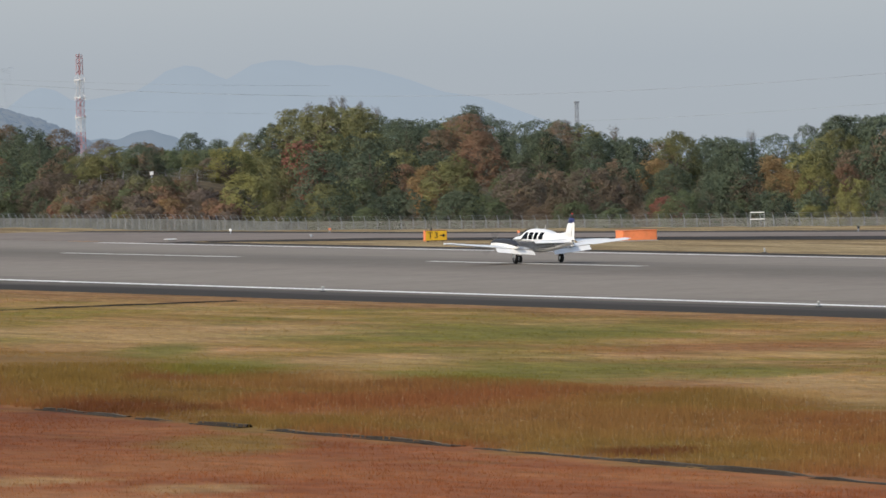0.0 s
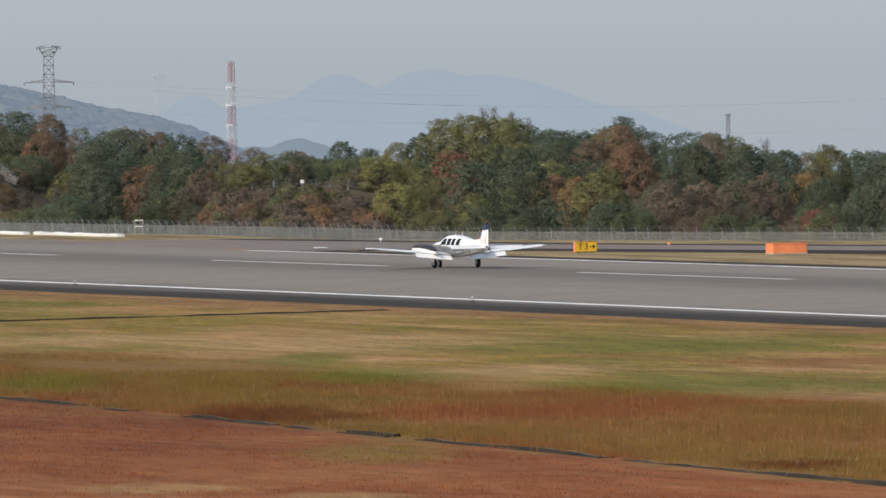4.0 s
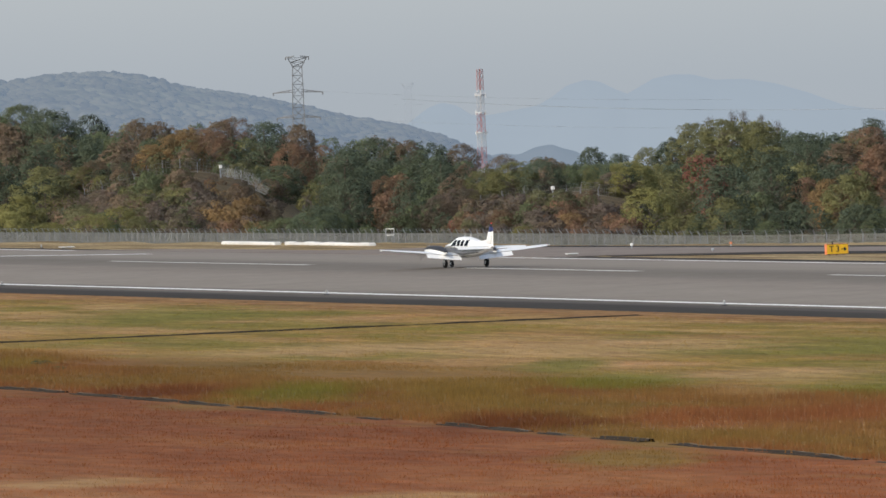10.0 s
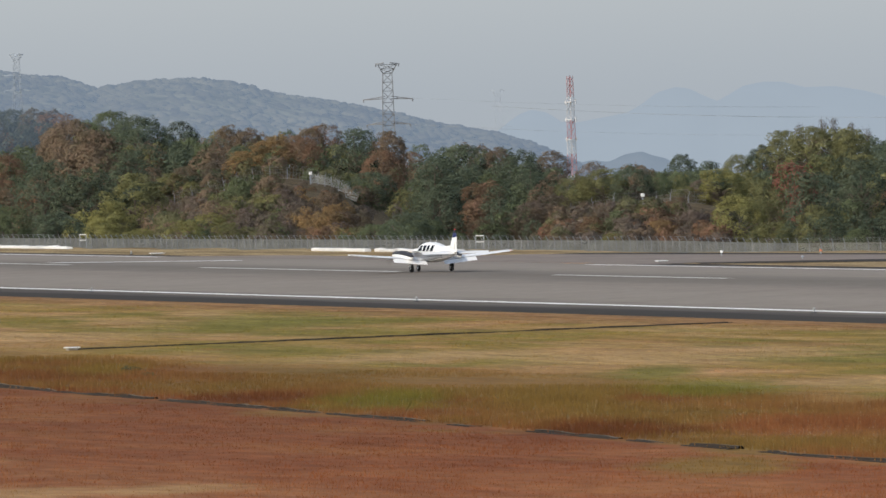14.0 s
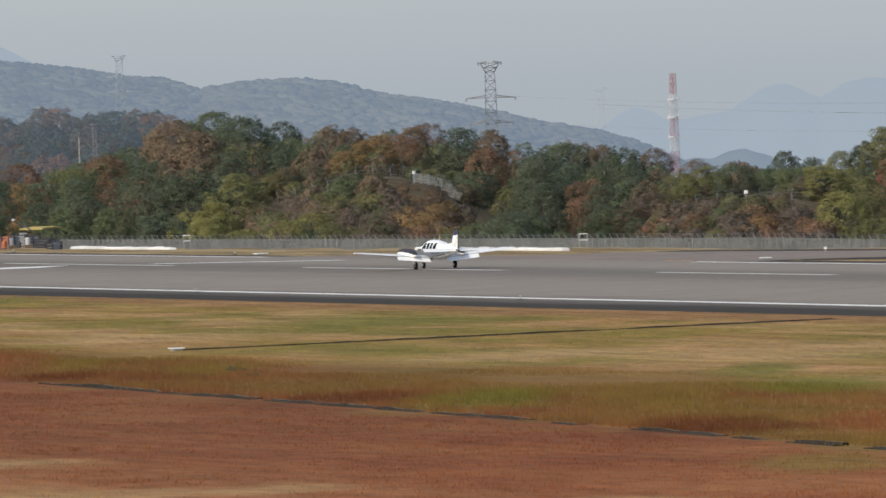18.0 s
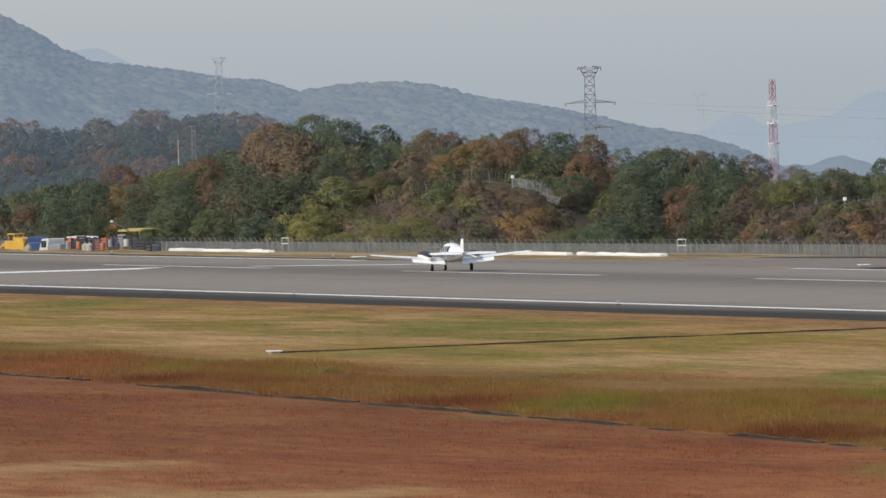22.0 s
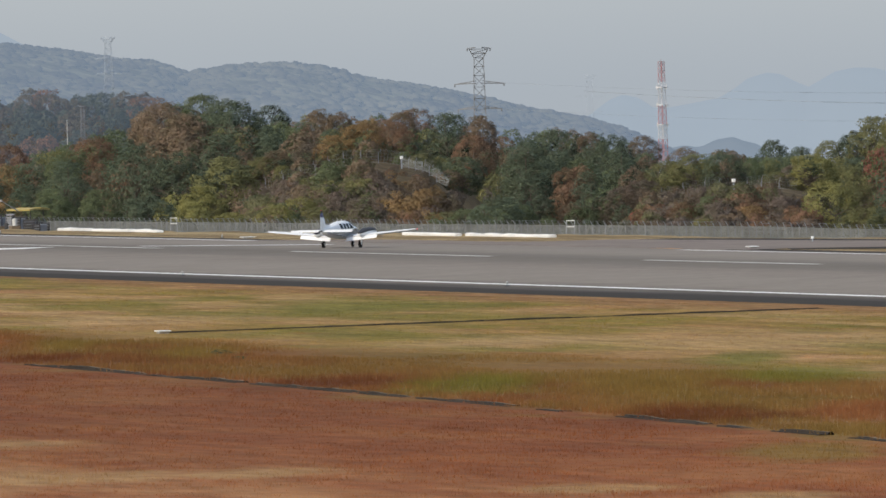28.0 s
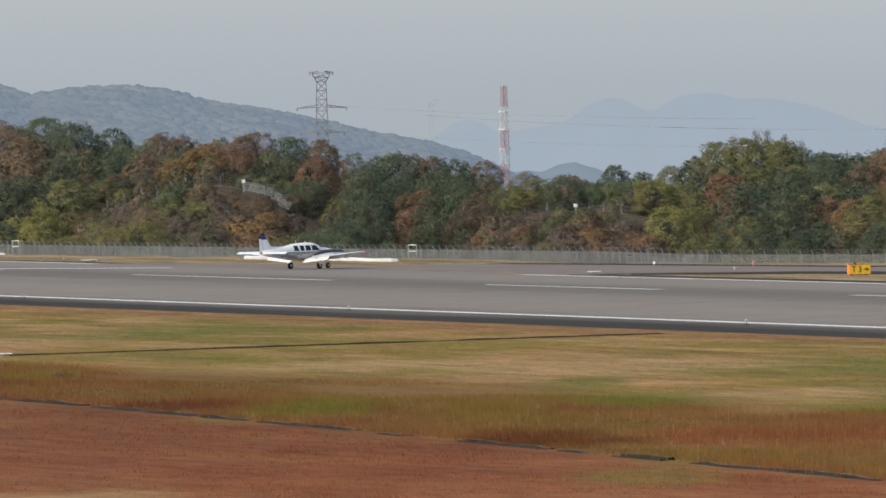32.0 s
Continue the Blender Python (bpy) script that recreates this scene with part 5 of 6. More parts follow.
def post_mesh(height, reach):
    bm = tube(bmesh.new(), (0, 0, -0.4), (0, 0, height), 0.035, 0.035, 6)
    me = bpy.data.meshes.new("post")
    bm.to_mesh(me), bm.free()
    me.materials.append(PYLON)
    bm = tube(bmesh.new(), (0, 0, height - 0.02), (0.05, -0.22, height + 0.32), 0.03, 0.025, 5)
    for s in (0.3, 0.65, 1.0):
        tube(bm, (0.05 * s, -0.22 * s, height + 0.32 * s), (0.05 * s + reach, -0.22 * s, height + 0.32 * s), 0.006, None, 3)
    ma = bpy.data.meshes.new("barbed_arm")
    bm.to_mesh(ma), bm.free()
    ma.materials.append(STEEL)
    return me, ma


def build_fence(name, path, height, label, step=2.5, gap=0.075, wire_mat=None):
    t = thing(name, pose(0, 0, 0), label, "fence")
    panel, (post, arm) = fence_panel_mesh(step, height, gap), post_mesh(height, step)
    if wire_mat:
        panel.materials[0] = wire_mat
    p = Vector(path[0])
    for a, b in zip(path, path[1:]):
        a, b = Vector(a), Vector(b)
        n = max(1, round((b - a).length / step))
        d = (b - a) / n
        ang = math.atan2(d.y, d.x)
        for k in range(n):
            q = a + d * k
            z = land(q.x, q.y)
            z2 = land(q.x + d.x, q.y + d.y)
            m = Matrix.Translation((q.x, q.y, z)) @ Matrix.Rotation(ang, 4, "Z")
            tilt = Matrix.Identity(4)
            tilt[2][0] = (z2 - z) / step
            st = Matrix.Diagonal((d.length / step, 1, 1, 1))
            for nm, me, mm in (("wire_mesh", panel, m @ tilt @ st), ("post", post, m), ("barbed_arm", arm, m @ tilt @ st)):
                o = new(nm, me)
                o.parent = t
                o.matrix_local = mm
    return t


build_fence("perimeter_fence", [(x, brow(x) + 9.0) for x in (-900, -850, -800, -750, -700, -665, -640, -614, -590, -560)], 2.3, "grey mesh perimeter fence with barbed-wire arms", 1.2, 0.05)


build_fence("hill_fence", [tuple(pol(a, 985.0).xy) for a, el in FENCE_A[:5]], 1.1, "weathered post and mesh fence on the wooded hill", 1.6, 0.22, MESH)
build_fence("hill_fence", [tuple(pol(a, 985.0).xy) for a, el in FENCE_A[4:]], 0.95, "pale dense mesh fence turning down the wooded hill", 0.8, 0.06, PALE_MESH)
build_fence("hill_fence", [tuple(pol(a, 865.0).xy) for a, el in FENCE_B], 0.75, "thin post and mesh fence among the trees", 1.6, 0.2, MESH)


def white_cabinet(az, d):
    p = pol(az, d)
    t = thing("cabinet", Matrix.Translation((p.x, p.y, land(p.x, p.y))), "small white cabinet at the hill fence", "cabinet")
    part("body", box(bmesh.new(), -0.13, 0.13, -0.13, 0.13, 0.95, 1.25, 0.02), WHITE, t)
    part("post", box(bmesh.new(), -0.06, 0.06, -0.06, 0.06, -0.3, 0.9), STEEL, t)


white_cabinet(19.045, 982.0), white_cabinet(20.955, 862.0)


def rail_stand(az, w, off=6.0):
    a = radians(az)
    lo, hi = 500.0, 1100.0
    for _ in range(40):
        d = (lo + hi) / 2
        lo, hi = (lo, d) if d * math.sin(a) > brow(-d * math.cos(a)) + off else (d, hi)
    p = pol(az, d)
    t = thing("rail_stand", Matrix.Translation((p.x, p.y, land(p.x, p.y))) @ Matrix.Rotation(radians(90 - az), 4, "Z"), "white two-rail frame before the perimeter fence", "frame", "white frames along the fence")
    top = 2.28
    for x in (-w / 2, w / 2):
        part("upright", box(bmesh.new(), x - 0.03, x + 0.03, -0.03, 0.03, -0.2, top, 0.01), STEEL, t)
    for z in (top - 0.05, top - 0.52):
        part("rail", box(bmesh.new(), -w / 2, w / 2, -0.04, 0.04, z - 0.03, z + 0.03, 0.01), WHITE, t)


rail_stand(17.725, 0.55), rail_stand(20.01, 0.60), rail_stand(24.437, 0.95)


# ---- masts, pylons and wires ----
def lattice(bm, w0, w1, z0, z1, bays, r):
    """Four legs, rings and crossed braces from z0 to z1; half widths w0 to w1."""
    cor = ((1, 1), (-1, 1), (-1, -1), (1, -1))
    zs = [z0 + (z1 - z0) * k / bays for k in range(bays + 1)]
    hw = lambda z: w0 + (w1 - w0) * (z - z0) / (z1 - z0)
    for a, b in zip(zs, zs[1:]):
        for k in range(4):
            (x, y), (x2, y2) = cor[k], cor[(k + 1) % 4]
            p, q = hw(a), hw(b)
            tube(bm, (x * p, y * p, a), (x * q, y * q, b), r, None, 4)
            tube(bm, (x * p, y * p, a), (x2 * q, y2 * q, b), r * 0.6, None, 3)
            tube(bm, (x2 * p, y2 * p, a), (x * q, y * q, b), r * 0.6, None, 3)
            tube(bm, (x * q, y * q, b), (x2 * q, y2 * q, b), r * 0.6, None, 3)
    return bm


# steel whose base colour has the pale tint of distance haze added in
def air(color, haze_tint, share):
    return mat("haze_paled_steel", [c + 1.0 * g for c, g in zip(color, haze_tint)], 0.7, 0.5, 0.1)


# mast red is lightened to paint the distance haze into its colour
FAR_RED = mat("haze_paled_red_mast_paint", (0.50, 0.25, 0.25), 0.8, 0.5, 0.12)
FAR_WHITE = mat("mast_white_paint", (0.66, 0.66, 0.66), 0.8, 0.5, 0.1)


def striped_mast():
    d = 3000.0
    k = d * math.tan(radians(1.0))
    base = pol(20.554, d, up_at(-0.55, d))
    t = thing("radio_mast", Matrix.Translation(base) @ Matrix.Rotation(radians(30), 4, "Z"), "tall red and white lattice radio mast behind the wood", "mast")
    zs = [(-0.55 + 0.55) * k, (-0.46 + 0.55) * k, (-0.334 + 0.55) * k, (-0.249 + 0.55) * k, (-0.135 + 0.55) * k, (-0.005 + 0.55) * k, (0.115 + 0.55) * k]
    for i, (a, b) in enumerate(zip(zs, zs[1:])):
        w = lambda z: 1.1 - 0.45 * z / zs[-1]
        part("lattice_section", lattice(bmesh.new(), w(a), w(b), a, b, 3, 0.085), FAR_RED if i % 2 else FAR_WHITE, t, "red section" if i % 2 else "white section")
    for z in (zs[4], zs[5] - 1.5, zs[3]):
        part("platform", box(bmesh.new(), -1.3, 1.3, -1.3, 1.3, z - 0.15, z + 0.15), FAR_WHITE, t)
        part("antenna", tube(bmesh.new(), (1.9, 0, z - 0.8), (1.9, 0, z + 0.8), 0.12, None, 6), FAR_WHITE, t)
        part("antenna", tube(bmesh.new(), (-1.9, 0, z - 0.8), (-1.9, 0, z + 0.8), 0.12, None, 6), FAR_WHITE, t)
    part("lightning_rod", tube(bmesh.new(), (0, 0, zs[-1]), (0, 0, zs[-1] + 0.5), 0.08, 0.03, 5), FAR_RED, t)


striped_mast()


def power_pylon(az, top_el, d, material, label, grow=1.0, facing=70.0, thin=1.0):
    k = d * math.tan(radians(1.0)) * grow
    top = up_at(top_el, d)
    t = thing("power_pylon", Matrix.Translation(pol(az, d, top)) @ Matrix.Rotation(radians(facing), 4, "Z"), label, "pylon", "power line")
    r = 0.0031 * k * thin
    z1, z2, z3, z4 = -0.055 * k, -0.157 * k, -0.355 * k, -0.62 * k
    b = bmesh.new()
    lattice(b, 0.045 * k, 0.033 * k, z4, z3, 4, r), lattice(b, 0.033 * k, 0.030 * k, z3, z2, 3, r)
    lattice(b, 0.030 * k, 0.026 * k, z2, z1, 2, r), lattice(b, 0.026 * k, 0.054 * k, z1, -0.004 * k, 2, r)
    part("tower", b, material, t, "steel lattice tower")
    for z, half, rise in ((0.0, 0.066, 0.0), (-0.205 * k, 0.142, 0.012), (z3 + 0.005 * k, 0.125, 0.012)):
        for s in (1, -1):
            b = bmesh.new()
            tip = Vector((s * half * k, 0, z))
            for y in (1, -1):
                w = 0.018 * k
                tube(b, (s * w, y * w, z + 0.004 * k), tip, r * 1.2, None, 4)
                tube(b, (s * w, y * w, z + rise * k + 0.006 * k), tip, r, None, 4)
                for u in (0.3, 0.6):
                    lo, hi = Vector((s * w, y * w, z)).lerp(tip, u), Vector((s * w, y * w, z + rise * k)).lerp(tip, u)
                    tube(b, lo, hi + Vector((0, 0, 0.002 * k)), r * 0.7, None, 3)
            part("cross_arm", b, material, t)
            part("insulator", tube(bmesh.new(), tip, tip - Vector((0, 0, 0.016 * k)), r * 1.4, r, 5), material, t)
    return t


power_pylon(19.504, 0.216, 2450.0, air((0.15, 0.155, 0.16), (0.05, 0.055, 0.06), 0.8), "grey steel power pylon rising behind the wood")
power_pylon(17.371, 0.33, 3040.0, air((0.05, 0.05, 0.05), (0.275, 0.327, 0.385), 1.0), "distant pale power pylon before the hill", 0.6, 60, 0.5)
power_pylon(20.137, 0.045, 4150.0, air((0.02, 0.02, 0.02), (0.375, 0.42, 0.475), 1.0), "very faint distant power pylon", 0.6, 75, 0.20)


def lattice_pole(az, top_el, low_el, d, hw, material, label):
    k = math.tan(radians(1)) * d
    t = thing("lattice_pole", Matrix.Translation(pol(az, d, up_at(low_el, d))), label, "mast")
    part("lattice", lattice(bmesh.new(), hw, hw * 0.8, -4.0, (top_el - low_el) * k, 7, 0.045), material, t)
    part("head", box(bmesh.new(), -hw * 1.3, hw * 1.3, -hw * 1.3, hw * 1.3, (top_el - low_el) * k, (top_el - low_el) * k + 0.3), material, t)


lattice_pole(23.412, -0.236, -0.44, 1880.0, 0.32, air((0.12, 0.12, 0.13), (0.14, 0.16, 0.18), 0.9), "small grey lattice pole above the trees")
lattice_pole(17.215, -0.067, -0.24, 2225.0, 0.45, PYLON, "grey lattice pole in the far wood")
POLE_TOP = up_at(-0.145, 2225.0) - up_at(-0.30, 2225.0)
pole = thing("pole", Matrix.Translation(pol(17.125, 2225.0, up_at(-0.30, 2225.0))), "pale concrete pole in the far wood", "pole")
part("shaft", tube(bmesh.new(), (0, 0, -3), (0, 0, POLE_TOP), 0.14, 0.11, 8), GLASS_WHITE, pole)
part("head", tube(bmesh.new(), (0, 0, POLE_TOP), (0, 0, POLE_TOP + 0.3), 0.2, 0.2, 8), STEEL, pole)


def wire(pts, d, r, material):
    cu = [pol(a, d, up_at(e, d)) for a, e in pts]
    fine = []
    az = [p[0] for p in pts]
    co = np.polyfit(az, [p[1] for p in pts], min(2, len(pts) - 1))
    n = 40
    for k in range(n + 1):
        a = az[0] + (az[-1] - az[0]) * k / n
        q = pol(a, d, up_at(float(np.polyval(co, a)), d))
        fine.append([(q.x, q.y, q.z + r), (q.x + r * 0.4, q.y + r, q.z - r * 0.6), (q.x - r * 0.4, q.y - r, q.z - r * 0.6)])
    b = loft(bmesh.new(), fine)
    t = mesh_object("power_cable", b, material)
    return tagged(t, "thin grey power cable sagging across the sky", "cable", "power cables")


# the cables carry the same painted haze in their colour
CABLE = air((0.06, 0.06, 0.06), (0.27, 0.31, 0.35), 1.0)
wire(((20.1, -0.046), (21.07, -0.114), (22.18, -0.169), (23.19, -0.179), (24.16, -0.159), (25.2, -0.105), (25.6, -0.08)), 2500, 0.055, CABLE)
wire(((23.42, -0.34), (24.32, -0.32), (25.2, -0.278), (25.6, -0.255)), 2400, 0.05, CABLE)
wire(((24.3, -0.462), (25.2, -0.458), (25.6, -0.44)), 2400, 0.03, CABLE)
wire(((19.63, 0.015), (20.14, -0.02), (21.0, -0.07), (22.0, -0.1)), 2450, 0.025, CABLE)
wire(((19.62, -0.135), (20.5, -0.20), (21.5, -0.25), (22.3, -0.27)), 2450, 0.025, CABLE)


# ---- works vehicles parked by the far fence ----
def off_brow(az, off):
    a = radians(az)
    lo, hi = 500.0, 1200.0
    for _ in range(40):
        d = (lo + hi) / 2
        lo, hi = (lo, d) if d * math.sin(a) > brow(-d * math.cos(a)) + off else (d, hi)
    return pol(az, d)


def wheels(t, xs, y, r):
    for x in xs:
        for s in (1, -1):
            w = part("wheel", tube(bmesh.new(), (x, s * y - 0.11, r), (x, s * y + 0.11, r), r, r, 14), TYRE, t, "black wheel")
            part("rim", tube(bmesh.new(), (x, s * y - 0.115, r), (x, s * y + 0.115, r), r * 0.5, r * 0.5, 10), STEEL, w)


TYRE = mat("vehicle_tyre", (0.02, 0.02, 0.02), 0.9, 6.0, 0.2)
CAB_GLASS = mat("vehicle_glass", (0.03, 0.035, 0.04), 0.1, 3.0, 0.1)
PAINTS = {"yellow": mat("yellow_truck_paint", (0.55, 0.33, 0.05), 0.4, 4.0, 0.1), "blue": mat("blue_truck_paint", (0.05, 0.09, 0.20), 0.4, 4.0, 0.12), "white": mat("dusty_white_truck_paint", (0.52, 0.52, 0.50), 0.5, 4.0, 0.15),
          "red": mat("faded_red_paint", (0.20, 0.06, 0.05), 0.5, 4.0, 0.15), "orange": mat("dull_orange_paint", (0.45, 0.15, 0.07), 0.6, 4.0, 0.2), "grey": mat("grey_truck_bed", (0.22, 0.23, 0.25), 0.5, 4.0, 0.15), "dark": DARK, "amber": mat("yellow_canopy_paint", (0.42, 0.32, 0.09), 0.5, 4.0, 0.1)}


def truck(az, off, cab, bed, height, length, turn, label, cat="truck"):
    p = off_brow(az, off)
    t = thing("truck", Matrix.Translation((p.x, p.y, land(p.x, p.y))) @ Matrix.Rotation(radians(turn), 4, "Z"), label, cat, "works vehicles by the fence")
    part("chassis", box(bmesh.new(), -length / 2, length / 2, -0.45, 0.45, 0.45, 0.75, 0.02), DARK, t)
    c = part("cab", loft(bmesh.new(), [[(x, -w, z0), (x, w, z0), (x, w * 0.96, z1 * 0.72), (x, w * 0.84, z1), (x, -w * 0.84, z1), (x, -w * 0.96, z1 * 0.72)] for x, w, z0, z1 in
             ((length / 2, 0.92, 0.6, height * 0.62), (length / 2 - 0.12, 1.0, 0.55, height * 0.70), (length / 2 - 0.5, 1.0, 0.55, height), (length / 2 - 1.5, 1.0, 0.55, height), (length / 2 - 1.6, 0.96, 0.6, height * 0.97))]), PAINTS[cab], t, cab + " cab")
    part("windscreen", loft(bmesh.new(), [[(length / 2 - 0.09 + dx, y, height * 0.71), (length / 2 - 0.45 + dx, y, height * 0.96), (length / 2 - 0.47 + dx, y, height * 0.96), (length / 2 - 0.12 + dx, y, height * 0.71)] for y, dx in ((-0.78, 0.03), (0.78, 0.03))]), CAB_GLASS, c)
    for s in (1, -1):
        part("side_window", box(bmesh.new(), length / 2 - 1.4, length / 2 - 0.6, s * 0.985 - 0.02, s * 0.985 + 0.02, height * 0.66, height * 0.92, 0.01), CAB_GLASS, c)
    b = part("bed", box(bmesh.new(), -length / 2, length / 2 - 1.7, -1.0, 1.0, 0.78, 0.9, 0.01), PAINTS[bed], t)
    for s in (1, -1):
        part("side_board", box(bmesh.new(), -length / 2, length / 2 - 1.7, s * 0.98 - 0.03, s * 0.98 + 0.03, 0.9, height * 0.74, 0.01), PAINTS[bed], b, bed + " side board")
    part("tail_board", box(bmesh.new(), -length / 2 - 0.05, -length / 2 + 0.01, -1.0, 1.0, 0.82, height * 0.74, 0.01), PAINTS[bed], b)
    part("load", box(bmesh.new(), -length / 2 + 0.1, length / 2 - 1.8, -0.9, 0.9, 0.9, height * 0.80, 0.12), PAINTS[bed], b)
    wheels(t, (length / 2 - 0.9, -length / 2 + 0.9), 0.85, 0.42)
    return t


def loader(az, off):
    """A wheel loader seen from its side: engine hood, open cab, lift arms and bucket."""
    p = off_brow(az, off)
    t = thing("wheel_loader", Matrix.Translation((p.x, p.y, land(p.x, p.y))) @ Matrix.Rotation(radians(-158), 4, "Z"), "yellow wheel loader parked by the fence", "loader", "works vehicles by the fence")
    part("hood", loft(bmesh.new(), [[(x, -0.7, 0.75), (x, 0.7, 0.75), (x, 0.66, z), (x, -0.66, z)] for x, z in ((-1.9, 1.75), (-1.7, 2.15), (-0.4, 2.3), (-0.3, 2.28))]), PAINTS["yellow"], t, "yellow engine hood")
    part("grille", box(bmesh.new(), -1.94, -1.9, -0.5, 0.5, 1.0, 1.7, 0.01), DARK, t)
    part("frame", box(bmesh.new(), -0.3, 1.0, -0.62, 0.62, 0.6, 1.95, 0.08), PAINTS["yellow"], t)
    cab = part("cab_roof", box(bmesh.new(), -0.45, 0.6, -0.6, 0.6, 2.5, 2.62, 0.04), PAINTS["yellow"], t)
    for x in (-0.36, 0.5):
        for y in (-0.52, 0.52):
            part("cab_post", box(bmesh.new(), x - 0.04, x + 0.04, y - 0.04, y + 0.04, 1.45, 2.5), PAINTS["yellow"], cab)
    part("seat", box(bmesh.new(), -0.2, 0.2, -0.25, 0.25, 1.45, 2.0, 0.06), DARK, cab)
    for y in (-0.45, 0.45):
        part("lift_arm", loft(bmesh.new(), [[(x, y - 0.07, z - 0.12), (x, y + 0.07, z - 0.12), (x, y + 0.07, z + 0.12), (x, y - 0.07, z + 0.12)] for x, z in ((0.6, 1.7), (1.5, 1.55), (2.1, 0.9))]), PAINTS["yellow"], t)
    part("bucket", loft(bmesh.new(), [[(2.05, y, 0.95), (2.15, y, 0.25), (2.9, y, 0.2), (2.35, y, 0.4)] for y in (-1.0, 1.0)]), PAINTS["yellow"], t, "worn yellow bucket")
    wheels(t, (-1.2, 1.15), 0.75, 0.6)
    return t


loader(16.18, 6.3)
truck(16.305, 7.2, "blue", "blue", 2.5, 4.8, 168, "dark blue tipper truck parked by the fence")
truck(16.42, 6.8, "white", "grey", 2.3, 3.8, 195, "white light truck parked by the fence")
truck(16.56, 8.0, "white", "grey", 2.4, 5.4, 158, "white truck with a grey bed by the fence")
truck(16.70, 7.6, "red", "red", 2.45, 4.8, 150, "faded red truck parked by the fence")


def roller(az, off, tint, label):
    p = off_brow(az, off)
    t = thing("works_machine", Matrix.Translation((p.x, p.y, land(p.x, p.y))) @ Matrix.Rotation(radians(60), 4, "Z"), label, "machine", "works vehicles by the fence")
    part("body", box(bmesh.new(), -1.0, 0.7, -0.55, 0.55, 0.7, 1.75, 0.12), PAINTS[tint], t)
    part("hood", box(bmesh.new(), 0.6, 1.3, -0.5, 0.5, 0.7, 1.5, 0.15), PAINTS["dark"], t)
    part("seat", box(bmesh.new(), -0.5, 0.0, -0.25, 0.25, 1.75, 2.15, 0.05), PAINTS["dark"], t)
    part("light_bar", box(bmesh.new(), -0.9, -0.8, -0.4, 0.4, 1.75, 2.35, 0.03), PAINTS["white"], t)
    wheels(t, (-0.8, 0.9), 0.6, 0.5)


roller(16.62, 6.6, "orange", "small orange works machine by the fence")
roller(16.545, 6.4, "white", "small white works machine by the fence")
roller(16.75, 6.8, "dark", "small dark works machine by the fence")
roller(16.665, 7.0, "red", "small red works machine by the fence")


def paver(az, off):
    p = off_brow(az, off)
    t = thing("canopy_machine", Matrix.Translation((p.x, p.y, land(p.x, p.y))) @ Matrix.Rotation(radians(90 - az + 57), 4, "Z"), "dark paving machine with a yellow canopy and raised conveyor arm", "machine", "works vehicles by the fence")
    part("body", box(bmesh.new(), -1.5, 2.2, -1.1, 1.1, 0.5, 1.9, 0.15), PAINTS["dark"], t)
    part("hopper", loft(bmesh.new(), [[(x, -1.1, z0), (x, 1.1, z0), (x, 1.2, z1), (x, -1.2, z1)] for x, z0, z1 in ((2.2, 0.6, 1.7), (3.4, 0.5, 1.2), (4.0, 0.5, 0.9))]), PAINTS["dark"], t)
    for x in (-1.2, 1.4):
        for y in (-0.9, 0.9):
            part("canopy_post", tube(bmesh.new(), (x * 0.8, y, 1.8), (x * 0.8, y, 3.16), 0.05, None, 6), PAINTS["dark"], t)
    part("canopy", loft(bmesh.new(), [[(x, -1.2, z), (x, 1.2, z), (x, 1.2, z + 0.14), (x, -1.2, z + 0.14)] for x, z in ((-1.5, 3.10), (-0.5, 3.18), (0.2, 3.16), (0.3, 3.22), (1.0, 3.20), (1.7, 3.10))]), PAINTS["amber"], t, "yellow canopy")
    arm = part("conveyor_arm", tube(bmesh.new(), (-1.5, 0, 3.1), (-4.2, 0, 4.05), 0.05, 0.035, 6), PALE_MESH, t, "pale thin boom")
    part("arm_head", box(bmesh.new(), -4.35, -4.15, -0.12, 0.12, 3.96, 4.16, 0.03), PAINTS["white"], arm)
    for y in (-0.9, 0.9):
        part("track", box(bmesh.new(), -1.6, 2.0, y - 0.2, y + 0.2, 0.0, 0.7, 0.2), TYRE, t)


paver(16.885, 7.6)
CANVAS = mat("dusty_canvas", (0.34, 0.32, 0.29), 0.95, 3.0, 0.3)
for az, off, h in ((16.245, 4.4, 0.5), (16.575, 3.2, 0.35), (16.60, 3.3, 0.4)):
    p = off_brow(az, off)
    b = thing("material_bag", Matrix.Translation((p.x, p.y, land(p.x, p.y))), "dusty grey canvas bulk bag on the ground beside the trucks", "bag", "bulk bags by the trucks")
    part("bag", loft(bmesh.new(), [[(q * c, q * s, z) for c, s in [(math.cos(k * math.tau / 10), math.sin(k * math.tau / 10)) for k in range(10)]] for q, z in ((0.26, 0), (0.33, 0.15), (0.34, h * 0.6 + 0.5), (0.28, h + 0.5), (0.1, h + 0.58))]), CANVAS, b)
    part("tie", tube(bmesh.new(), (0, 0, h + 0.58), (0, 0, h + 0.72), 0.08, 0.05, 6), CANVAS, b)


WOODEN = mat("pallet_wood", (0.16, 0.12, 0.08), 0.9, 5.0, 0.3)


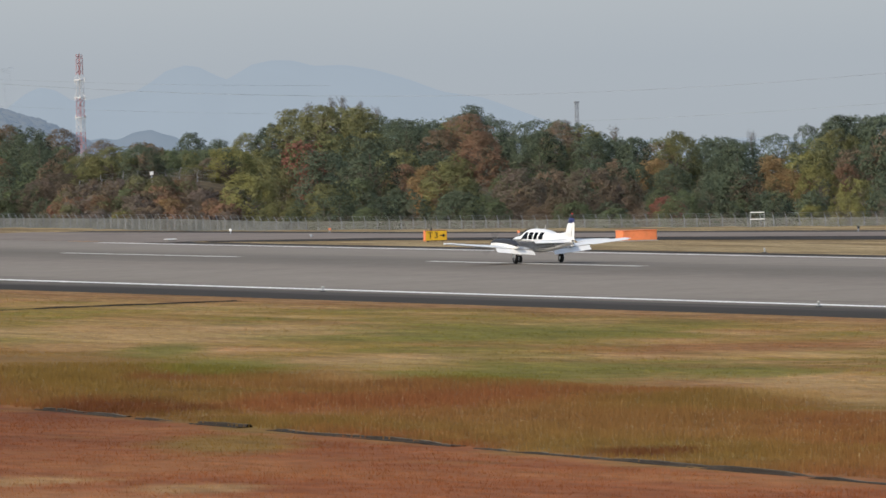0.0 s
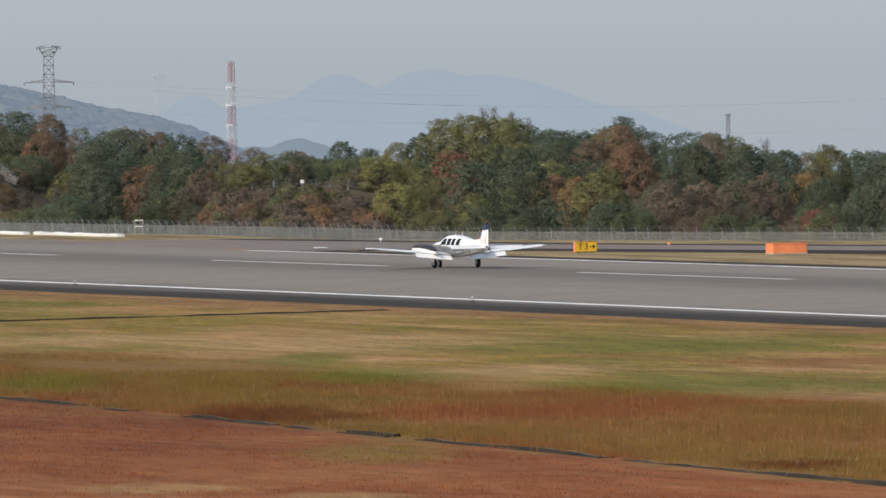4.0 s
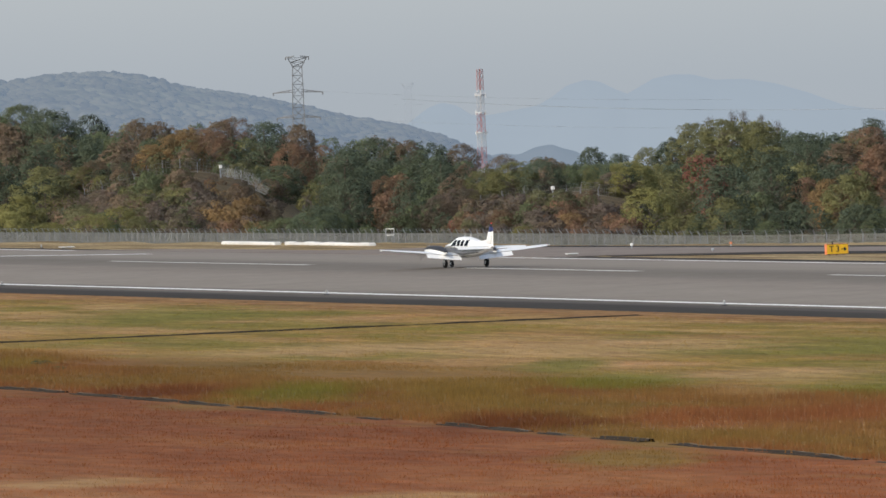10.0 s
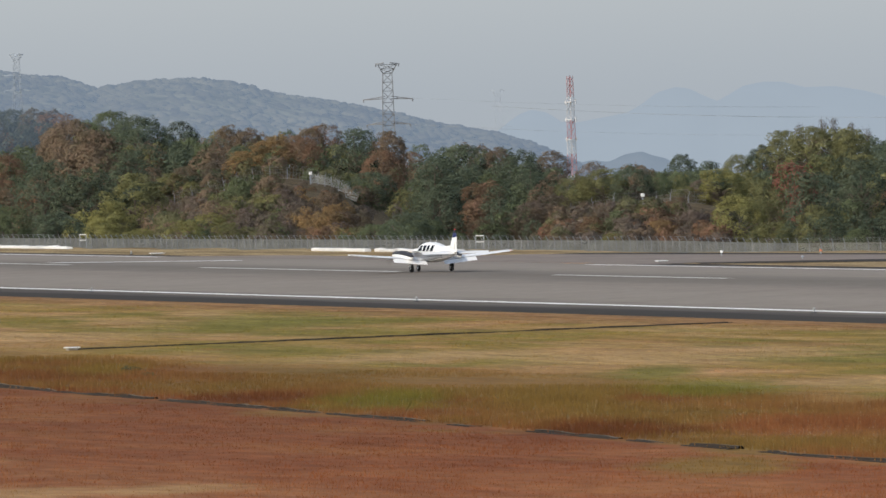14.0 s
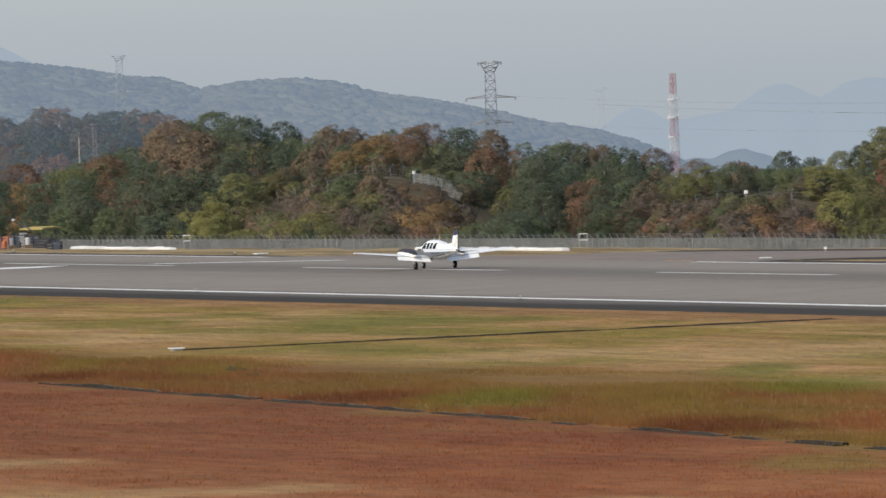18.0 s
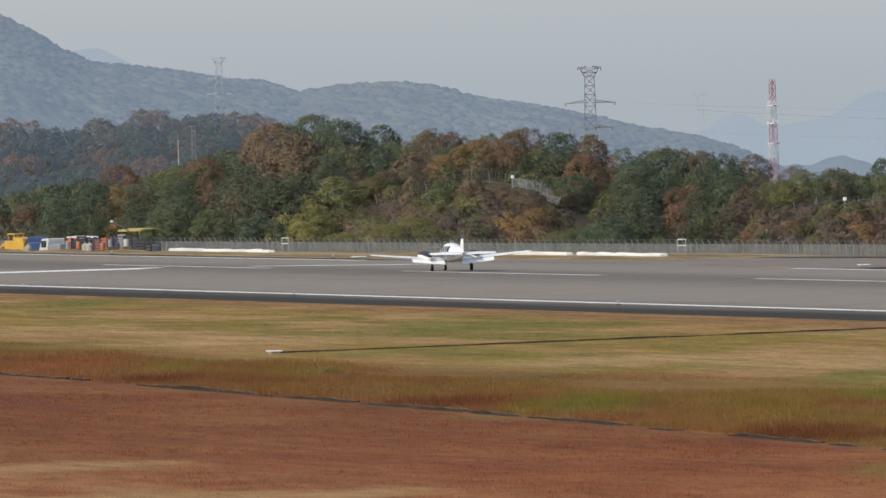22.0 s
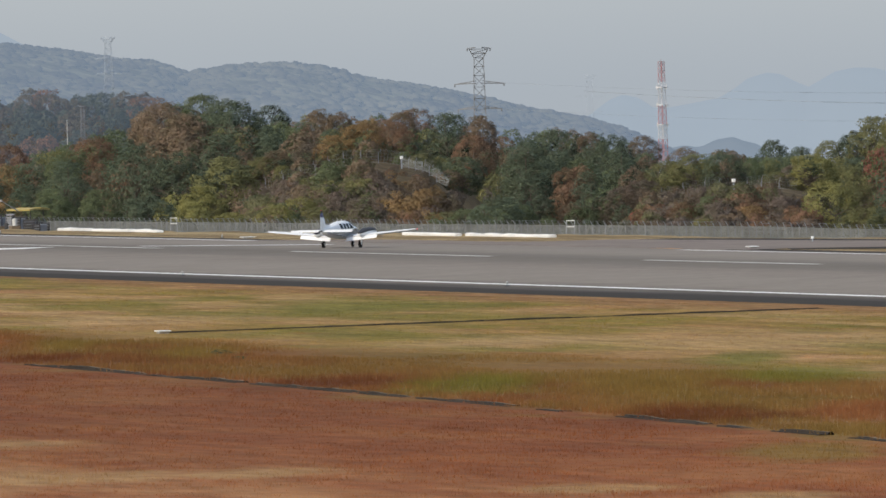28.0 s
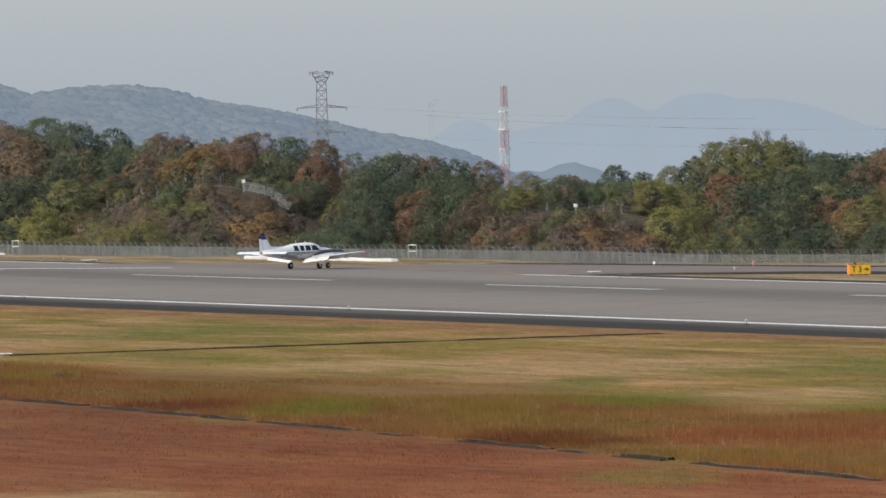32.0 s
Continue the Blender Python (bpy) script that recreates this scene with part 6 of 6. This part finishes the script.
def drum(az, off, tint, h):
    p = off_brow(az, off)
    t = thing("drum", Matrix.Translation((p.x, p.y, land(p.x, p.y))), "%s steel drum standing on a pallet by the vehicles" % tint, "drum", "drums by the vehicles")
    part("pallet", box(bmesh.new(), -0.4, 0.4, -0.4, 0.4, 0.0, h, 0.02), WOODEN, t)
    part("drum", loft(bmesh.new(), [[(r * math.cos(k * math.tau / 14), r * math.sin(k * math.tau / 14), h + z) for k in range(14)] for r, z in ((0.21, 0.0), (0.23, 0.03), (0.215, 0.3), (0.235, 0.33), (0.22, 0.6), (0.2, 0.63))]), PAINTS[tint], t)
    part("cap", tube(bmesh.new(), (0.1, 0, h + 0.63), (0.1, 0, h + 0.66), 0.05, None, 8), STEEL, t)


for az, off, tint, h in ((16.475, 3.6, "grey", 0.5), (16.535, 3.4, "orange", 0.5), (16.675, 3.3, "orange", 0.4), (16.72, 3.6, "grey", 0.75), (16.765, 3.5, "dark", 0.4), (16.81, 3.6, "white", 0.8)):
    drum(az, off, tint, h)


def crate(az, off, w, h, tint, turn):
    p = off_brow(az, off)
    t = thing("crate", Matrix.Translation((p.x, p.y, land(p.x, p.y))) @ Matrix.Rotation(radians(turn), 4, "Z"), "%s slatted site crate among the vehicles" % tint, "crate", "crates by the vehicles")
    for x in (-w / 2, w / 2):
        for y in (-w / 2, w / 2):
            part("post", box(bmesh.new(), x - 0.04, x + 0.04, y - 0.04, y + 0.04, 0, h), PAINTS["dark"], t)
    z = 0.3
    while z < h:
        for y in (-w / 2 - 0.05, w / 2 + 0.05):
            part("slat", box(bmesh.new(), -w / 2, w / 2, y - 0.015, y + 0.015, z, z + 0.14, 0.01), PAINTS[tint], t)
        z += 0.24
    part("load", box(bmesh.new(), -w * 0.42, w * 0.42, -w * 0.42, w * 0.42, 0.1, h * 0.9, 0.1), PAINTS["grey"], t)


for row in ((16.50, 4.0, 0.6, 1.6, "orange", 20), (16.555, 4.4, 0.7, 1.9, "dark", 65), (16.615, 3.8, 0.6, 1.6, "dark", 15), (16.655, 3.6, 0.6, 1.5, "red", 40), (16.70, 4.0, 0.6, 1.7, "orange", 30), (16.745, 4.1, 0.7, 1.9, "dark", 10), (16.785, 3.8, 0.5, 1.8, "grey", 50), (16.84, 4.6, 0.9, 1.9, "dark", 30), (16.90, 4.6, 1.0, 1.7, "dark", 60), (16.96, 5.0, 1.0, 1.5, "dark", 20)):
    crate(*row)


def shelter(az, off, w):
    """A light frame with a pale roof sheet over the bags and crates."""
    p = off_brow(az, off)
    t = thing("site_shelter", Matrix.Translation((p.x, p.y, land(p.x, p.y))) @ Matrix.Rotation(radians(90 - az), 4, "Z"), "open steel frame with a pale sheet roof over stored goods", "shelter")
    for x in (-w / 2, 0, w / 2):
        for y in (-0.8, 0.8):
            part("post", box(bmesh.new(), x - 0.03, x + 0.03, y - 0.03, y + 0.03, -0.1, 2.55), STEEL, t)
    part("roof", loft(bmesh.new(), [[(x, -0.95, 2.5 + z), (x, 0.95, 2.62 + z), (x, 0.95, 2.68 + z), (x, -0.95, 2.56 + z)] for x, z in ((-w / 2 - 0.1, 0.0), (-w / 6, 0.05), (w / 6, 0.03), (w / 2 + 0.1, -0.04))]), SHEET, t, "pale sheet roof")


shelter(16.56, 8.2, 2.6)

# ---- the aeroplane: a light twin, nose along +x, origin on the ground between the main wheels ----
def ring(x, zc, w, h, n=20, p=2.3, flat=0.0):
    out = []
    for k in range(n):
        a = k * math.tau / n
        c, s = math.cos(a), math.sin(a)
        y = math.copysign(abs(c) ** (2 / p), c) * w
        z = math.copysign(abs(s) ** (2 / p), s) * h
        if flat and z > 0:
            y *= 1 - flat * (z / h) ** 1.5
        out.append((x, y, zc + z))
    return out


def foil(y, x_le, x_te, z, thick, n=9, drop=0.0):
    """A wing section at span y, closed, leading edge to trailing edge and back."""
    c = x_le - x_te
    up, lo = [], []
    for k in range(n):
        u = k / (n - 1)
        t = thick * c * (2.97 * math.sqrt(u) - 1.26 * u - 3.52 * u * u + 2.84 * u ** 3 - 1.015 * u ** 4)
        x = x_le - u * c
        up.append((x, y, z + t * 0.62 - drop * u))
        lo.append((x, y, z - t * 0.42 - drop * u))
    return up + lo[::-1][1:-1]


def wing_z(y):
    return 0.72 + abs(y) * 0.096


def build_plane():
    plane = thing("twin_engine_aeroplane", pose(0, 0, 0), "white twin-engine light aeroplane with navy fin tip, flaps down", "aeroplane")
    glass = mat("cabin_glass", (0.03, 0.035, 0.04), 0.08, 3.0, 0.1)
    grey = mat("grey_stripe_paint", (0.30, 0.28, 0.25), 0.4, 5.0, 0.1)
    tyre = mat("tyre_rubber", (0.02, 0.02, 0.02), 0.9, 8.0, 0.2)
    chrome = mat("oleo_metal", (0.6, 0.6, 0.6), 0.3, 8.0, 0.1, 0, 0.8)
    red = mat("beacon_red", (0.7, 0.03, 0.02), 0.3, 8.0, 0.05)
    red.node_tree.nodes["Principled BSDF"].inputs["Emission Color"].default_value = (1, 0.05, 0.02, 1)
    red.node_tree.nodes["Principled BSDF"].inputs["Emission Strength"].default_value = 0.3
    # fuselage
    secs = ((3.62, 1.08, 0.08, 0.08, 0), (3.5, 1.08, 0.20, 0.20, 0), (3.2, 1.09, 0.34, 0.33, 0), (2.7, 1.10, 0.46, 0.42, 0), (2.1, 1.12, 0.55, 0.47, 0.05), (1.55, 1.15, 0.59, 0.52, 0.1),
            (1.1, 1.25, 0.61, 0.62, 0.2), (0.7, 1.30, 0.62, 0.67, 0.28), (0.2, 1.32, 0.625, 0.68, 0.3), (-0.6, 1.315, 0.62, 0.67, 0.3), (-1.3, 1.30, 0.59, 0.63, 0.28), (-2.0, 1.28, 0.51, 0.55, 0.25),
            (-2.8, 1.27, 0.40, 0.43, 0.2), (-3.7, 1.28, 0.28, 0.33, 0.12), (-4.5, 1.30, 0.18, 0.25, 0.05), (-5.05, 1.32, 0.09, 0.16, 0))
    bm = loft(bmesh.new(), [ring(x, z, w, h, 28, 2.8, fl * 0.6) for x, z, w, h, fl in secs])
    body = part("fuselage", bm, WHITE, plane, "white painted fuselage", True)

    def skin(x, zf):
        """A point of the fuselage's port side at station x and height zf."""
        xs = [s[0] for s in secs][::-1]
        zc, w, h, fl = (float(np.interp(x, xs, [s[i] for s in secs][::-1])) for i in (1, 2, 3, 4))
        s = max(-0.999, min(0.999, (zf - zc) / h))
        c = (1 - abs(s) ** 2.8) ** (1 / 2.8)
        return c * w * (1 - (fl * 0.6 * s ** 1.5 if s > 0 else 0))

    def keel(x):
        xs = [s[0] for s in secs][::-1]
        zc, h = (float(np.interp(x, xs, [s[i] for s in secs][::-1])) for i in (1, 3))
        return zc - h * 0.97

    def patch(name, x0, x1, z0, z1, material, parent, label="", out=0.012, cut=(0, 0), nx=5, nz=4):
        for side in (1, -1):
            bm = bmesh.new()
            grid = []
            for i in range(nx):
                col = []
                for j in range(nz):
                    v = j / (nz - 1)
                    a, b = x0 + cut[0] * v, x1 + cut[1] * v
                    x, z = a + (b - a) * i / (nx - 1), z0 + (z1 - z0) * v
                    z = max(z, keel(x))
                    col.append(bm.verts.new((x, side * (skin(x, z) + out), z)))
                grid.append(col)
            for i in range(nx - 1):
                for j in range(nz - 1):
                    bm.faces.new((grid[i][j], grid[i + 1][j], grid[i + 1][j + 1], grid[i][j + 1]))
            bmesh.ops.solidify(bm, geom=bm.faces[:], thickness=0.02)
            part(name, bm, material, parent, label)

    for x0, x1, cut in ((0.16, 1.08, (0.02, -0.42)), (-0.56, 0.02, (0.0, -0.03)), (-1.16, -0.72, (0, -0.02)), (-1.84, -1.34, (0.06, -0.06))):
        patch("side_window", x0, x1, 1.40, 1.79, glass, plane, "dark tinted cabin window", cut=cut)
    # windscreen halves
    for side in (1, -1):
        bm = bmesh.new()
        g = [[bm.verts.new((1.50 - 0.60 * v, side * (0.03 + (0.50 - 0.14 * v) * u), 1.62 + 0.36 * v - 0.06 * u * u)) for u in (0, 0.35, 0.7, 1.0)] for v in (0, 0.5, 1.0)]
        for i in range(2):
            for j in range(3):
                bm.faces.new((g[i][j], g[i][j + 1], g[i + 1][j + 1], g[i + 1][j]))
        bmesh.ops.solidify(bm, geom=bm.faces[:], thickness=0.03)
        part("windscreen", bm, glass, plane, "dark windscreen pane")
    patch("stripe", -3.4, 3.0, 1.27, 1.32, grey, plane, "thin grey-brown stripe", 0.008, nx=26, nz=2)
    patch("stripe", -3.2, 2.6, 1.235, 1.255, NAVY, plane, "thin navy stripe", 0.008, nx=26, nz=2)
    patch("belly_panel", -4.2, 2.9, 0.62, 1.24, mat("silver_paint", (0.70, 0.72, 0.75), 0.32, 4.0, 0.05, 0, 0.75), plane, "silver-grey lower fuselage", 0.004, nx=34, nz=8)
    for k in range(6):   # markings that stay unreadable
        x = -1.05 - 0.37 * k
        patch("marking_bar", x - 0.25, x, 0.86 + 0.022 * k, 1.10 + 0.008 * k, MARKS, plane, "dark marking bar", 0.012, nx=2, nz=2)
    patch("stripe", 0.9, 3.3, 1.33, 1.39, grey, plane, "grey-brown stripe along the nose", 0.008, nx=14, nz=2)
    # wings
    for side in (1, -1):
        s = lambda y: side * y
        bm = loft(bmesh.new(), [foil(s(y), le, te, wing_z(y), th) for y, le, te, th in ((0.35, 1.35, -0.72, 0.16), (1.15, 1.30, -0.66, 0.155), (2.3, 0.86, -0.62, 0.15), (4.0, 0.66, -0.54, 0.13), (5.45, 0.50, -0.46, 0.12), (5.68, 0.40, -0.43, 0.09), (5.77, 0.22, -0.36, 0.05))])
        wing = part("wing", bm, WHITE, plane, "white low wing with dihedral", True)
        bm = loft(bmesh.new(), [foil(s(y), -0.66 + 0.012 * y, -1.06 + 0.05 * y, wing_z(y) - 0.03, 0.13, 6, 0.26) for y in (0.62, 1.2, 2.1, 2.95)])
        part("flap", bm, WHITE, wing, "lowered white flap")
        bm = loft(bmesh.new(), [foil(s(y), -0.60 + 0.012 * y, -0.93 + 0.045 * y, wing_z(y), 0.10, 6, 0.02) for y in (3.1, 4.2, 5.4)])
        part("aileron", bm, WHITE, wing, "white aileron")
        bm = loft(bmesh.new(), [foil(s(y), 0.885 - 0.118 * (y - 2.3), 0.80 - 0.118 * (y - 2.3), wing_z(y) + 0.005, 0.5, 6) for y in (2.35, 3.5, 5.3)])
        part("de_ice_boot", bm, DARK, wing, "black de-icing boot")
        bm = bmesh.new()
        bmesh.ops.create_uvsphere(bm, u_segments=10, v_segments=6, radius=0.07, matrix=pose(0.28, s(5.74), wing_z(5.75)) @ Matrix.Diagonal((2.0, 0.8, 0.8, 1)))
        part("wing_tip_lamp", bm, red if side < 0 else WHITE, wing)
        # engine nacelle
        ny, nz = s(1.72), 1.10
        bm = loft(bmesh.new(), [[(x, ny + p[1], p[2]) for p in ring(0, nz + dz, w, h, 16, 2.6)] for x, w, h, dz in ((2.28, 0.16, 0.16, 0.0), (2.22, 0.33, 0.27, -0.02), (1.9, 0.42, 0.34, -0.02), (1.2, 0.44, 0.36, -0.01), (0.5, 0.42, 0.35, -0.02), (-0.2, 0.34, 0.29, -0.05), (-0.85, 0.18, 0.15, -0.10), (-1.15, 0.06, 0.05, -0.12))])
        nac = part("engine_nacelle", bm, WHITE, plane, "white engine nacelle", True)
        bm = loft(bmesh.new(), [[(x, ny + w * math.copysign(abs(math.cos(a)) ** 0.77, math.cos(a)), nz + dz + h * math.copysign(abs(math.sin(a)) ** 0.77, math.sin(a))) for a in [radians(18 + 144 * k / 12) for k in range(13)]]
                                for x, w, h, dz in ((2.23, 0.335, 0.28, -0.02), (1.9, 0.435, 0.355, -0.02), (1.2, 0.455, 0.375, -0.01), (0.5, 0.435, 0.365, -0.02), (-0.2, 0.355, 0.305, -0.05), (-0.85, 0.195, 0.165, -0.10), (-1.13, 0.085, 0.075, -0.12))])
        part("anti_glare_panel", bm, DARK, nac, "black nacelle top", True)
        bm = tube(bmesh.new(), (0.5, ny + s(0.22), 0.76), (0.15, ny + s(0.22), 0.66), 0.06, 0.06, 8)
        part("exhaust_stack", bm, DARK, nac)
        prop = thing("propeller", pose(2.30, ny, nz), "", "")
        prop.parent = plane
        bm = loft(bmesh.new(), [[(x, r * math.cos(k * math.tau / 12), r * math.sin(k * math.tau / 12)) for k in range(12)] for x, r in ((0, 0.15), (0.14, 0.13), (0.26, 0.07), (0.31, 0.015))])
        part("spinner", bm, chrome, prop, "polished spinner", True)
        for k in range(3):
            bm = bmesh.new()
            a = k * math.tau / 3
            rows = []
            for r, c, tw in ((0.1, 0.04, 1.0), (0.3, 0.06, 0.75), (0.6, 0.055, 0.45), (0.86, 0.035, 0.28), (0.93, 0.015, 0.25)):
                e = []
                for u in (-1, 1):
                    q = Vector((0.05 + u * c * math.sin(tw), u * c * math.cos(tw), r))
                    e.append(Matrix.Rotation(a, 3, "X") @ q)
                rows.append([bm.verts.new(v) for v in e])
            for i in range(4):
                bm.faces.new((rows[i][0], rows[i][1], rows[i + 1][1], rows[i + 1][0]))
            bmesh.ops.solidify(bm, geom=bm.faces[:], thickness=0.02)
            part("blade", bm, grey, prop, "grey propeller blade")
        PROPS.append((prop, ny, nz))
        # main leg
        leg = part("main_gear_leg", tube(bmesh.new(), (0, s(1.425), 0.28), (0.05, s(1.40), 0.82), 0.05, 0.06, 8), chrome, plane)
        part("gear_door", box(bmesh.new(), -0.22, 0.22, s(1.53) - 0.012, s(1.53) + 0.012, 0.36, 0.80, 0.006), WHITE, leg)
        # tail plane
        bm = loft(bmesh.new(), [foil(s(y), le, te, 1.38, 0.10, 7) for y, le, te in ((0.08, -4.05, -4.86), (1.2, -4.32, -4.88), (2.34, -4.58, -4.92), (2.42, -4.68, -4.88))])
        stab = part("tailplane", bm, WHITE, plane, "white tailplane", True)
        bm = loft(bmesh.new(), [foil(s(y), -4.87, te, 1.38, 0.08, 5, 0.13) for y, te in ((0.2, -5.28), (1.2, -5.24), (2.36, -5.18))])
        part("elevator", bm, WHITE, stab)
    # fin: lower white part and navy cap
    def fin_row(z):
        v = (z - 1.45) / 1.45
        return [(p[0], p[2], z) for p in foil(0, -3.75 - 1.05 * v, -4.88 - 0.26 * v, 0.0, 0.10, 7)]
    part("fin", loft(bmesh.new(), [fin_row(z) for z in (1.42, 1.95, 2.33)]), WHITE, plane, "white swept fin", True)
    part("fin_cap", loft(bmesh.new(), [fin_row(z) for z in (2.33, 2.5, 2.64)]), NAVY, plane, "navy fin tip", True)
    part("fin_top", loft(bmesh.new(), [fin_row(z) for z in (2.642, 2.76, 2.84)]), DARK, plane, "black fin top", True)
    part("rudder", loft(bmesh.new(), [[(p[0], p[2], z) for p in foil(0, -4.885 - 0.26 * (z - 1.45) / 1.45, -5.29 - 0.08 * (z - 1.45) / 1.45, 0.0, 0.12, 5)] for z in (1.25, 1.9, 2.38)]), WHITE, plane, "white rudder")
    part("rudder_tip", loft(bmesh.new(), [[(p[0], p[2], z) for p in foil(0, -4.885 - 0.26 * (z - 1.45) / 1.45, -5.29 - 0.08 * (z - 1.45) / 1.45, 0.0, 0.12, 5)] for z in (2.382, 2.5, 2.62)]), NAVY, plane, "navy rudder tip")
    part("dorsal_fillet", loft(bmesh.new(), [[(x, -w, z0), (x, w, z0), (x, 0.01, z1), (x, -0.01, z1)] for x, w, z0, z1 in ((-2.3, 0.02, 1.72, 1.77), (-3.2, 0.05, 1.58, 1.74), (-4.0, 0.05, 1.50, 1.80))]), WHITE, plane)
    bm = bmesh.new()
    bmesh.ops.create_uvsphere(bm, u_segments=10, v_segments=8, radius=0.04, matrix=pose(-5.02, 0, 2.87) @ Matrix.Diagonal((1.4, 0.8, 0.9, 1)))
    part("beacon", bm, red, plane, "red anti-collision beacon")
    part("antenna", tube(bmesh.new(), (-1.0, 0, 1.93), (-1.15, 0, 2.22), 0.025, 0.01, 6), WHITE, plane)
    part("antenna", tube(bmesh.new(), (0.1, 0, 1.98), (0.02, 0, 2.12), 0.03, 0.015, 6), WHITE, plane)
    part("nose_gear_leg", tube(bmesh.new(), (2.73, 0, 0.25), (2.62, 0, 0.8), 0.045, 0.055, 8), WHITE, plane)
    part("tail_cone_exhaust", tube(bmesh.new(), (-5.0, 0, 1.32), (-5.22, 0, 1.32), 0.08, 0.05, 10), DARK, plane)
    for x, y, r, w in ((0, 1.425, 0.27, 0.09), (0, -1.425, 0.27, 0.09), (2.73, 0, 0.23, 0.075)):
        wheel = thing("wheel", pose(x, y, r), "", "")
        wheel.parent = plane
        bm = loft(bmesh.new(), [[(q * math.cos(k * math.tau / 20), v, q * math.sin(k * math.tau / 20)) for k in range(20)] for v, q in ((-w, r * 0.62), (-w, r * 0.88), (-w * 0.6, r), (w * 0.6, r), (w, r * 0.88), (w, r * 0.62))])
        part("tyre", bm, tyre, wheel, "black rubber tyre", True)
        bm = loft(bmesh.new(), [[(q * math.cos(k * math.tau / 16), v, q * math.sin(k * math.tau / 16)) for k in range(16)] for v, q in ((-w * 1.04, r * 0.3), (-w * 0.9, r * 0.6), (w * 0.9, r * 0.6), (w * 1.04, r * 0.3))])
        part("rim", bm, chrome, wheel, "grey metal rim")
        WHEELS.append((wheel, x, y, r))
    return plane


def build_bird():
    """A small bird on the wing, beak along +x."""
    plumage = mat("grey_brown_feathers", (0.30, 0.29, 0.28), 0.8, 40.0, 0.2)
    t = thing("bird", pose(0, 0, 60), "small grey-brown bird flying across the sky", "bird")
    b = loft(bmesh.new(), [[(x, r * math.cos(k * math.tau / 10), z + r * 0.9 * math.sin(k * math.tau / 10)) for k in range(10)] for x, r, z in ((0.10, 0.004, 0.0), (0.085, 0.014, 0.003), (0.06, 0.02, 0.006), (0.02, 0.03, 0.0), (-0.04, 0.026, 0.0), (-0.09, 0.012, 0.004))])
    part("body", b, plumage, t, "", True)
    b = loft(bmesh.new(), [[(x, -w, 0.002), (x, w, 0.002), (x, w, 0.008), (x, -w, 0.008)] for x, w in ((-0.08, 0.012), (-0.12, 0.024), (-0.16, 0.03))])
    part("tail", b, plumage, t)
    ws = []
    for s in (1, -1):
        b = loft(bmesh.new(), [[(p[0], p[1], p[2]) for p in foil(s * y, le, te, 0.0, 0.08, 5)] for y, le, te in ((0.0, 0.05, -0.04), (0.08, 0.06, -0.045), (0.15, 0.03, -0.04), (0.20, -0.03, -0.05))])
        ws.append((part("wing", b, plumage, t), s))
    return t, ws


PROPS, WHEELS = [], []
BIRD, BIRD_WINGS = build_bird()
AEROPLANE = build_plane()
AEROPLANE.scale = (0.945, 0.945, 0.945)

# seconds, place of the main wheels, degrees turned from the runway's line
TAXI_WAY = ((0, -498.6, 213.4, 0.0), (1, -508.2, 213.4, 0.0), (2, -517.0, 213.4, 0.1), (4, -532.6, 213.4, 0.2), (6, -546.2, 213.4, 0.4), (9, -566.2, 213.4, 0.6), (10, -572.5, 213.4, 0.6), (13, -589.8, 213.4, 0.8),
            (16, -605.0, 213.4, 1.2), (19, -619.4, 213.4, 3.0), (21, -629.7, 214.0, 6.7), (22, -634.4, 214.5, 9.2), (23, -639.2, 215.1, 12.2), (24, -643.4, 215.9, 15.9), (25, -647.7, 217.2, 20.2),
            (25.5, -650.0, 218.0, 23.2), (27.5, -657.2, 221.8, 33.0), (28, -659.2, 223.0, 35.7), (29, -662.9, 225.8, 42.0), (30, -665.9, 228.9, 48.5), (31, -667.7, 232.0, 54.0), (32, -668.3, 235.2, 59.0))


def motions():
    walk(AEROPLANE, [(t, pose(x, y, crown(y) + 0.004, 0, 0, 180 - h)) for t, x, y, h in TAXI_WAY])
    ts = [r[0] for r in TAXI_WAY]
    run = [0.0]
    for a, b in zip(TAXI_WAY, TAXI_WAY[1:]):
        run.append(run[-1] + math.hypot(b[1] - a[1], b[2] - a[2]))
    step = 1 / 30
    for wheel, x, y, r in WHEELS:
        rows = []
        k = 0.0
        while k <= 32.001:
            rows.append((k, pose(x, y, r, 0, math.degrees(float(np.interp(k, ts, run)) / (0.945 * r)) % 360.0, 0)))
            k += step
        walk(wheel, rows)
    for prop, y, z in PROPS:
        walk(prop, [(k * step, pose(2.30, y, z, (k * 86.0) % 360.0, 0, 0)) for k in range(961)])

    # the bird crosses the sky late on, dropping towards the wood
    sky_way = ((0.0, 75.0, 12.0), (20.0, 42.0, 8.0), (27.5, 25.5, 3.4), (29.0, 21.7, 1.0), (29.5, 20.627, 0.351), (29.8, 20.052, 0.304), (30.0, 19.698, -0.001), (30.3, 19.2, -0.5), (31.0, 18.3, -0.9), (32.0, 17.4, -1.15))
    rows = []
    for i, (t, az, el) in enumerate(sky_way):
        d = 250.0
        p = pol(az, d, up_at(el, d))
        rows.append((t, Matrix.Translation(p) @ Matrix.Rotation(radians(-az - 90), 4, "Z") @ Matrix.Rotation(radians(8), 4, "Y")))
    walk(BIRD, rows)
    for wing, s in BIRD_WINGS:
        walk(wing, [(0.0, pose(0.02, 0, 0.012))] + [(28.0 + 0.1 * k, pose(0.02, 0, 0.012, s * (30 if k % 2 else -22))) for k in range(40)] + [(32.0, pose(0.02, 0, 0.012))])


motions()
